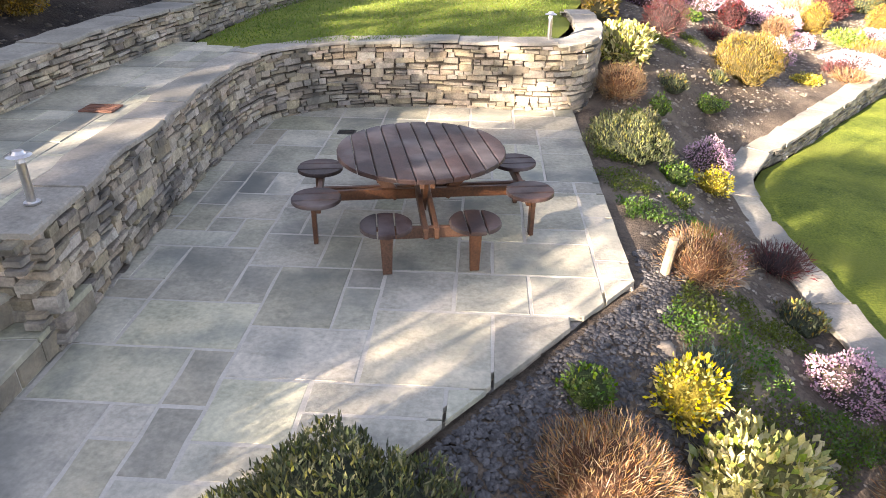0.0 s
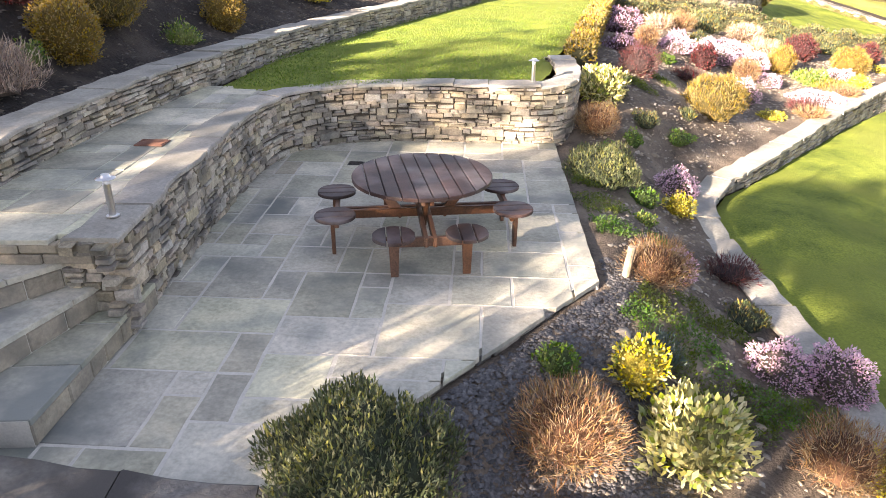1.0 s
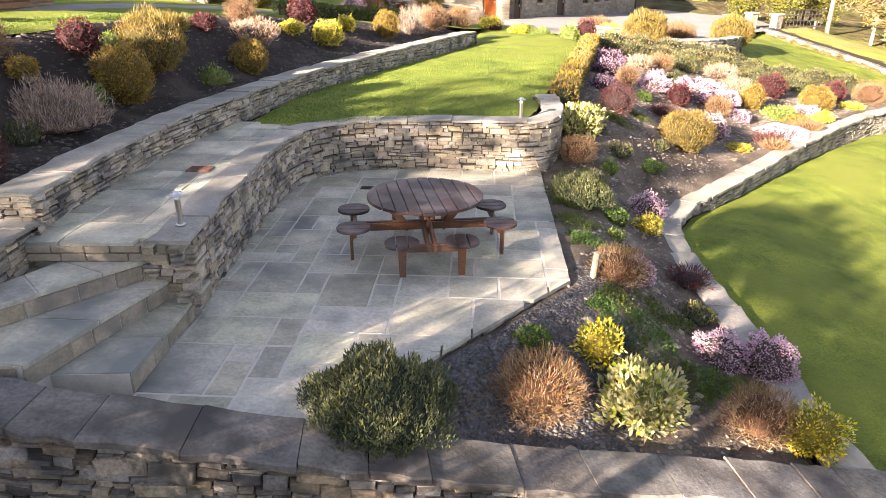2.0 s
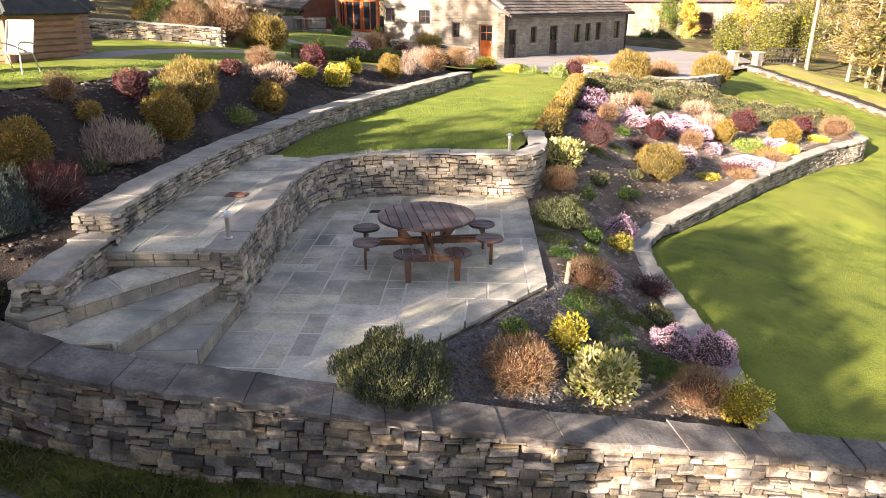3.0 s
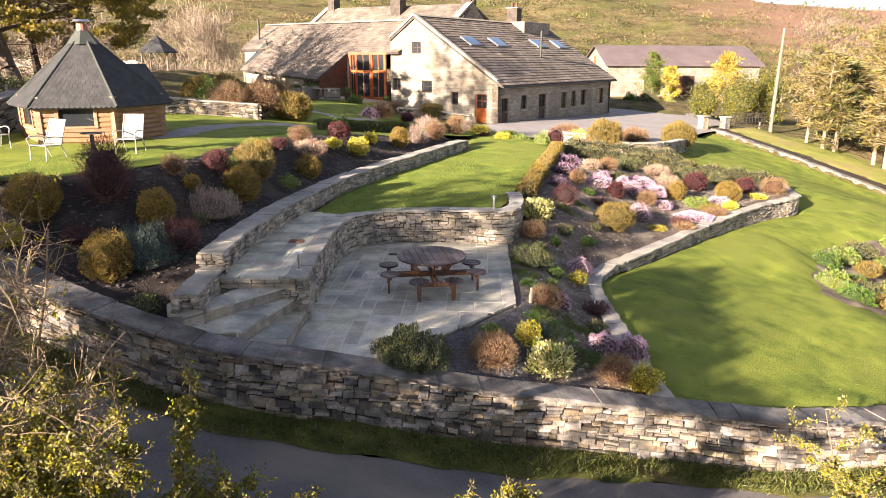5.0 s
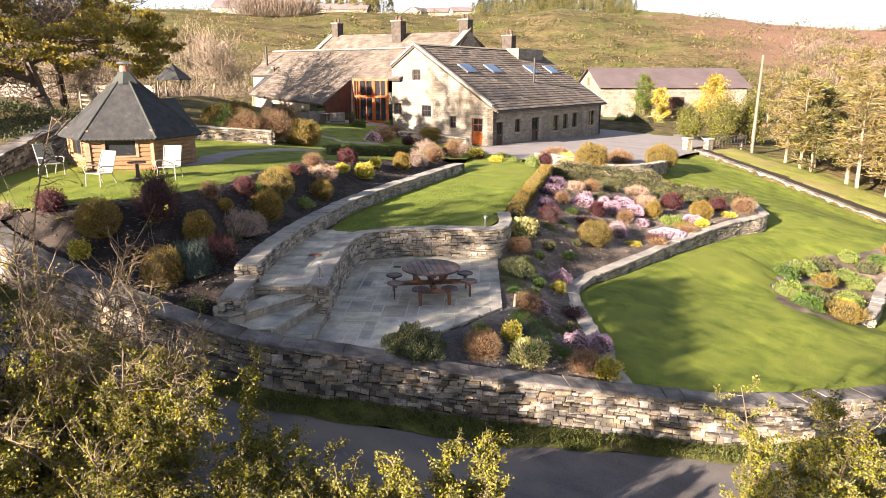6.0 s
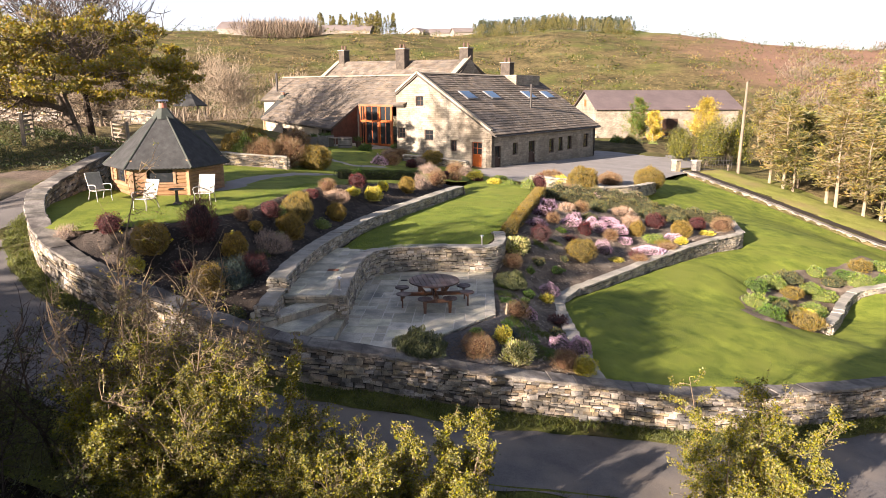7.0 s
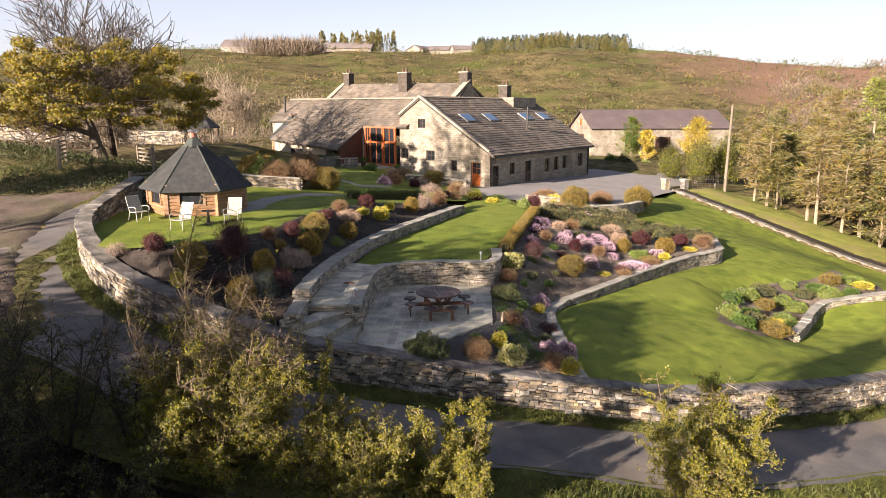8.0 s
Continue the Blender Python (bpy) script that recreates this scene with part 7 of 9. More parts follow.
# beyond the lawns
SHRUBS_BACK = [
    (-9.0, 31.2, 0.55, 0.6, "pink", "pale pink mound by the house path"), (-8.3, 31.75, 0.6, 0.8, "heather", "brown rounded bush by the house path"), (-7.3, 33.8, 0.38, 0.6, "wine", "small crimson shrub by the low wall"),
    (-6.8, 34.5, 0.42, 0.7, "heather_grey", "pale tufted grass by the low wall"), (-3.9, 31.1, 0.6, 0.75, "heather", "orange-brown domed shrub by the drive"), (-3.1, 30.5, 0.5, 0.6, "heather_grey", "straw-coloured tuft by the drive"),
    (-2.2, 28.8, 0.3, 0.4, "wine", "dark red small shrub at the lawn's end"), (-1.1, 27.7, 0.45, 0.4, "bright", "yellow-green mat at the lawn's end"), (-0.2, 27.5, 0.5, 0.4, "lime", "fresh green mat at the lawn's end"),
    (-7.2, 19.0, 0.35, 0.75, "green", "upright clipped green shrub at the hedge's end"), (-11.5, 37.2, 0.5, 0.55, "green", "low green shrub before the glazed porch"), (-17.2, 38.0, 0.7, 0.9, "olive", "olive bush beside the wing"),
    (-16.0, 34.8, 1.0, 1.5, "heather", "tall orange-brown bush beside the wing"), (-17.8, 31.5, 1.0, 1.6, "olive", "tall straw-olive bush by the low wall"), (-14.6, 23.0, 0.8, 1.5, "lime", "fresh green feathery bush by the low wall"),
    (0.9, 26.3, 0.45, 0.75, "lime", "fresh green shrub at the end of the lawn"), (1.55, 26.7, 0.4, 0.95, "wine", "dark leafless red shrub at the end of the lawn"),
    (2.9, 30.4, 0.55, 0.8, "bright", "yellow-green shrub by the low wall"), (4.2, 29.6, 0.9, 1.5, "olive", "large olive-green bush by the low wall"),
    (2.3, 31.5, 0.9, 0.9, "heather", "broad tawny shrub by the drive"), (8.9, 34.0, 0.9, 1.4, "olive", "round olive bush beside the drive"),
    (6.2, 33.0, 0.8, 0.9, "heather", "tawny rounded bush by the drive"), (3.2, 28.3, 0.6, 0.6, "heather", "rust-brown heather behind the bed"), (4.6, 27.4, 0.6, 0.45, "pink", "pale flowering mat behind the bed"),
    (-6.2, 36.2, 0.8, 0.95, "olive", "rounded clipped bush in front of the gable"), (-9.6, 37.6, 0.7, 0.6, "heather_blush", "pale pinkish shrub in front of the house"), (-8.8, 37.3, 0.7, 0.7, "heather", "brown shrub in front of the house"),
    (-3.4, 27.0, 0.36, 0.5, "heather", "orange-brown shrub at the lawn's end"), (-4.2, 28.0, 0.4, 0.5, "wine", "dark red shrub near the house"), (-2.4, 29.0, 0.5, 0.4, "bright", "yellow-green mat near the drive"),
    (-1.0, 30.8, 0.6, 0.4, "lime", "yellow-green mat near the drive"), (-5.6, 31.0, 0.7, 0.6, "heather_grey", "grey shrub by the house lawn"),
    (-13.5, 22.5, 0.9, 1.5, "heather", "tall tawny bush beside the path"), (-12.5, 23.6, 1.0, 1.7, "heather", "tall orange-brown bush by the low wall"), (-11.2, 24.4, 0.9, 1.3, "olive", "rounded olive bush beside the house lawn"),
    (-15.5, 24.0, 0.9, 1.6, "olive", "olive bush by the low wall"), (-16.5, 30.0, 0.8, 1.2, "green", "rounded green bush by the house"), (-18.5, 33.0, 0.9, 1.2, "olive", "rounded olive bush by the house"),
    (12.0, 68.0, 1.2, 1.6, "sage", "dark clipped bush by the barn"), (10.5, 69.5, 1.0, 1.3, "green", "dark green bush by the barn"), (14.5, 69.0, 0.8, 0.9, "lime", "low green bush by the barn"),
]
for x, y, rad, high, style, label in SHRUBS_BACK:
    zone = "lawn_cabin" if x < -2.2 and y < 42 else "drive" if y > 60 else "natural"
    shrub(x, y, at_level(zone, x, y), rad, high, style, label, 0.55)


def clipped_hedge(line, high, wide, tones, label, dense=700, seed=1, uneven=0.06):
    """A hedge along a line of (x, y, z): a body with leaves all over it."""
    r = np.random.RandomState(seed)
    pts = along(line, 0.25)
    ob = thing("hedge", None, label, "hedge")
    va, fa = [], []
    for i, p in enumerate(pts):
        s = side_of(pts, i)
        for a, h in ((-0.45, -0.1), (-0.42, 0.85), (-0.25, 0.95), (0.25, 0.95), (0.42, 0.85), (0.45, -0.1)):
            q = p + s * a * wide
            va.append((q.x, q.y, p.z + h * high * (1 + uneven * math.sin(i * 1.3 + a * 4))))
        if i:
            b = 6 * i
            fa += [(b + k - 6, b + k - 5, b + k + 1, b + k) for k in range(5)]
    fa += [(0, 1, 2, 3, 4, 5), tuple(6 * len(pts) - 6 + k for k in (5, 4, 3, 2, 1, 0))]
    # body in near black: its colour stands for shade between the hedge leaves
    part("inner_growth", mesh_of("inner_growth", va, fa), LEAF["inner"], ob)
    n = int(dense * len(pts) * 0.25 * (wide + 2 * high))
    i = r.randint(0, len(pts), n)
    base = np.array([tuple(p) for p in pts])[i]
    sides = np.array([tuple(side_of(pts, k)) for k in range(len(pts))])[i]
    ang = r.uniform(-0.15, math.pi + 0.15, n)
    off = np.sign(np.cos(ang)) * np.abs(np.cos(ang)) ** 0.5 * wide * 0.5
    up = np.abs(np.sin(ang)) ** 0.4 * high * (1 + uneven * np.sin(i * 1.3))
    p = base + sides * off[:, None] + np.stack([r.uniform(-0.15, 0.15, n), r.uniform(-0.15, 0.15, n), up], 1)
    axis = unit_rows(sides * np.cos(ang)[:, None] + np.array([0, 0, 1.0]) * (0.4 + np.sin(ang)[:, None]) + r.normal(size=(n, 3)) * 0.5)
    q = leaf_quads(p, axis, r.uniform(0.05, 0.10, n), r.uniform(0.025, 0.045, n), r)
    two = r.rand(n) < 0.35
    tagged(part("foliage", quads_mesh("foliage", q[~two]), LEAF[tones[0]], ob), kind="stuff")
    tagged(part("new_growth", quads_mesh("new_growth", q[two]), LEAF[tones[1]], ob), kind="stuff")
    return ob


clipped_hedge([(0.35, 13.5, 0.75), (0.75, 17.0, 0.85), (1.2, 20.5, 0.9), (1.6, 24.0, 0.95)], 0.38, 0.32, ("olive", "gold"), "low clipped yellow-green hedge along the upper lawn", 900, 2)
clipped_hedge([(-8.6, 20.6, 1.95), (-7.2, 22.4, 1.75), (-5.3, 24.8, 1.5)], 0.5, 0.5, ("moss", "sage"), "low clipped dark green box hedge", 700, 3)
clipped_hedge([(1.9, 24.6, 0.55), (4.0, 25.4, 0.2), (6.4, 26.0, -0.15), (9.2, 26.0, -0.5), (12.2, 26.4, -0.92)], 0.55, 0.8, ("sage", "olive"), "long row of grey-green heathers behind the flower bed", 500, 4, 0.25)
clipped_hedge([(2.4, 26.8, 0.6), (4.6, 27.6, 0.3), (7.8, 28.4, -0.1)], 0.5, 1.0, ("sage", "straw"), "row of pale olive heathers behind the flower bed", 450, 5, 0.3)

# low creeping plants in the beds
r = np.random.RandomState(31)
MATS = [(0.5, 8.2, 0.5), (0.6, 7.4, 0.4), (0.35, 9.0, 0.3), (0.9, 5.7, 0.35), (1.35, 5.5, 0.4), (1.5, 6.2, 0.4), (1.7, 4.9, 0.5), (2.0, 5.1, 0.45), (1.25, 4.7, 0.35), (1.9, 6.3, 0.3), (0.7, 5.4, 0.25), (1.05, 5.15, 0.3), (2.35, 5.1, 0.3), (1.3, 7.7, 0.3), (1.6, 13.6, 0.4), (2.2, 14.8, 0.35)]
for k, (x, y, rad) in enumerate(MATS):
    n = int(2800 * rad)
    a, d = r.uniform(0, math.tau, n), np.sqrt(r.rand(n)) * rad * (0.75 + 0.3 * np.sin(3 * r.rand(n) * 0))
    px, py = x + d * np.cos(a) * (1 + 0.3 * np.sin(3 * a + k)), y + d * np.sin(a) * (1 + 0.25 * np.sin(2 * a + k))
    pz = level("bed_right", px, py) + 0.035 * waves(px, py, 1.7, 8) + r.uniform(-0.01, 0.07, n)
    p = np.stack([px, py, pz], 1)
    q = leaf_quads(p, unit_rows(np.stack([r.normal(size=n), r.normal(size=n), np.full(n, 0.8)], 1)), r.uniform(0.02, 0.04, n), r.uniform(0.012, 0.022, n), r)
    mat_ob = thing("creeping_plant", pose(x, y, at_level("bed_right", x, y)), "low creeping green plant spreading over the soil", "plant", "creeping plants in the flower bed")
    tagged(part("foliage", quads_mesh("foliage", q - np.array([x, y, at_level("bed_right", x, y)])), LEAF[("moss", "green", "moss")[k % 3]], mat_ob), kind="stuff")
stump = thing("marker_post", pose(0.62, 6.12, at_level("bed_right", 0.62, 6.12) - 0.05, rx=2, ry=4), "short pale wooden post leaning in the flower bed", "post")
part("post", tubed((0, 0, 0), (0, 0, 0.40), 0.045, 0.04, 10), LEAF["pale_bark"], stump)

# rock bed on the lower lawn
ROCK_BED = [(9.25, 12.8), (9.86, 12.05), (11.15, 12.55), (13.0, 13.85), (14.7, 16.8), (15.5, 18.6), (17.3, 19.2), (19.6, 20.3), (20.4, 23.0), (18.6, 24.6), (16.2, 21.7), (13.4, 20.1), (11.6, 18.7), (9.7, 14.7)]
rock = draped("flower_bed", ROCK_BED, "lawn_right", SOIL, 0.06, 0.3, 0.06)
tagged(rock, "island bed of dark soil planted with dwarf conifers", "flower bed", kind="structure")
build_wall("wall_rock_bed", "short stone retaining wall at the end of the island bed", [(13.0, 13.8, -2.45), (14.0, 15.4, -2.5), (14.95, 17.2, -2.5), (16.2, 18.8, -2.4), (18.2, 19.6, -2.25), (20.0, 20.4, -2.2)], 0.35, const(0.75), const(0.3), (WALL_STONE, WALL_REST), lambda x, y, z: False, COPING, 91, step=0.4)
r = np.random.RandomState(5)
for k, (x, y) in enumerate([(10.2, 14.3), (11.0, 16.9), (12.1, 18.2), (13.0, 19.2), (11.7, 16.2), (12.8, 17.7), (14.0, 19.0), (12.4, 15.5), (13.5, 17.0), (13.0, 15.4), (14.6, 18.7), (15.3, 19.8), (16.1, 20.5), (17.2, 21.5), (18.5, 22.4), (18.9, 21.6), (16.6, 20.0), (17.7, 20.2), (14.7, 20.3), (11.3, 14.6), (10.4, 13.1), (11.9, 13.6)]):
    st = ("lime", "green", "lime", "sage", "green", "olive", "lime", "bright")[k % 8]
    shrub(x, y, at_level("lawn_right", x, y) + 0.05, r.uniform(0.45, 0.75), r.uniform(0.3, 0.55), st, {"lime": "low pale green dwarf conifer in the island bed", "green": "low fresh green shrub in the island bed", "bright": "low yellow dwarf conifer in the island bed", "olive": "low olive shrub in the island bed", "sage": "low grey-green shrub in the island bed"}[st], 0.45, "dwarf conifers in the island bed")

# ---- trees ----
def limb_quads(a, b, r0, r1, sides=5):
    """The skin of tapered limbs, from arrays of ends and radii."""
    d = unit_rows(b - a)
    ref = np.where(np.abs(d[:, 2:3]) > 0.9, np.array([[1.0, 0, 0]]), np.array([[0, 0, 1.0]]))
    u = unit_rows(np.cross(d, ref))
    v = np.cross(d, u)
    out = []
    for k in range(sides):
        c0, s0, c1, s1 = math.cos(math.tau * k / sides), math.sin(math.tau * k / sides), math.cos(math.tau * (k + 1) / sides), math.sin(math.tau * (k + 1) / sides)
        e0, e1 = u * c0 + v * s0, u * c1 + v * s1
        out.append(np.stack([a + e0 * r0[:, None], a + e1 * r0[:, None], b + e1 * r1[:, None], b + e0 * r1[:, None]], 1))
    return np.concatenate(out)


def grow(high, seed, kids=(2, 2, 2), spread=1.0, rise=0.5, first=0.3, stems=1, thick=0.1, wander=0.25, shrink=(0.55, 0.8)):
    """Limbs from the ground upwards: (from, to, radius, radius, level) of each piece."""
    rnd = random.Random(seed)
    segs = []

    def jog(s):
        return Vector((rnd.gauss(0, s), rnd.gauss(0, s), rnd.gauss(0, s)))

    def branch(p, d, length, rad, lev):
        n = 4 if lev == 0 else 3
        for k in range(n):
            d = (d + jog(wander * (0.4 if lev == 0 else 0.8)) + Vector((0, 0, 0.05 * lev))).normalized()
            q = p + d * (length / n)
            segs.append((tuple(p), tuple(q), rad * (1 - 0.17 * k), rad * (1 - 0.17 * (k + 1)), lev))
            if lev < len(kids) and (k > 0 or lev > 0 or stems > 1):
                for _ in range(kids[lev] if k < n - 1 else kids[lev] + 1):
                    side = d.cross(jog(1.0)).normalized()
                    nd = (d * rise + side * (1 - rise) * spread + Vector((0, 0, 0.1))).normalized()
                    branch(q, nd, length * rnd.uniform(*shrink), rad * (1 - 0.17 * (k + 1)) * rnd.uniform(0.42, 0.62), lev + 1)
            p = q
    for s in range(stems):
        tilt = jog(0.35) if stems > 1 else jog(0.04)
        branch(Vector((tilt.x * 0.3, tilt.y * 0.3, 0)), Vector((tilt.x, tilt.y, 1)).normalized(), high * first * rnd.uniform(0.8, 1.1), thick, 0)
    return segs


def broad_tree(name, m, high, label, seed, tones=("green", "moss"), leaves=4000, leaf=(0.10, 0.06), clump=0.15, kids=(2, 2, 2), spread=1.0, rise=0.5, first=0.3, bark="bark", category="tree", group="", wander=0.25, thick=0.1, stems=1, reach=None, fine=0.006, bare=0.0, lobes=(), flat=1.0):
    """A tree of tapered limbs with single leaves scattered along its outer twigs."""
    r = np.random.RandomState(seed)
    segs = grow(high, seed, kids, spread, rise, first, stems, thick, wander)
    a, b = np.array([s[0] for s in segs]), np.array([s[1] for s in segs])
    r0, r1, lev = np.array([s[2] for s in segs]), np.array([s[3] for s in segs]), np.array([s[4] for s in segs])
    k = high / max(b[:, 2].max(), 0.1)
    broad = k
    if reach:
        broad = reach / np.percentile(np.hypot(b[:, 0], b[:, 1]), 98)
    sc = np.array([broad, broad, k])
    a, b = a * sc, b * sc
    a[:, 2], b[:, 2] = np.maximum(a[:, 2], 0), np.maximum(b[:, 2], 0.02)
    r0, r1 = np.maximum(r0, fine), np.maximum(r1, fine * 0.6)
    ob = thing(name, m, label, category, group)
    skins = [limb_quads(a[lev == v], b[lev == v], r0[lev == v], r1[lev == v], s) for v, s in ((0, 7), (1, 5), (2, 3), (3, 3), (4, 3)) if (lev == v).any()]
    part("trunk", quads_mesh("trunk", np.concatenate(skins)), LEAF[bark], ob)
    if leaves:
        outer = np.where(lev >= max(1, lev.max() - 1))[0]
        i = outer[r.randint(0, len(outer), leaves)]
        f = r.rand(leaves)[:, None]
        p = a[i] * (1 - f) + b[i] * f + r.normal(size=(leaves, 3)) * clump
        p = p[p[:, 2] > bare * high + 0.03]
        if lobes:
            p = np.concatenate([np.array([x, y, z]) + unit_rows(r.normal(size=(int(800 * s * s), 3))) * s * r.rand(int(800 * s * s), 1) ** 0.4 * np.array([1.15, 1.15, flat]) for x, y, z, s in lobes])
        leaves = len(p)
        axis = unit_rows(r.normal(size=(leaves, 3)) + np.array([0, 0, 0.3]))
        q = leaf_quads(p, axis, leaf[0] * r.uniform(0.6, 1.4, leaves), leaf[1] * r.uniform(0.6, 1.4, leaves), r, 0.0, 1.7 * unit_rows(p - np.array([0, 0, high * 0.5])) + np.array([0, 0, 0.5]))
        two = r.rand(leaves) < 0.4
        crown = tagged(part("crown", quads_mesh("crown", q[~two]), LEAF[tones[0]], ob), kind="stuff")
        tagged(part("young_leafage", quads_mesh("young_leafage", q[two]), LEAF[tones[1]], crown), kind="stuff")
    return ob


LEAF["haw"] = leafy("hawthorn_leaf", (0.13, 0.13, 0.013), (0.29, 0.265, 0.03), 0.35, thin=0.35)
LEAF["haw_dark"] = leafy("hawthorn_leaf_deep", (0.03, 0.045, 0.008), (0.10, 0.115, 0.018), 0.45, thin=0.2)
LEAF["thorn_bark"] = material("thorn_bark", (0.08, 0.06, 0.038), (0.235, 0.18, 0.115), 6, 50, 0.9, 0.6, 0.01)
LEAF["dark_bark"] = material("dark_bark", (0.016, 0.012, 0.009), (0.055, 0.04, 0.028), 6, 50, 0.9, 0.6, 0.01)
# near-black leaf colour that stands for deep shade on the lane bank
LEAF["bramble"] = leafy("bank_shade_leaf", (0.005, 0.007, 0.003), (0.022, 0.025, 0.008), 0.5, thin=0.1)
LEAF["oak"] = leafy("oak_leaf", (0.12, 0.115, 0.016), (0.30, 0.265, 0.04), thin=0.45)
LEAF["oak_brown"] = leafy("oak_bud", (0.18, 0.14, 0.025), (0.36, 0.27, 0.055), thin=0.45)
LEAF["needle"] = leafy("needle_green", (0.115, 0.11, 0.03), (0.28, 0.25, 0.085), thin=0.4)
LEAF["needle_brown"] = leafy("needle_tawny", (0.16, 0.12, 0.045), (0.32, 0.245, 0.10), thin=0.4)
LEAF["conifer"] = leafy("dark_conifer", (0.025, 0.04, 0.012), (0.09, 0.10, 0.03))
# stem colour lowered to carry the shade under the hawthorns
LEAF["dead_stem"] = leafy("dead_stem", (0.014, 0.010, 0.007), (0.075, 0.05, 0.034), 0.5, thin=0.0)
LEAF["twig"] = leafy("bare_twig", (0.085, 0.066, 0.046), (0.20, 0.155, 0.11), thin=0.0)

def swept(base, way, length, steps, r, wander, bend):
    """Curved shoots by arrays: from base along way, bending by bend at each step. Returns the ends of all pieces, (steps, n, 3)."""
    p, d = [base], way
    for k in range(steps):
        d = unit_rows(d + r.normal(size=d.shape) * wander + bend)
        p.append(p[-1] + d * (length / steps)[:, None])
    return np.stack(p)


def hawthorn(m, high, reach, leaves, label, seed, tones, bark, bare_top=1.0, lean=0.25, stems=8):
    """A thorn bush: arching stems, long shoots swept to one side, short spurs, and tufts of small leaves along the shoots."""
    r = np.random.RandomState(seed)
    ob = thing("hawthorn", m, label, "hawthorn", "hawthorns along the lane")
    ang = r.uniform(0, math.tau, stems)
    out = np.stack([np.cos(ang), np.sin(ang), np.zeros(stems)], 1)
    stem = swept(out * 0.25 * r.rand(stems, 1), unit_rows(out * r.uniform(0.15, 1.0, (stems, 1)) * reach / high * 3.0 + np.array([lean * 0.4, 0, 1.0])), high * r.uniform(0.55, 0.95, stems), 8, r, 0.10, np.array([0.02, 0, 0.02]))
    # long shoots
    n = stems * (64 if bare_top < 0.8 else 44)
    i, f = r.randint(0, stems, n), r.uniform(1.6, 7.99, n)
    k = f.astype(int)
    start = stem[k, i] + (stem[k + 1, i] - stem[k, i]) * (f - k)[:, None]
    side = unit_rows(np.stack([r.normal(size=n) + lean, r.normal(size=n), r.normal(size=n) * 0.45 + 0.35], 1))
    long_ = reach * r.uniform(0.3, 0.8, n) * (1.15 - 0.07 * f)
    shoot = swept(start, side, long_, 4, r, 0.22, np.array([0.03 + 0.05 * lean, 0, -0.05]))
    shoot[:, :, 2] = np.maximum(shoot[:, :, 2], 0.05)
    grown = np.array([reach / np.percentile(np.hypot(shoot[-1, :, 0], shoot[-1, :, 1]), 85)] * 2 + [high / np.percentile(shoot[-1, :, 2], 98)])
    stem, shoot, long_ = stem * grown, shoot * grown, long_ * float(grown.mean())
    pieces = [(stem[k], stem[k + 1], np.full(stems, 0.032 - 0.0032 * k), np.full(stems, 0.032 - 0.0032 * (k + 1))) for k in range(8)]
    pieces += [(shoot[j], shoot[j + 1], np.full(n, 0.009 - 0.0016 * j), np.full(n, 0.009 - 0.0016 * (j + 1))) for j in range(4)]
    # spurs
    e = n * 5
    i2, f2 = r.randint(0, n, e), r.uniform(0.6, 3.99, e)
    k2 = f2.astype(int)
    start2 = shoot[k2, i2] + (shoot[k2 + 1, i2] - shoot[k2, i2]) * (f2 - k2)[:, None]
    spur = swept(start2, unit_rows(r.normal(size=(e, 3)) + np.array([lean, 0, 0.35])), long_[i2] * r.uniform(0.15, 0.45, e), 2, r, 0.2, np.zeros(3))
    wood = [limb_quads(*[np.concatenate([q[j] for q in pieces[:8]]) for j in range(4)], 6), limb_quads(*[np.concatenate([q[j] for q in pieces[8:]]) for j in range(4)], 3)]
    wood += [leaf_quads(spur[j], unit_rows(spur[j + 1] - spur[j]), np.linalg.norm(spur[j + 1] - spur[j], axis=1) * 1.05, 0.006, r) for j in range(2)]
    part("branchwork", quads_mesh("branchwork", np.concatenate(wood)), LEAF[bark], ob)
    # tufts of leaves along shoots and spurs
    tufts = leaves * (28 if tones[0] == "haw" else 16) // 50
    pick, g = r.randint(0, e, tufts), r.rand(tufts, 1) * 2
    j = np.minimum(g[:, 0].astype(int), 1)
    at = spur[j, pick] + (spur[j + 1, pick] - spur[j, pick]) * (g - j[:, None])
    on = r.rand(tufts) < 0.35
    h = r.randint(0, n, tufts)
    w = r.randint(1, 4, tufts)
    at[on] = (shoot[w, h] + (shoot[w + 1, h] - shoot[w, h]) * r.rand(tufts, 1))[on]
    thick_ = 0.5 + 0.5 * np.sin(at[:, 0] * 4.1 + seed) * np.sin(at[:, 1] * 3.7 + 2 * seed) + 0.4 * np.sin(at[:, 2] * 4.4 + seed)
    keep = (r.rand(tufts) < 0.35 + thick_) & (r.rand(tufts) < np.where(at[:, 2] > bare_top * high, 0.12, 1.0))
    at = np.repeat(at[keep], 5, 0)
    p = at + r.normal(size=at.shape) * 0.03
    q = leaf_quads(p, unit_rows(r.normal(size=p.shape) + np.array([0, 0, 0.4])), 0.047 * r.uniform(0.6, 1.4, len(p)), 0.031 * r.uniform(0.6, 1.3, len(p)), r, 0.1, np.array([-0.7, -0.9, 0.8]))
    two = r.rand(len(p)) < 0.2
    crown = tagged(part("crown", quads_mesh("crown", q[~two]), LEAF[tones[0]], ob), kind="stuff")
    tagged(part("young_leafage", quads_mesh("young_leafage", q[two]), LEAF[tones[1]], crown), kind="stuff")
    return ob


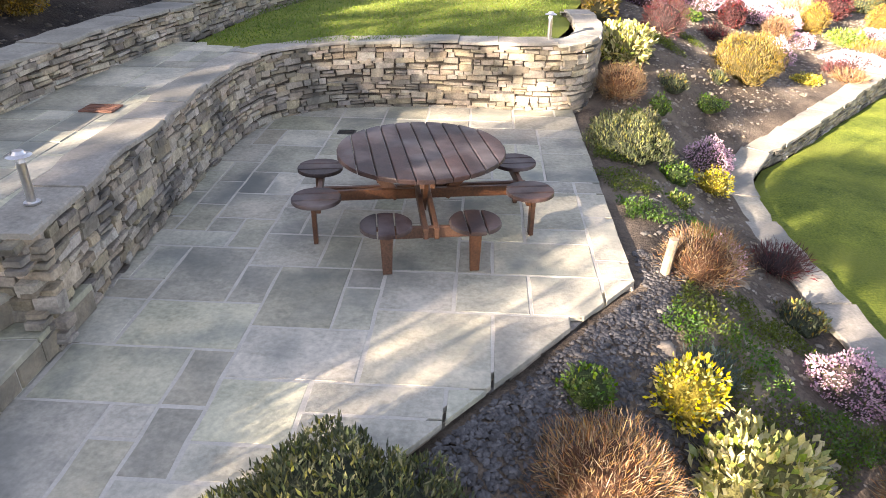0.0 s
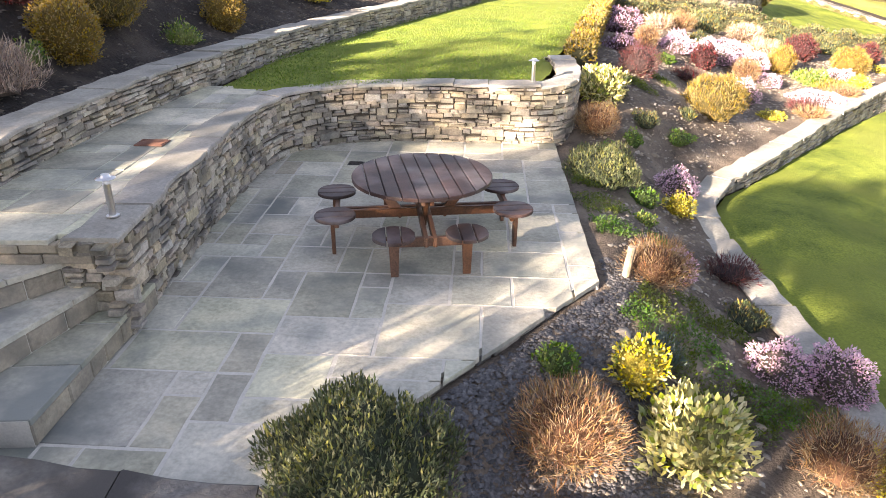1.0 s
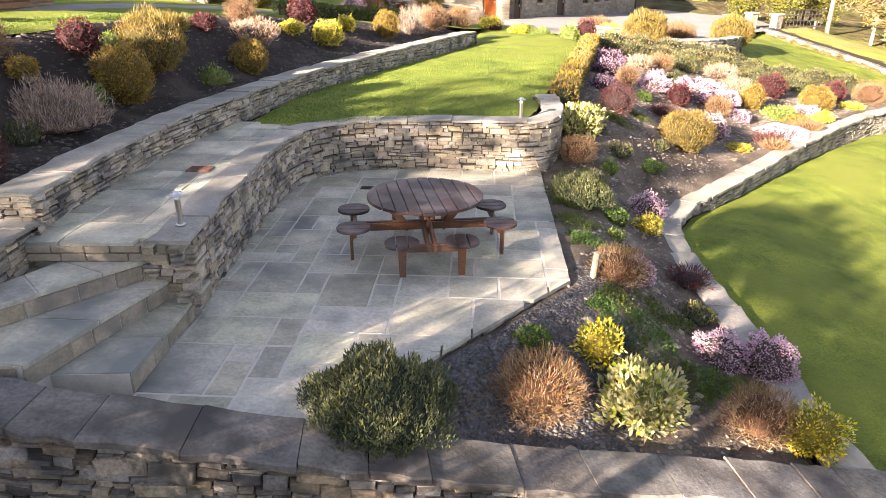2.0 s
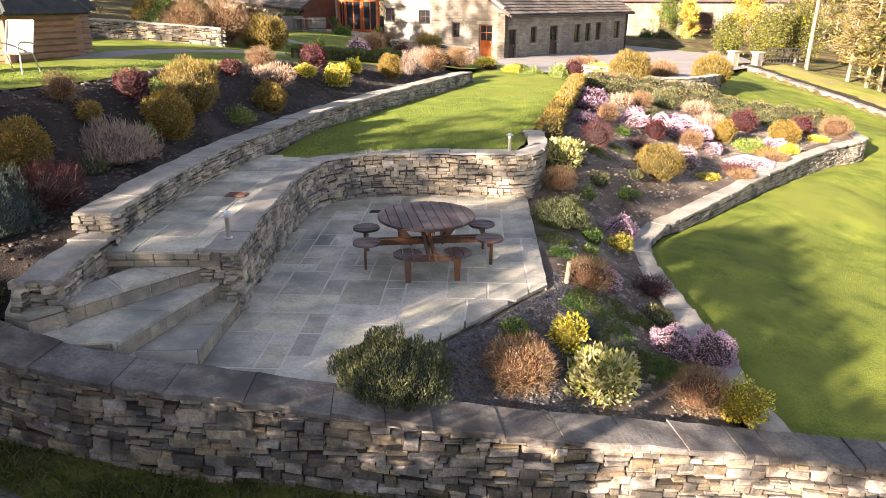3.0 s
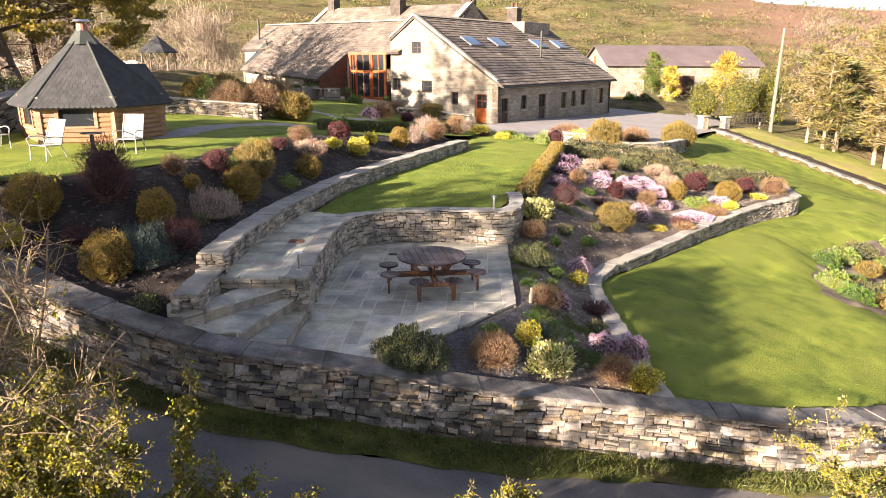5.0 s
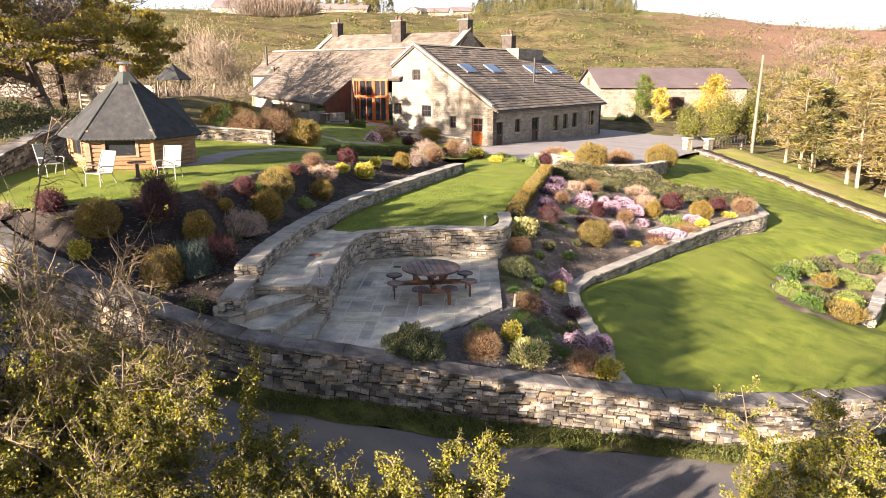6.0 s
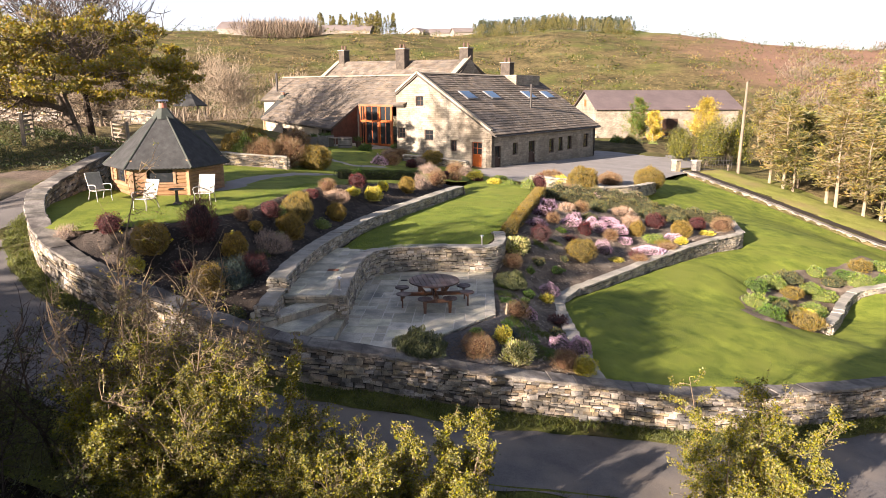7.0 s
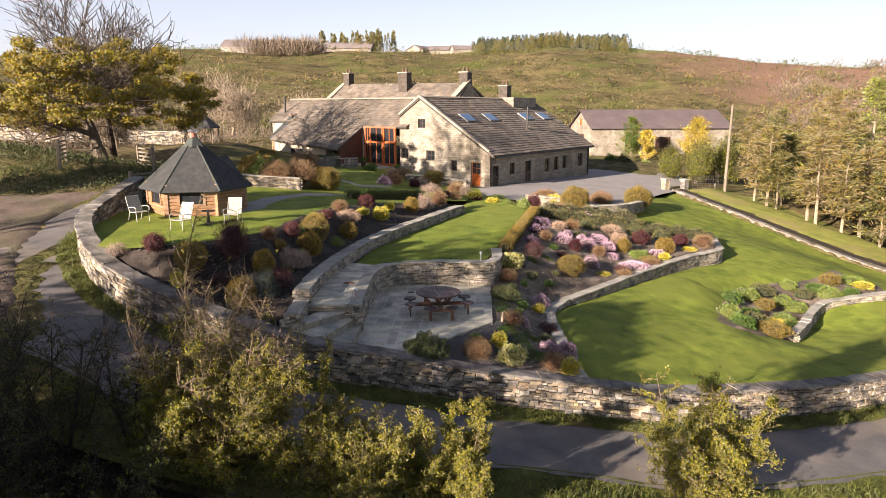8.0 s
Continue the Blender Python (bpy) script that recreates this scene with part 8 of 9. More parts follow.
# hawthorns on the near bank of the lane: place, height, reach, leaves, where the top goes bare, stems
HAWTHORNS = [(-5.7, -2.7, 3.4, 1.5, 46000, 1.0, 11, 11), (-6.5, -2.1, 4.9, 1.7, 8000, 0.55, 13, 12), (-4.8, -2.4, 3.5, 1.4, 13000, 0.75, 9, 13), (-2.5, -2.6, 2.15, 1.35, 27000, 1.0, 10, 14), (-3.4, -2.4, 3.7, 0.6, 3200, 0.9, 2, 15), (-1.5, -2.7, 1.95, 1.2, 20000, 1.0, 9, 16),
             (0.1, -2.4, 2.6, 0.95, 28000, 1.0, 10, 22), (5.9, -0.3, 3.5, 1.4, 36000, 1.0, 11, 17),
             (-7.5, -2.5, 3.4, 1.4, 4600, 0.6, 7, 19), (-8.9, -2.9, 3.5, 1.5, 6200, 0.8, 7, 20), (-10.8, -3.2, 3.3, 1.6, 6000, 0.8, 7, 21), (-9.3, -5.4, 3.0, 1.6, 8200, 0.9, 7, 23), (-6.8, -5.2, 2.6, 1.4, 8600, 0.9, 7, 24), (-13.0, -2.2, 3.0, 1.5, 5600, 0.8, 7, 25), (-4.2, -5.2, 1.9, 1.2, 8000, 0.9, 6, 26), (-8.0, -7.4, 2.6, 1.5, 7200, 0.9, 7, 27), (-11.6, -6.0, 3.0, 1.6, 6600, 0.9, 7, 28)]
for x, y, high, reach, count, bare_top, stems, seed in HAWTHORNS:
    # shade is put into the colours: bushes not sunny take darker leaf and bark
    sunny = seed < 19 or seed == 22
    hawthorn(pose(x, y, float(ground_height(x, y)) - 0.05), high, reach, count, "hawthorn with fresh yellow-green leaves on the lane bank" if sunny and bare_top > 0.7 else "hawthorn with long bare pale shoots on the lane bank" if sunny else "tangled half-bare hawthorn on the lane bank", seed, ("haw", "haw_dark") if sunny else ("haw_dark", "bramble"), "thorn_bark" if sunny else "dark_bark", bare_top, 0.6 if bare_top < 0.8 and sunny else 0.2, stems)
# brambles and dead stems below them, in colours darkened for the bank's shade
r = np.random.RandomState(9)
n = 5200
px = r.uniform(-17, 12, n)
py = -3.2 + 0.02 * px - np.abs(r.normal(0, 2.4, n)) + np.where(px > 1, 0.28 * (px - 1), 0)
pz = ground_height(px, py)
hgt = r.uniform(0.3, 1.3, n) * (px < 1.5) + r.uniform(0.15, 0.45, n) * (px >= 1.5)
q = leaf_quads(np.stack([px, py, pz], 1), unit_rows(np.stack([r.normal(0, 0.5, n), r.normal(0, 0.5, n), np.ones(n)], 1)), hgt, 0.014, r, 0.15)
tangle = part("undergrowth", quads_mesh("undergrowth", q), LEAF["dead_stem"])
tagged(tangle, "dead stems and brambles on the near bank of the lane", "undergrowth", kind="stuff")
n = 38000
px = r.uniform(-17, 12, n)
py = -3.4 - np.abs(r.normal(0, 2.2, n)) + np.where(px > 1, 0.28 * (px - 1), 0)
pz = ground_height(px, py) + r.rand(n) ** 2 * np.where(px < -2.6, 1.0, 0.28)
q = leaf_quads(np.stack([px, py, pz], 1), unit_rows(r.normal(size=(n, 3)) + np.array([0, 0, 0.6])), r.uniform(0.05, 0.11, n), r.uniform(0.03, 0.06, n), r)
tagged(part("bramble_leaves", quads_mesh("bramble_leaves", q), LEAF["bramble"]), "bramble leaves on the near bank of the lane, coloured dark to stand for shade", "undergrowth", kind="stuff")

# the oak in the field, leafless trees and the trees by the gateway
oak_rnd = random.Random(5)
oak_tiers = []
for k in range(230):
    ang, far = k * 2.4, 1.0 + 6.3 * math.sqrt(oak_rnd.random())
    oak_tiers.append((far * math.cos(ang), far * math.sin(ang), 2.2 + 6.6 * (1 - (far / 8.8) ** 2) * oak_rnd.uniform(0.0, 1.0) ** 0.6 + oak_rnd.uniform(-0.5, 0.4), oak_rnd.uniform(0.3, 0.68)))
broad_tree("oak", pose(-26.0, 24.8, float(ground_height(-26.0, 24.8)) - 0.2, rz=40), 9.6, "spreading oak just coming into leaf beside a field gate", 33, ("oak", "oak_brown"), 42000, (0.17, 0.12), 0.38, (2, 2, 2, 1), 1.6, 0.38, 0.3, "bark", "oak", thick=0.5, reach=6.8, fine=0.02, lobes=oak_tiers, flat=0.55)
for x, y, high, wide, seed, lab in [(-28.6, 30.0, 14.0, 0.5, 40, "tall leafless tree with dark open branches behind the oak"), (-43.0, 75.0, 12.0, 0.52, 41, "leafless tree with a rounded crown of pale twigs"), (-36.0, 66.0, 8.5, 0.5, 42, "leafless tree with a rounded crown of pale twigs"), (-52.0, 70.0, 10.0, 0.5, 43, "leafless tree with a rounded crown of pale twigs"), (-30.0, 74.0, 7.5, 0.5, 44, "leafless tree with a rounded crown of pale twigs"), (-60.0, 60.0, 9.0, 0.5, 45, "leafless tree with a rounded crown of pale twigs"), (-46.0, 58.0, 7.5, 0.55, 46, "leafless tree with a rounded crown of pale twigs"), (-40.0, 48.0, 6.0, 0.5, 47, "leafless tree with a rounded crown of pale twigs")]:
    broad_tree("bare_tree", pose(x, y, float(ground_height(x, y)) - 0.2), high, lab, seed, ("twig", "twig"), 1200 if seed == 40 else 7000, (0.55, 0.022), 0.38, (3, 3, 2), 1.2, 0.5, 0.3, "dark_bark" if seed == 40 else "pale_bark", "tree", "leafless trees beyond the garden", thick=0.26, reach=high * wide, fine=0.03)
for x, y, high, tone, seed in ((17.0, 53.5, 4.6, ("haw_dark", "haw"), 51), (19.2, 55.5, 5.0, ("haw_dark", "haw"), 52), (15.8, 57.0, 3.6, ("haw_dark", "haw"), 53)):
    broad_tree("garden_tree", pose(x, y, float(ground_height(x, y)) - 0.1), high, "bushy yellow-green tree beside the gateway", seed, tone, 14000, (0.14, 0.095), 0.24, (1, 2, 1), 1.0, 0.5, 0.3, "bark", "tree", thick=0.09, stems=3, reach=high * 0.46, fine=0.012)


def cone_tree(name, m, high, rad, tones, label, n, seed, leaf=(0.3, 0.1), bare=0.12, droop=0.5, category="conifer", group="", gaps=0.0, trunk=0.05, bark="pale_bark"):
    """A conifer: a straight stem, whorls of drooping boughs and sprays of needles along them."""
    r = np.random.RandomState(seed)
    ob = thing(name, m, label, category, group)
    k = max(14, int(high * 9))
    z0 = high * (bare + (0.97 - bare) * np.sort(r.rand(k)))
    ang = r.uniform(0, math.tau, k)
    reach = rad * (1 - (z0 / high)) ** 0.55 * r.uniform(0.45, 1.15, k) + 0.08
    a = np.stack([np.zeros(k), np.zeros(k), z0], 1)
    b = a + np.stack([np.cos(ang) * reach, np.sin(ang) * reach, reach * (0.25 - droop)], 1)
    stem_a = np.array([[0, 0, high * f] for f in (0, 0.25, 0.5, 0.75)])
    stem_b = np.array([[r.normal() * 0.02 * high * f, r.normal() * 0.02 * high * f, high * f] for f in (0.25, 0.5, 0.75, 1.0)])
    stem_a[1:] = stem_b[:-1]
    part("trunk", quads_mesh("trunk", np.concatenate([limb_quads(stem_a, stem_b, high * trunk * 0.4 * np.array([1, 0.8, 0.55, 0.3]), high * trunk * 0.4 * np.array([0.8, 0.55, 0.3, 0.05]), 7), limb_quads(a, b, np.full(k, 0.022), np.full(k, 0.006), 3)])), LEAF[bark], ob)
    i, f = r.randint(0, k, n), r.uniform(0.15, 1.05, n)
    p = a[i] + (b[i] - a[i]) * f[:, None] + r.normal(size=(n, 3)) * np.array([0.16, 0.16, 0.12]) * rad * 0.55
    out = unit_rows(b[i] - a[i])
    q = leaf_quads(p, unit_rows(out + r.normal(size=(n, 3)) * 0.55), leaf[0] * r.uniform(0.5, 1.3, n), leaf[1] * r.uniform(0.6, 1.3, n), r)
    two = r.rand(n) < 0.4
    crown = tagged(part("crown", quads_mesh("crown", q[~two]), LEAF[tones[0]], ob), kind="stuff")
    tagged(part("young_growth", quads_mesh("young_growth", q[two]), LEAF[tones[1]], crown), kind="stuff")
    return ob


# the plantation beyond the boundary wall
variants = [cone_tree("pine", pose(21.0, 44.5, float(ground_height(21.0, 44.5)) - 0.1), 7.0, 1.9, ("needle", "needle_brown"), "slender pine with a pale stem and tawny-green needles", 2100, 61, (0.5, 0.085), 0.20, 0.0, group="pines beyond the boundary wall"),
            cone_tree("pine", pose(23.5, 40.5, float(ground_height(23.5, 40.5)) - 0.1), 7.3, 2.0, ("needle_brown", "needle"), "slender larch with tawny drooping boughs", 2000, 62, (0.5, 0.075), 0.22, 0.1, group="pines beyond the boundary wall"),
            cone_tree("pine", pose(26.5, 36.5, float(ground_height(26.5, 36.5)) - 0.1), 5.8, 1.9, ("needle", "conifer"), "broad dull green pine with a pale stem", 2100, 63, (0.5, 0.085), 0.12, 0.0, group="pines beyond the boundary wall")]
r = np.random.RandomState(12)
for row in range(6):
    for k in range(11):
        f = k / 10
        x, y = 20.2 + 15.8 * f + row * 2.7 + r.normal(0, 0.5), 46.5 - 23.5 * f + row * 2.4 + r.normal(0, 0.6)
        s = r.uniform(0.75, 1.12)
        copy_thing(variants[(k + row + r.randint(2)) % 3], pose(x, y, float(ground_height(x, y)) - 0.1, rz=r.uniform(0, 360)) @ Matrix.Scale(s, 4))
for x, y, s in ((36, 66, 1.2), (42, 60, 1.1), (47, 70, 1.3), (33, 74, 0.9), (52, 58, 1.2), (40, 82, 1.3), (30, 82, 0.9), (58, 66, 1.4), (50, 86, 1.3), (64, 78, 1.5), (38, 95, 1.1), (28, 64, 0.9)):
    copy_thing(variants[(int(x)) % 3], pose(x, y, float(ground_height(x, y)) - 0.2, rz=x * 7) @ Matrix.Scale(s, 4))
cone_tree("spruce", pose(40.0, 70.0, float(ground_height(40, 70)) - 0.2), 11.5, 2.6, ("lime", "needle"), "tall pale green spruce above the other trees", 4200, 71, (0.5, 0.12), 0.05, 0.1)
for x, y, high, rad, tone, lab, seed in ((14.2, 79.0, 5.4, 2.3, ("green", "olive"), "clipped green conifer by the barn", 81), (15.6, 76.0, 3.7, 1.5, ("gold", "yellow"), "golden conifer by the barn", 82), (22.3, 78.5, 5.6, 2.6, ("gold", "yellow"), "golden yellow conifer beyond the gateway", 83)):
    cone_tree("garden_conifer", pose(x, y, float(ground_height(x, y)) - 0.2), high, rad, tone, lab, 6500, seed, (0.24, 0.10), 0.02, -0.6)

# trees behind the lane, out of sight, that shade the garden
SHADE = [(-24.0, -17.5, 16.5, 2.9, 5600, 91, 1, 0.62, 0.0), (-21.5, -18.6, 14.5, 1.9, 6500, 93, 1, 0.6, 0.0),
         (-8.1, -18.9, 12.8, 1.0, 11000, 96, 1, 0.5, 0.82),
         (-35.5, -4.6, 24.0, 4.6, 11000, 97, 1, 0.5, 0.12), (-31.0, -8.0, 17.0, 2.2, 14000, 106, 1, 0.5, 0.66), (-29.2, -13.1, 9.5, 4.2, 12000, 102, 3, 0.3, 0.0), (-23.2, -12.6, 8.6, 2.6, 9000, 105, 3, 0.3, 0.0),
         (-14.6, -12.0, 7.0, 2.2, 7500, 98, 4, 0.3, 0.0), (-12.8, -14.6, 6.0, 2.4, 8000, 99, 4, 0.3, 0.0), (-11.4, -16.5, 6.2, 1.7, 8000, 100, 4, 0.3, 0.0)]
for x, y, high, reach, count, seed, stems, first, bare in SHADE:
    broad_tree("roadside_tree", pose(x, y, float(ground_height(x, y)) - 0.2, rz=seed * 31), high, "tall roadside tree in young leaf behind the lane" if high > 8 else "bushy young tree in the hedgerow behind the lane", seed, ("haw_dark", "oak"), int(count * 0.55), (0.37, 0.255), 0.28, (2, 2, 1), 1.0, 0.55, first, "bark", "tree", "trees behind the lane", thick=0.2, stems=stems, reach=reach, fine=0.02, bare=bare)

# leafless trees in the hedgerow, whose twigs dapple the patio
for x, y, high, reach, count, seed in ((-14.2, -11.6, 9.6, 2.2, 700, 112),):
    broad_tree("roadside_tree", pose(x, y, float(ground_height(x, y)) - 0.2, rz=seed * 31), high, "leafless young tree in the hedgerow behind the lane", seed, ("twig", "twig"), count, (0.5, 0.026), 0.22, (2, 3, 2), 1.1, 0.5, 0.4, "bark", "tree", "trees behind the lane", thick=0.09, reach=reach, fine=0.012, bare=0.4)
# two slender trees with dense clumps at their heads: place, height, clumps as (sideways, height over the garden's datum, radius)
for x, y, high, seed, clumps in ((-13.6, -14.2, 10.2, 103, ((-1.2, 8.75, 0.6), (-0.6, 9.0, 0.65), (-1.5, 8.95, 0.45), (0.0, 8.6, 0.65), (0.7, 8.2, 0.6), (-2.2, 7.4, 0.35), (-1.0, 7.2, 0.25), (-2.8, 7.6, 0.5), (-0.2, 7.35, 0.22))),
                                 (-12.1, -15.3, 8.8, 104, ((-0.4, 7.75, 0.55), (0.2, 7.45, 0.55), (0.8, 7.0, 0.42), (-0.8, 7.35, 0.45), (1.4, 6.95, 0.36), (2.0, 6.9, 0.34), (2.6, 6.85, 0.3)))):
    z = float(ground_height(x, y)) - 0.2
    broad_tree("roadside_tree", pose(x, y, z), high, "slender roadside tree with dense leafy clumps at its head", seed, ("haw_dark", "oak"), 3000, (0.26, 0.18), 0.3, (2, 2, 1), 1.0, 0.55, 0.5, "bark", "tree", "trees behind the lane", thick=0.12, stems=1, reach=1.3, fine=0.012, lobes=tuple((0.8 * a, -0.6 * a, h - z, s) for a, h, s in clumps))

# ---- gateway, pole, field gate and distance ----
POLE = material("weathered_pole", (0.12, 0.10, 0.076), (0.23, 0.195, 0.148), 4, 40, 0.85, 0.4, 0.006, stretch=(1, 1, 0.2))
pole = thing("utility_pole", pose(18.5, 48.3, float(ground_height(18.5, 48.3)) - 0.2), "weathered wooden utility pole among the trees", "utility pole")
part("pole", tubed((0, 0, 0), (0.15, 0.2, 7.9), 0.15, 0.09, 12), POLE, pole)
part("post", tubed((-0.9, -0.3, 0), (-0.9, -0.3, 1.0), 0.1, 0.09, 10), POLE, pole)
for x, y in ((12.75, 45.2), (14.5, 46.0)):
    z = at_level("drive", x, y)
    pillar = thing("gate_pillar", pose(x, y, z - 0.1, rz=35), "square stone gate pillar with a flat cap", "gate pillar", "gate pillars")
    part("shaft", boxed(-0.26, 0.26, -0.26, 0.26, 0, 1.0, None, 0.02), LANE_STONE, pillar)
    part("cap", boxed(-0.33, 0.33, -0.33, 0.33, 1.0, 1.11, None, 0.015), COPING, pillar)
gate = thing("metal_gate", pose(14.7, 46.2, at_level("drive", 14.7, 46.2), rz=20), "dark metal gate standing open at the drive", "gate")
for z in (0.2, 0.55, 0.9, 1.2):
    part("rail", tubed((0.3, 0, z), (3.2, 0, z), 0.025, 0.025, 6), IRON, gate)
for k in range(12):
    part("bar", tubed((0.35 + 0.255 * k, 0, 0.15), (0.35 + 0.255 * k, 0, 1.25), 0.014, 0.014, 6), IRON, gate)
build_wall("wall_drive", "pale low stone wall between the drive and the flower beds", [(1.0, 30.6, 1.25), (3.4, 29.9, 1.1), (5.2, 30.6, 1.0)], 0.4, const(0.7), const(0.5), (WALL_STONE, WALL_REST), lambda x, y, z: False, COPING, 101, step=0.4)
build_wall("wall_drive_side", "low stone wall beside the drive", [(5.4, 28.8, 0.8), (7.6, 30.4, 0.7), (9.2, 33.2, 0.6)], 0.4, const(0.7), const(0.5), (WALL_STONE, WALL_REST), lambda x, y, z: False, COPING, 103, step=0.4)
build_wall("wall_house_lawn", "low dark stone wall below the house", [(-8.4, 36.4, 1.95), (-6.4, 36.0, 1.85), (-3.6, 35.4, 1.6)], 0.4, const(0.8), const(0.5), (LANE_STONE, LANE_REST), lambda x, y, z: False, COPING, 105, step=0.4)
build_wall("wall_cabin_back", "low dry stone wall behind the cabin lawn", [(-19.0, 21.6, 3.35), (-15.6, 21.2, 3.3), (-12.0, 22.2, 3.0)], 0.45, const(0.95), const(0.8), (LANE_STONE, LANE_REST), lambda x, y, z: False, COPING, 107, step=0.4)
build_wall("wall_field", "dry stone field wall beyond the oak", [(-70.0, 52.0, 5.2), (-50.0, 50.0, 4.9), (-33.0, 48.0, 4.7)], 0.5, const(1.2), None, (LANE_STONE, LANE_REST), lambda x, y, z: False, COPING, 109, step=1.0, course=(0.14, 0.24), length=(0.3, 0.7), cope_len=(0.9, 1.6))
box_ = thing("storage_box", pose(9.4, 34.6, at_level("drive", 9.4, 34.6)), "pale grey storage box beside the low wall", "storage box")
part("body", boxed(-0.4, 0.4, -0.3, 0.3, 0, 0.45, None, 0.02), DRESSED, box_)
part("lid", boxed(-0.43, 0.43, -0.33, 0.33, 0.45, 0.55, None, 0.02), WHITE_METAL, box_)
path_c = draped("path", [(-10.6, 9.9), (-10.2, 10.1), (-10.3, 13.0), (-10.9, 16.0), (-10.6, 20.0), (-9.2, 22.6), (-7.6, 22.6), (-7.6, 23.2), (-9.4, 23.4), (-11.4, 21.0), (-12.2, 17.0), (-12.0, 14.5)], "lawn_cabin", GRAVEL, 0.075, 0.5)
tagged(path_c, "pale gravel path curving past the cabin", "path", kind="structure")
path_h = draped("path", [(-14.0, 30.0), (-10.0, 28.2), (-7.9, 30.5), (-8.2, 31.2), (-10.2, 29.2), (-14.0, 31.0)], "lawn_cabin", GRAVEL, 0.075, 0.5)
tagged(path_h, "narrow pale path across the house lawn", "path", kind="structure")
# field gate and rails by the oak
for x, y, rz, n in ((-24.0, 18.6, -62, 3), (-21.5, 21.5, -40, 3), (-16.75, 13.0, 70, 2)):
    z = float(ground_height(x, y))
    fence = thing("field_gate", pose(x, y, z, rz=rz), "weathered wooden field gate with five bars", "gate", "field gates and rails")
    for k in (0, 2.3):
        part("post", boxed(k - 0.08, k + 0.08, -0.08, 0.08, -0.2, 1.35, None, 0.015), POLE, fence)
    for k in range(5):
        part("bar", boxed(0.08, 2.22, -0.025, 0.025, 0.25 + 0.22 * k, 0.34 + 0.22 * k, None, 0.006), POLE, fence)
    part("brace", boxed(0, 2.3, -0.045, -0.026, -0.045, 0.045, Matrix.Translation((0.1, 0, 0.3)) @ Matrix.Rotation(radians(-23), 4, "Y"), 0.006), POLE, fence)
# farm buildings on the skyline
FARM = material("farm_wall", (0.20, 0.175, 0.15), (0.32, 0.29, 0.26), 0.3, 4, 0.9, 0.2, 0.05)
FARM_ROOF = material("farm_roof", (0.12, 0.105, 0.10), (0.22, 0.19, 0.18), 0.3, 4, 0.8, 0.2, 0.05)
for x, y, long_, deep_, high, rz in ((-103, 246, 30, 14, 6, 8), (-77, 272, 20, 12, 6, 4), (-53, 308, 9, 10, 6, 60), (-42, 310, 14, 9, 5, 10), (-33, 300, 9, 8, 5, 20)):
    z = float(ground_height(x, y))
    shed = thing("farm_building", pose(x, y, z - 4.0, rz=rz), "distant farm building with a low pitched roof", "farm building", "farm on the skyline")
    part("wall", mesh_of("wall", [(a * long_ / 2, b * deep_ / 2, h) for a in (-1, 1) for b, h in ((-1, 0), (1, 0), (1, high), (0, high + deep_ * 0.2), (-1, high))], [(4, 3, 2, 1, 0), (5, 6, 7, 8, 9), (0, 1, 6, 5), (1, 2, 7, 6), (4, 0, 5, 9), (2, 3, 8, 7), (3, 4, 9, 8)]), FARM, shed)
    for s in (-1, 1):
        vs = [(a * (long_ / 2 + 0.4), b, h + q) for q in (0, 0.3) for a in (-1, 1) for b, h in ((s * (deep_ / 2 + 0.4), high - 0.1), (0, high + deep_ * 0.2 + 0.1))]
        part("roof", mesh_of("roof", vs, [(0, 1, 3, 2), (4, 6, 7, 5), (0, 4, 5, 1), (2, 3, 7, 6), (1, 5, 7, 3), (0, 2, 6, 4)]), FARM_ROOF, shed)


def far_conifers(name, label, places, highs, seed, tones="conifer", per=95, wide=0.2):
    r = np.random.RandomState(seed)
    out = []
    for (x, y), h in zip(places, highs):
        z = float(ground_height(x, y))
        f = r.rand(per) ** 0.8
        a = r.uniform(0, math.tau, per)
        rad = h * wide * (1 - f) ** 0.9 + 0.15
        p = np.stack([x + np.cos(a) * rad, y + np.sin(a) * rad, z + h * (0.03 + 0.95 * f)], 1)
        d = unit_rows(np.stack([np.cos(a), np.sin(a), np.full(per, 0.5)], 1) + r.normal(size=(per, 3)) * 0.3)
        out.append(leaf_quads(p - d * h * 0.06, d, h * 0.11, h * 0.045, r))
    ob = part(name, quads_mesh(name, np.concatenate(out)), LEAF[tones])
    return tagged(ob, label, "woodland", kind="stuff")


r = np.random.RandomState(17)
far_conifers("far_plantation", "yellow-green conifers along the edge of the skyline plantation", [(r.uniform(-26, 36), r.uniform(262, 274)) for _ in range(150)], r.uniform(3.2, 6.2, 150), 16, "needle")
far_conifers("far_plantation", "dark conifer plantation on the skyline", [(r.uniform(-26, 38), r.uniform(270, 312)) for _ in range(330)], r.uniform(3.6, 6.4, 330), 18)
far_conifers("far_shelter_trees", "conifers sheltering the hilltop farm", [(r.uniform(-92, -60), r.uniform(270, 290)) for _ in range(60)], r.uniform(6, 10, 60), 19, "needle", 140, 0.13)


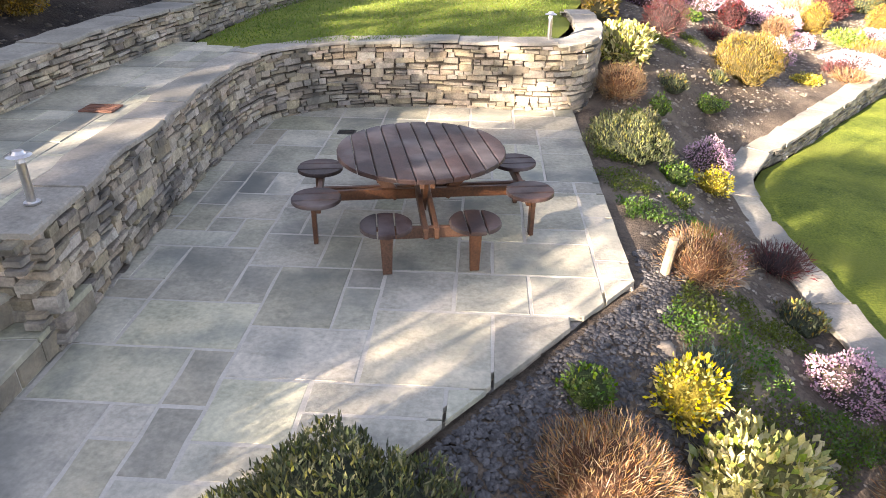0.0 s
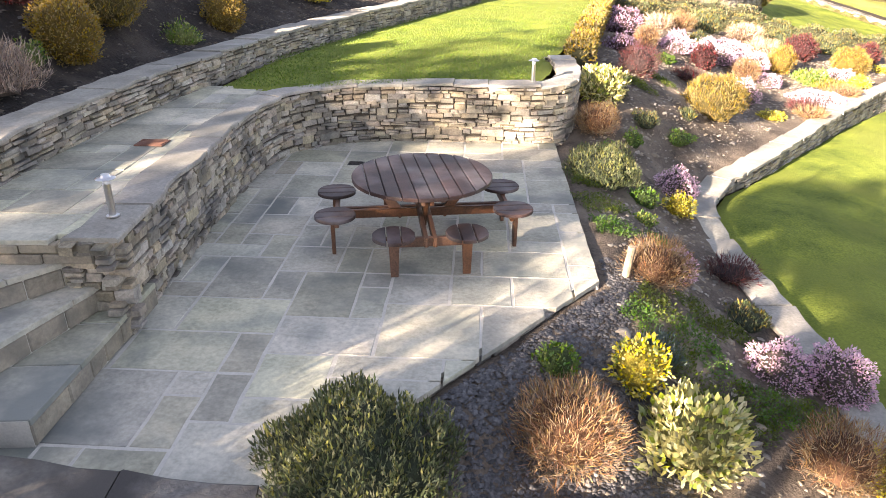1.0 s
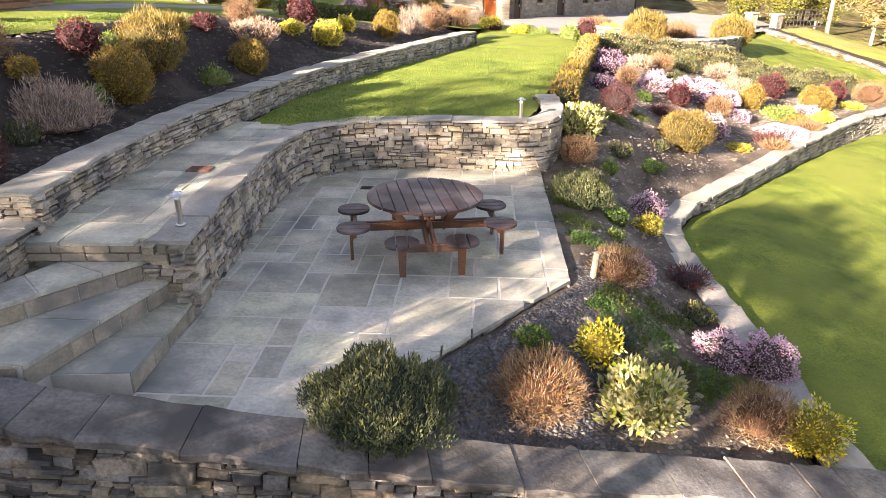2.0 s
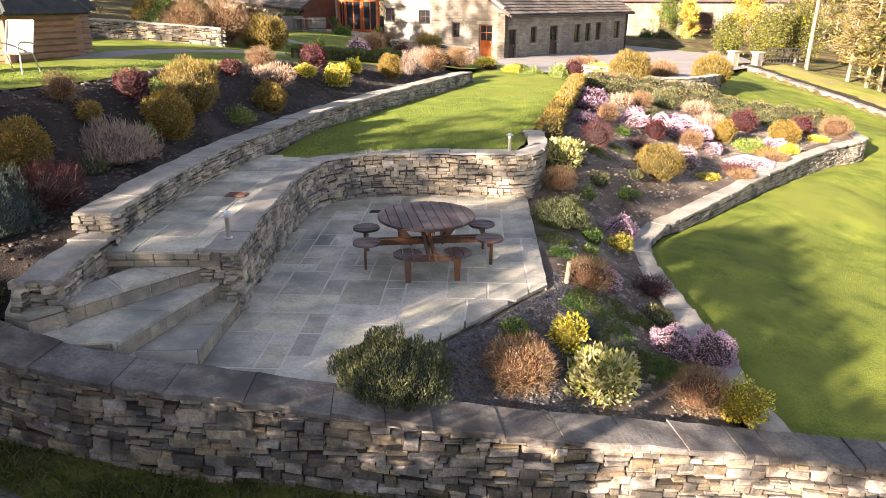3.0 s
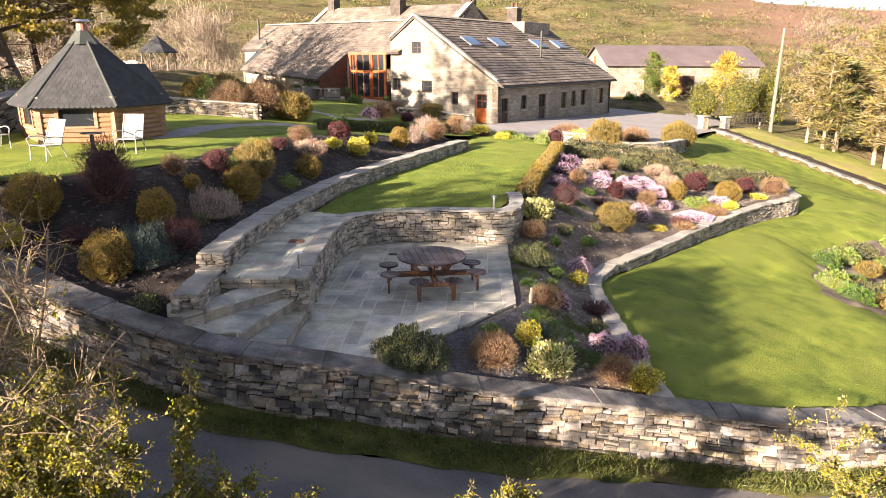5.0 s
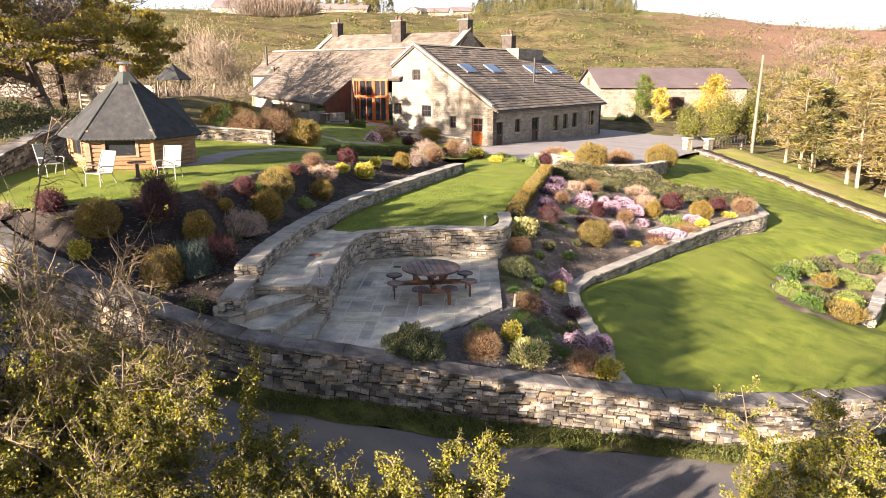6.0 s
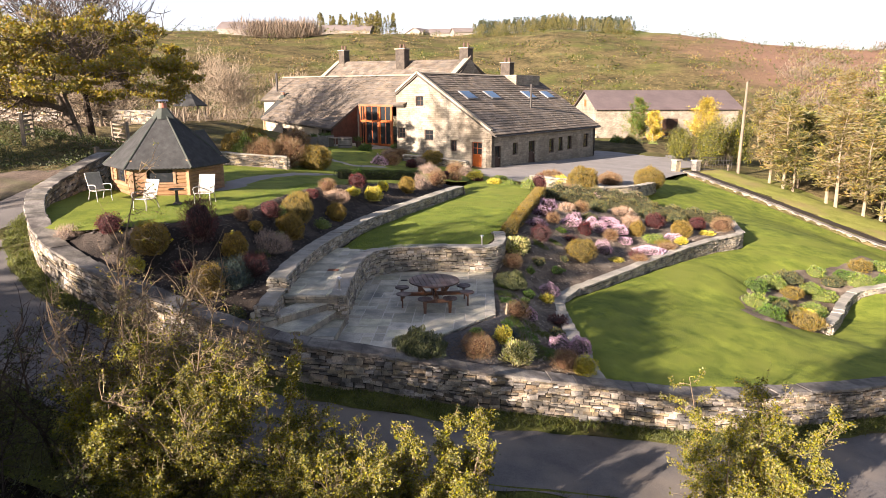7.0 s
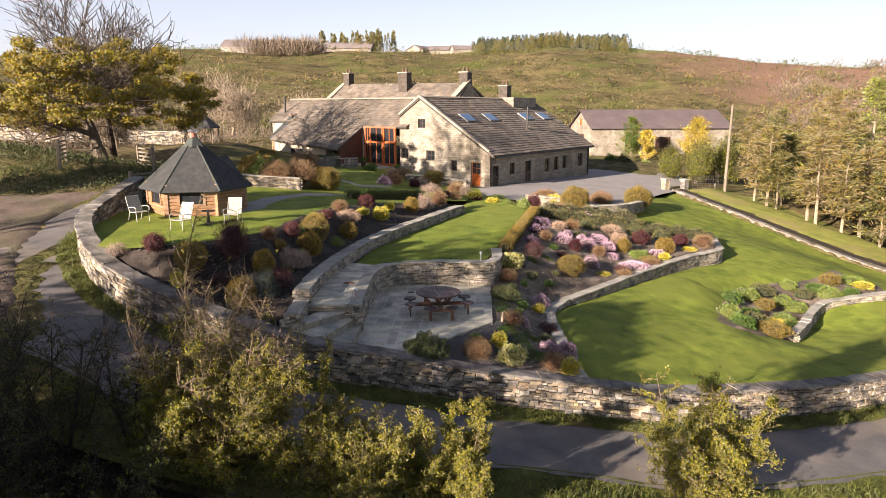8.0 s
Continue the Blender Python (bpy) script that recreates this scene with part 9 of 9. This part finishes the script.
def far_scrub(name, label, places, sizes, seed, tones, per=60, up=0.2, leaf=(0.3, 0.16)):
    r = np.random.RandomState(seed)
    out = []
    x, y = np.array([p[0] for p in places]), np.array([p[1] for p in places])
    z = ground_height(x, y)
    for a, b, c, s in zip(x, y, z, sizes):
        p, d = dome_points(per, s, s * 0.9, r, 0.6, a)
        out.append(leaf_quads(p + np.array([a, b, c - 0.1]), unit_rows(d + np.array([0, 0, up]) + r.normal(size=d.shape) * 0.4), s * leaf[0], s * leaf[1], r))
    return tagged(part(name, quads_mesh(name, np.concatenate(out)), LEAF[tones]), label, "scrub", kind="stuff")


def on_slope(n, seed, d0, d1, az0, az1):
    r = np.random.RandomState(seed)
    d, az = r.uniform(d0, d1, n), np.radians(r.uniform(az0, az1, n))
    return [(a, b) for a, b in zip(d * np.sin(az), d * np.cos(az))]


r = np.random.RandomState(23)
far_scrub("gorse_scrub", "dark gorse and bramble scattered over the hillside", on_slope(3000, 1, 90, 300, -46, 32), 0.4 + 2.3 * r.rand(3000) ** 2, 24, "haw_dark", 16)
far_scrub("bracken_scrub", "tawny dead bracken and scrub on the hillside", on_slope(2200, 2, 80, 290, -46, 36), 0.4 + 1.8 * r.rand(2200) ** 2, 25, "needle_brown", 16)
far_scrub("thorn_scrub", "leafless thorn scrub below the hillside", on_slope(430, 3, 78, 170, -48, -6), r.uniform(1.2, 3.4, 430), 26, "twig", 75, 0.5, (0.34, 0.022))
far_scrub("valley_wood", "brown and olive woodland filling the valley", on_slope(300, 4, 110, 260, 20, 42), r.uniform(1.4, 3.4, 300), 27, "twig", 110, 0.5, (0.3, 0.05))
far_scrub("valley_wood_green", "green trees among the valley woodland", on_slope(120, 5, 85, 240, 19, 42), r.uniform(1.4, 3.2, 120), 28, "needle", 140, 0.5, (0.18, 0.09))
far_scrub("farm_poplars", "tall leafless trees beside the hilltop barn", [(r.uniform(-106, -82), r.uniform(232, 246)) for _ in range(60)], r.uniform(2.5, 5.5, 60), 29, "twig", 150, 1.6, (0.7, 0.03))
far_scrub("field_edge_scrub", "low leafless bushes beyond the field gate", [(r.uniform(-60, -26), r.uniform(46, 66)) for _ in range(70)], r.uniform(0.8, 2.2, 70), 30, "twig", 150, 0.5, (0.3, 0.03))

# a small open shelter under a pointed roof, beyond the cabin
hz = float(ground_height(-26.2, 39.2))
shelter = thing("garden_shelter", pose(-26.2, 39.2, hz - 0.05), "small round garden shelter with a dark pointed roof", "shelter")
rim = [(1.35 * math.cos(math.tau * k / 8), 1.35 * math.sin(math.tau * k / 8), 1.35) for k in range(8)]
part("roof", mesh_of("roof", rim + [(x, y, z - 0.08) for x, y, z in rim] + [(0, 0, 2.5), (0, 0, 2.3)], [(k, (k + 1) % 8, 16) for k in range(8)] + [(8 + (k + 1) % 8, 8 + k, 17) for k in range(8)] + [(k, 8 + k, 8 + (k + 1) % 8, (k + 1) % 8) for k in range(8)]), SHINGLE, shelter)
for k in range(6):
    a = math.tau * (k + 0.5) / 6
    part("post", tubed((1.1 * math.cos(a), 1.1 * math.sin(a), 0), (1.1 * math.cos(a), 1.1 * math.sin(a), 1.45), 0.06, 0.05, 8), POLE, shelter)

# ---- loose stones, chippings and grass ----
def chips(name, label, mat, px, py, pz, size, seed, flat=0.5):
    """Loose angular stones lying on the ground."""
    r = np.random.RandomState(seed)
    n = len(px)
    base = np.array([(-1, -1, -0.6), (1, -1, -0.6), (1, 1, -0.6), (-1, 1, -0.6), (-0.6, -0.7, 0.7), (0.7, -0.6, 0.6), (0.6, 0.7, 0.8), (-0.7, 0.6, 0.6)])
    v = base[None] * (1 + r.uniform(-0.35, 0.35, (n, 8, 3))) * np.stack([size, size * r.uniform(0.5, 1, n), size * flat * r.uniform(0.5, 1, n)], 1)[:, None] * 0.5
    a = r.uniform(0, math.tau, n)
    c, s = np.cos(a)[:, None], np.sin(a)[:, None]
    x, y = v[:, :, 0] * c - v[:, :, 1] * s, v[:, :, 0] * s + v[:, :, 1] * c
    z = v[:, :, 2] + x * r.uniform(-0.4, 0.4, n)[:, None]
    v = np.stack([x + px[:, None], y + py[:, None], z + pz[:, None]], -1).reshape(-1, 3)
    f = np.array([(4, 5, 6, 7), (0, 1, 5, 4), (1, 2, 6, 5), (2, 3, 7, 6), (3, 0, 4, 7)])
    f = (np.arange(n)[:, None, None] * 8 + f[None]).reshape(-1, 4)
    data = bpy.data.meshes.new(name)
    data.vertices.add(len(v))
    data.vertices.foreach_set("co", v.astype(np.float32).ravel())
    data.loops.add(f.size)
    data.loops.foreach_set("vertex_index", f.astype(np.int32).ravel())
    data.polygons.add(len(f))
    data.polygons.foreach_set("loop_start", np.arange(0, f.size, 4, dtype=np.int32))
    data.update(calc_edges=True)
    return tagged(part(name, data, mat), label, "stones", kind="stuff")


def scatter(n, outline, seed):
    r = np.random.RandomState(seed)
    xs, ys = [p[0] for p in outline], [p[1] for p in outline]
    px, py = r.uniform(min(xs), max(xs), n), r.uniform(min(ys), max(ys), n)
    hit, near = inside(outline, px, py)
    keep = hit & (near > 0.03)
    return px[keep], py[keep]


def bed_top(zone, px, py, uneven):
    return level(zone, px, py) + uneven * waves(px, py, 1.7, 8)


r = np.random.RandomState(41)
px, py = scatter(17000, [(-1.9, 2.7), (-0.1, 3.1), (1.0, 3.5), (1.0, 4.6), (0.6, 5.2), (0.9, 6.3), (0.35, 6.6), (0.38, 5.8), (-1.1, 3.72)], 42)
chips("slate_chippings", "blue-grey slate chippings spread along the patio's edge", SLATE_CHIP, px, py, bed_top("bed_right", px, py, 0.035) + 0.006, r.uniform(0.02, 0.055, len(px)), 43)
px, py = scatter(22000, [(0.0, 3.2), (1.2, 3.5), (2.6, 4.1), (2.2, 7.5), (2.05, 10.6), (3.1, 12.5), (5.0, 15.2), (7.3, 18.5), (9.8, 21.6), (11.5, 23.3), (6.0, 25.6), (1.9, 24.0), (0.7, 13.5), (0.4, 10.6), (0.5, 6.2)], 44)
chips("bed_stones", "small buff stones scattered over the soil", PEBBLE, px, py, bed_top("bed_right", px, py, 0.035) + 0.004, r.uniform(0.02, 0.075, len(px)) * np.where(r.rand(len(px)) < 0.04, 2.0, 1), 45)
px, py = scatter(24000, [(-6.1, 2.6), (-9.0, 3.2), (-12.6, 4.7), (-9.7, 4.85), (-8.4, 6.2), (-8.0, 8.2), (-8.1, 11.5), (-7.9, 15.2), (-6.5, 19.5), (-4.6, 24.2), (-3.2, 23.4), (-5.0, 17.2), (-6.1, 12.4), (-6.2, 8.7), (-6.0, 4.2)], 46)
chips("bed_stones", "small dark stones scattered over the steep soil", DARK_PEBBLE, px, py, bed_top("bed_left", px, py, 0.045) + 0.004, 0.02 + 0.075 * r.rand(len(px)) ** 2.2, 47)

GRASS = leafy("grass_blade", (0.06, 0.115, 0.012), (0.17, 0.255, 0.034), 0.25, 0.015)
GRASS_DRY = leafy("verge_grass", (0.04, 0.062, 0.012), (0.17, 0.185, 0.045), 0.3, 0.02)


def blades(name, label, mat, px, py, pz, length, width, seed, lean=0.5):
    r = np.random.RandomState(seed)
    n = len(px)
    q = leaf_quads(np.stack([px, py, pz], 1), unit_rows(np.stack([r.normal(0, lean, n), r.normal(0, lean, n), np.ones(n)], 1)), length * r.uniform(0.6, 1.4, n), width, r, 0.15)
    return tagged(part(name, quads_mesh(name, q), mat), label, "grass", kind="stuff")


def thinned(px, py, x0, y0, reach, seed):
    """Fewer blades the farther from (x0, y0)."""
    keep = np.random.RandomState(seed).rand(len(px)) < np.exp(-np.hypot(px - x0, py - y0) / reach)
    return px[keep], py[keep]


px, py = scatter(110000, [(-5.3, 9.7), (-4.0, 9.85), (-2.0, 10.75), (-0.55, 10.85), (-0.2, 13.4), (1.3, 23.5), (-2.6, 23.2), (-4.3, 17.2), (-5.4, 12.4)], 48)
px, py = thinned(px, py, -2.0, 9.0, 7.0, 148)
blades("lawn_grass", "short mown grass blades of the upper lawn", GRASS, px, py, np.array([at_level("lawn_upper", 0, b) for b in py]) + 0.01, 0.05, 0.010, 49)
px, py = scatter(30000, [(-12.6, 4.75), (-11.5, 4.4), (-9.7, 4.9), (-8.5, 6.2), (-8.05, 8.2), (-8.15, 11.5), (-7.95, 15.2), (-6.55, 19.5), (-8.6, 17.0), (-9.6, 9.5), (-12.6, 6.5)], 54)
blades("lawn_grass", "short mown grass blades of the cabin lawn", GRASS, px, py, level("lawn_cabin", px, py) + 0.02, 0.05, 0.010, 55)

# tussocks along the verges
for name, seed, o0, o1, count, z0, length in (("verge_grass", 52, 0.25, 1.0, 30000, -1.10, 0.16), ("verge_grass", 53, 3.62, 5.4, 27000, -1.34, 0.23)):
    rr = np.random.RandomState(seed)
    arr = np.array([tuple(p) for p in lane_pts])
    sid = np.array([tuple(side_of(lane_pts, k)) for k in range(len(lane_pts))])
    tuft = rr.randint(0, len(arr) - 1, count // 12)
    f = rr.rand(count // 12)
    base = arr[tuft] * (1 - f[:, None]) + arr[tuft + 1] * f[:, None]
    off = o0 + (o1 - o0) * (rr.rand(count // 12) ** (1.6 if seed == 52 else 0.8))
    if seed == 52:
        off = off * np.array([lane_edge(a) for a in base[:, 0]])
    base = base + sid[tuft] * off[:, None]
    base = np.repeat(base, 12, 0) + np.stack([rr.normal(0, 0.06, len(base) * 12), rr.normal(0, 0.06, len(base) * 12), np.zeros(len(base) * 12)], 1)
    blades(name, "tussocks of rough grass beside the lane", GRASS_DRY, base[:, 0], base[:, 1], base[:, 2] + z0, length, 0.016, seed + 10, 0.6)

# weeds on the rough bank beside the track
WEED = leafy("bank_weeds", (0.02, 0.032, 0.009), (0.075, 0.095, 0.026), 0.4, 0.02, 0.2)
for seed, x0, x1, y0, y1, clumps, edge, label in ((64, -31, -17.6, 13.5, 23.5, 420, -17.3, "clumps of dark green weeds on the rough bank"), (65, -24, -15.2, -5.5, 3.0, 380, -14.6, "dark tangled weeds beside the lane")):
    rr = np.random.RandomState(seed)
    cx, cy, size = rr.uniform(x0, x1, clumps), rr.uniform(y0, y1, clumps), rr.uniform(0.25, 0.7, clumps)
    k = rr.randint(0, clumps, clumps * 28)
    px, py = cx[k] + rr.normal(0, 1, len(k)) * size[k], cy[k] + rr.normal(0, 1, len(k)) * size[k]
    keep = px < edge
    px, py, k = px[keep], py[keep], k[keep]
    pz = ground_height(px, py) + rr.rand(len(px)) * size[k] * 0.7
    q = leaf_quads(np.stack([px, py, pz], 1), unit_rows(rr.normal(size=(len(px), 3)) + np.array([0, 0, 0.8])), 0.13 * rr.uniform(0.6, 1.4, len(px)), 0.05, rr)
    tagged(part("bank_weeds", quads_mesh("bank_weeds", q), WEED), label, "weeds", kind="stuff")
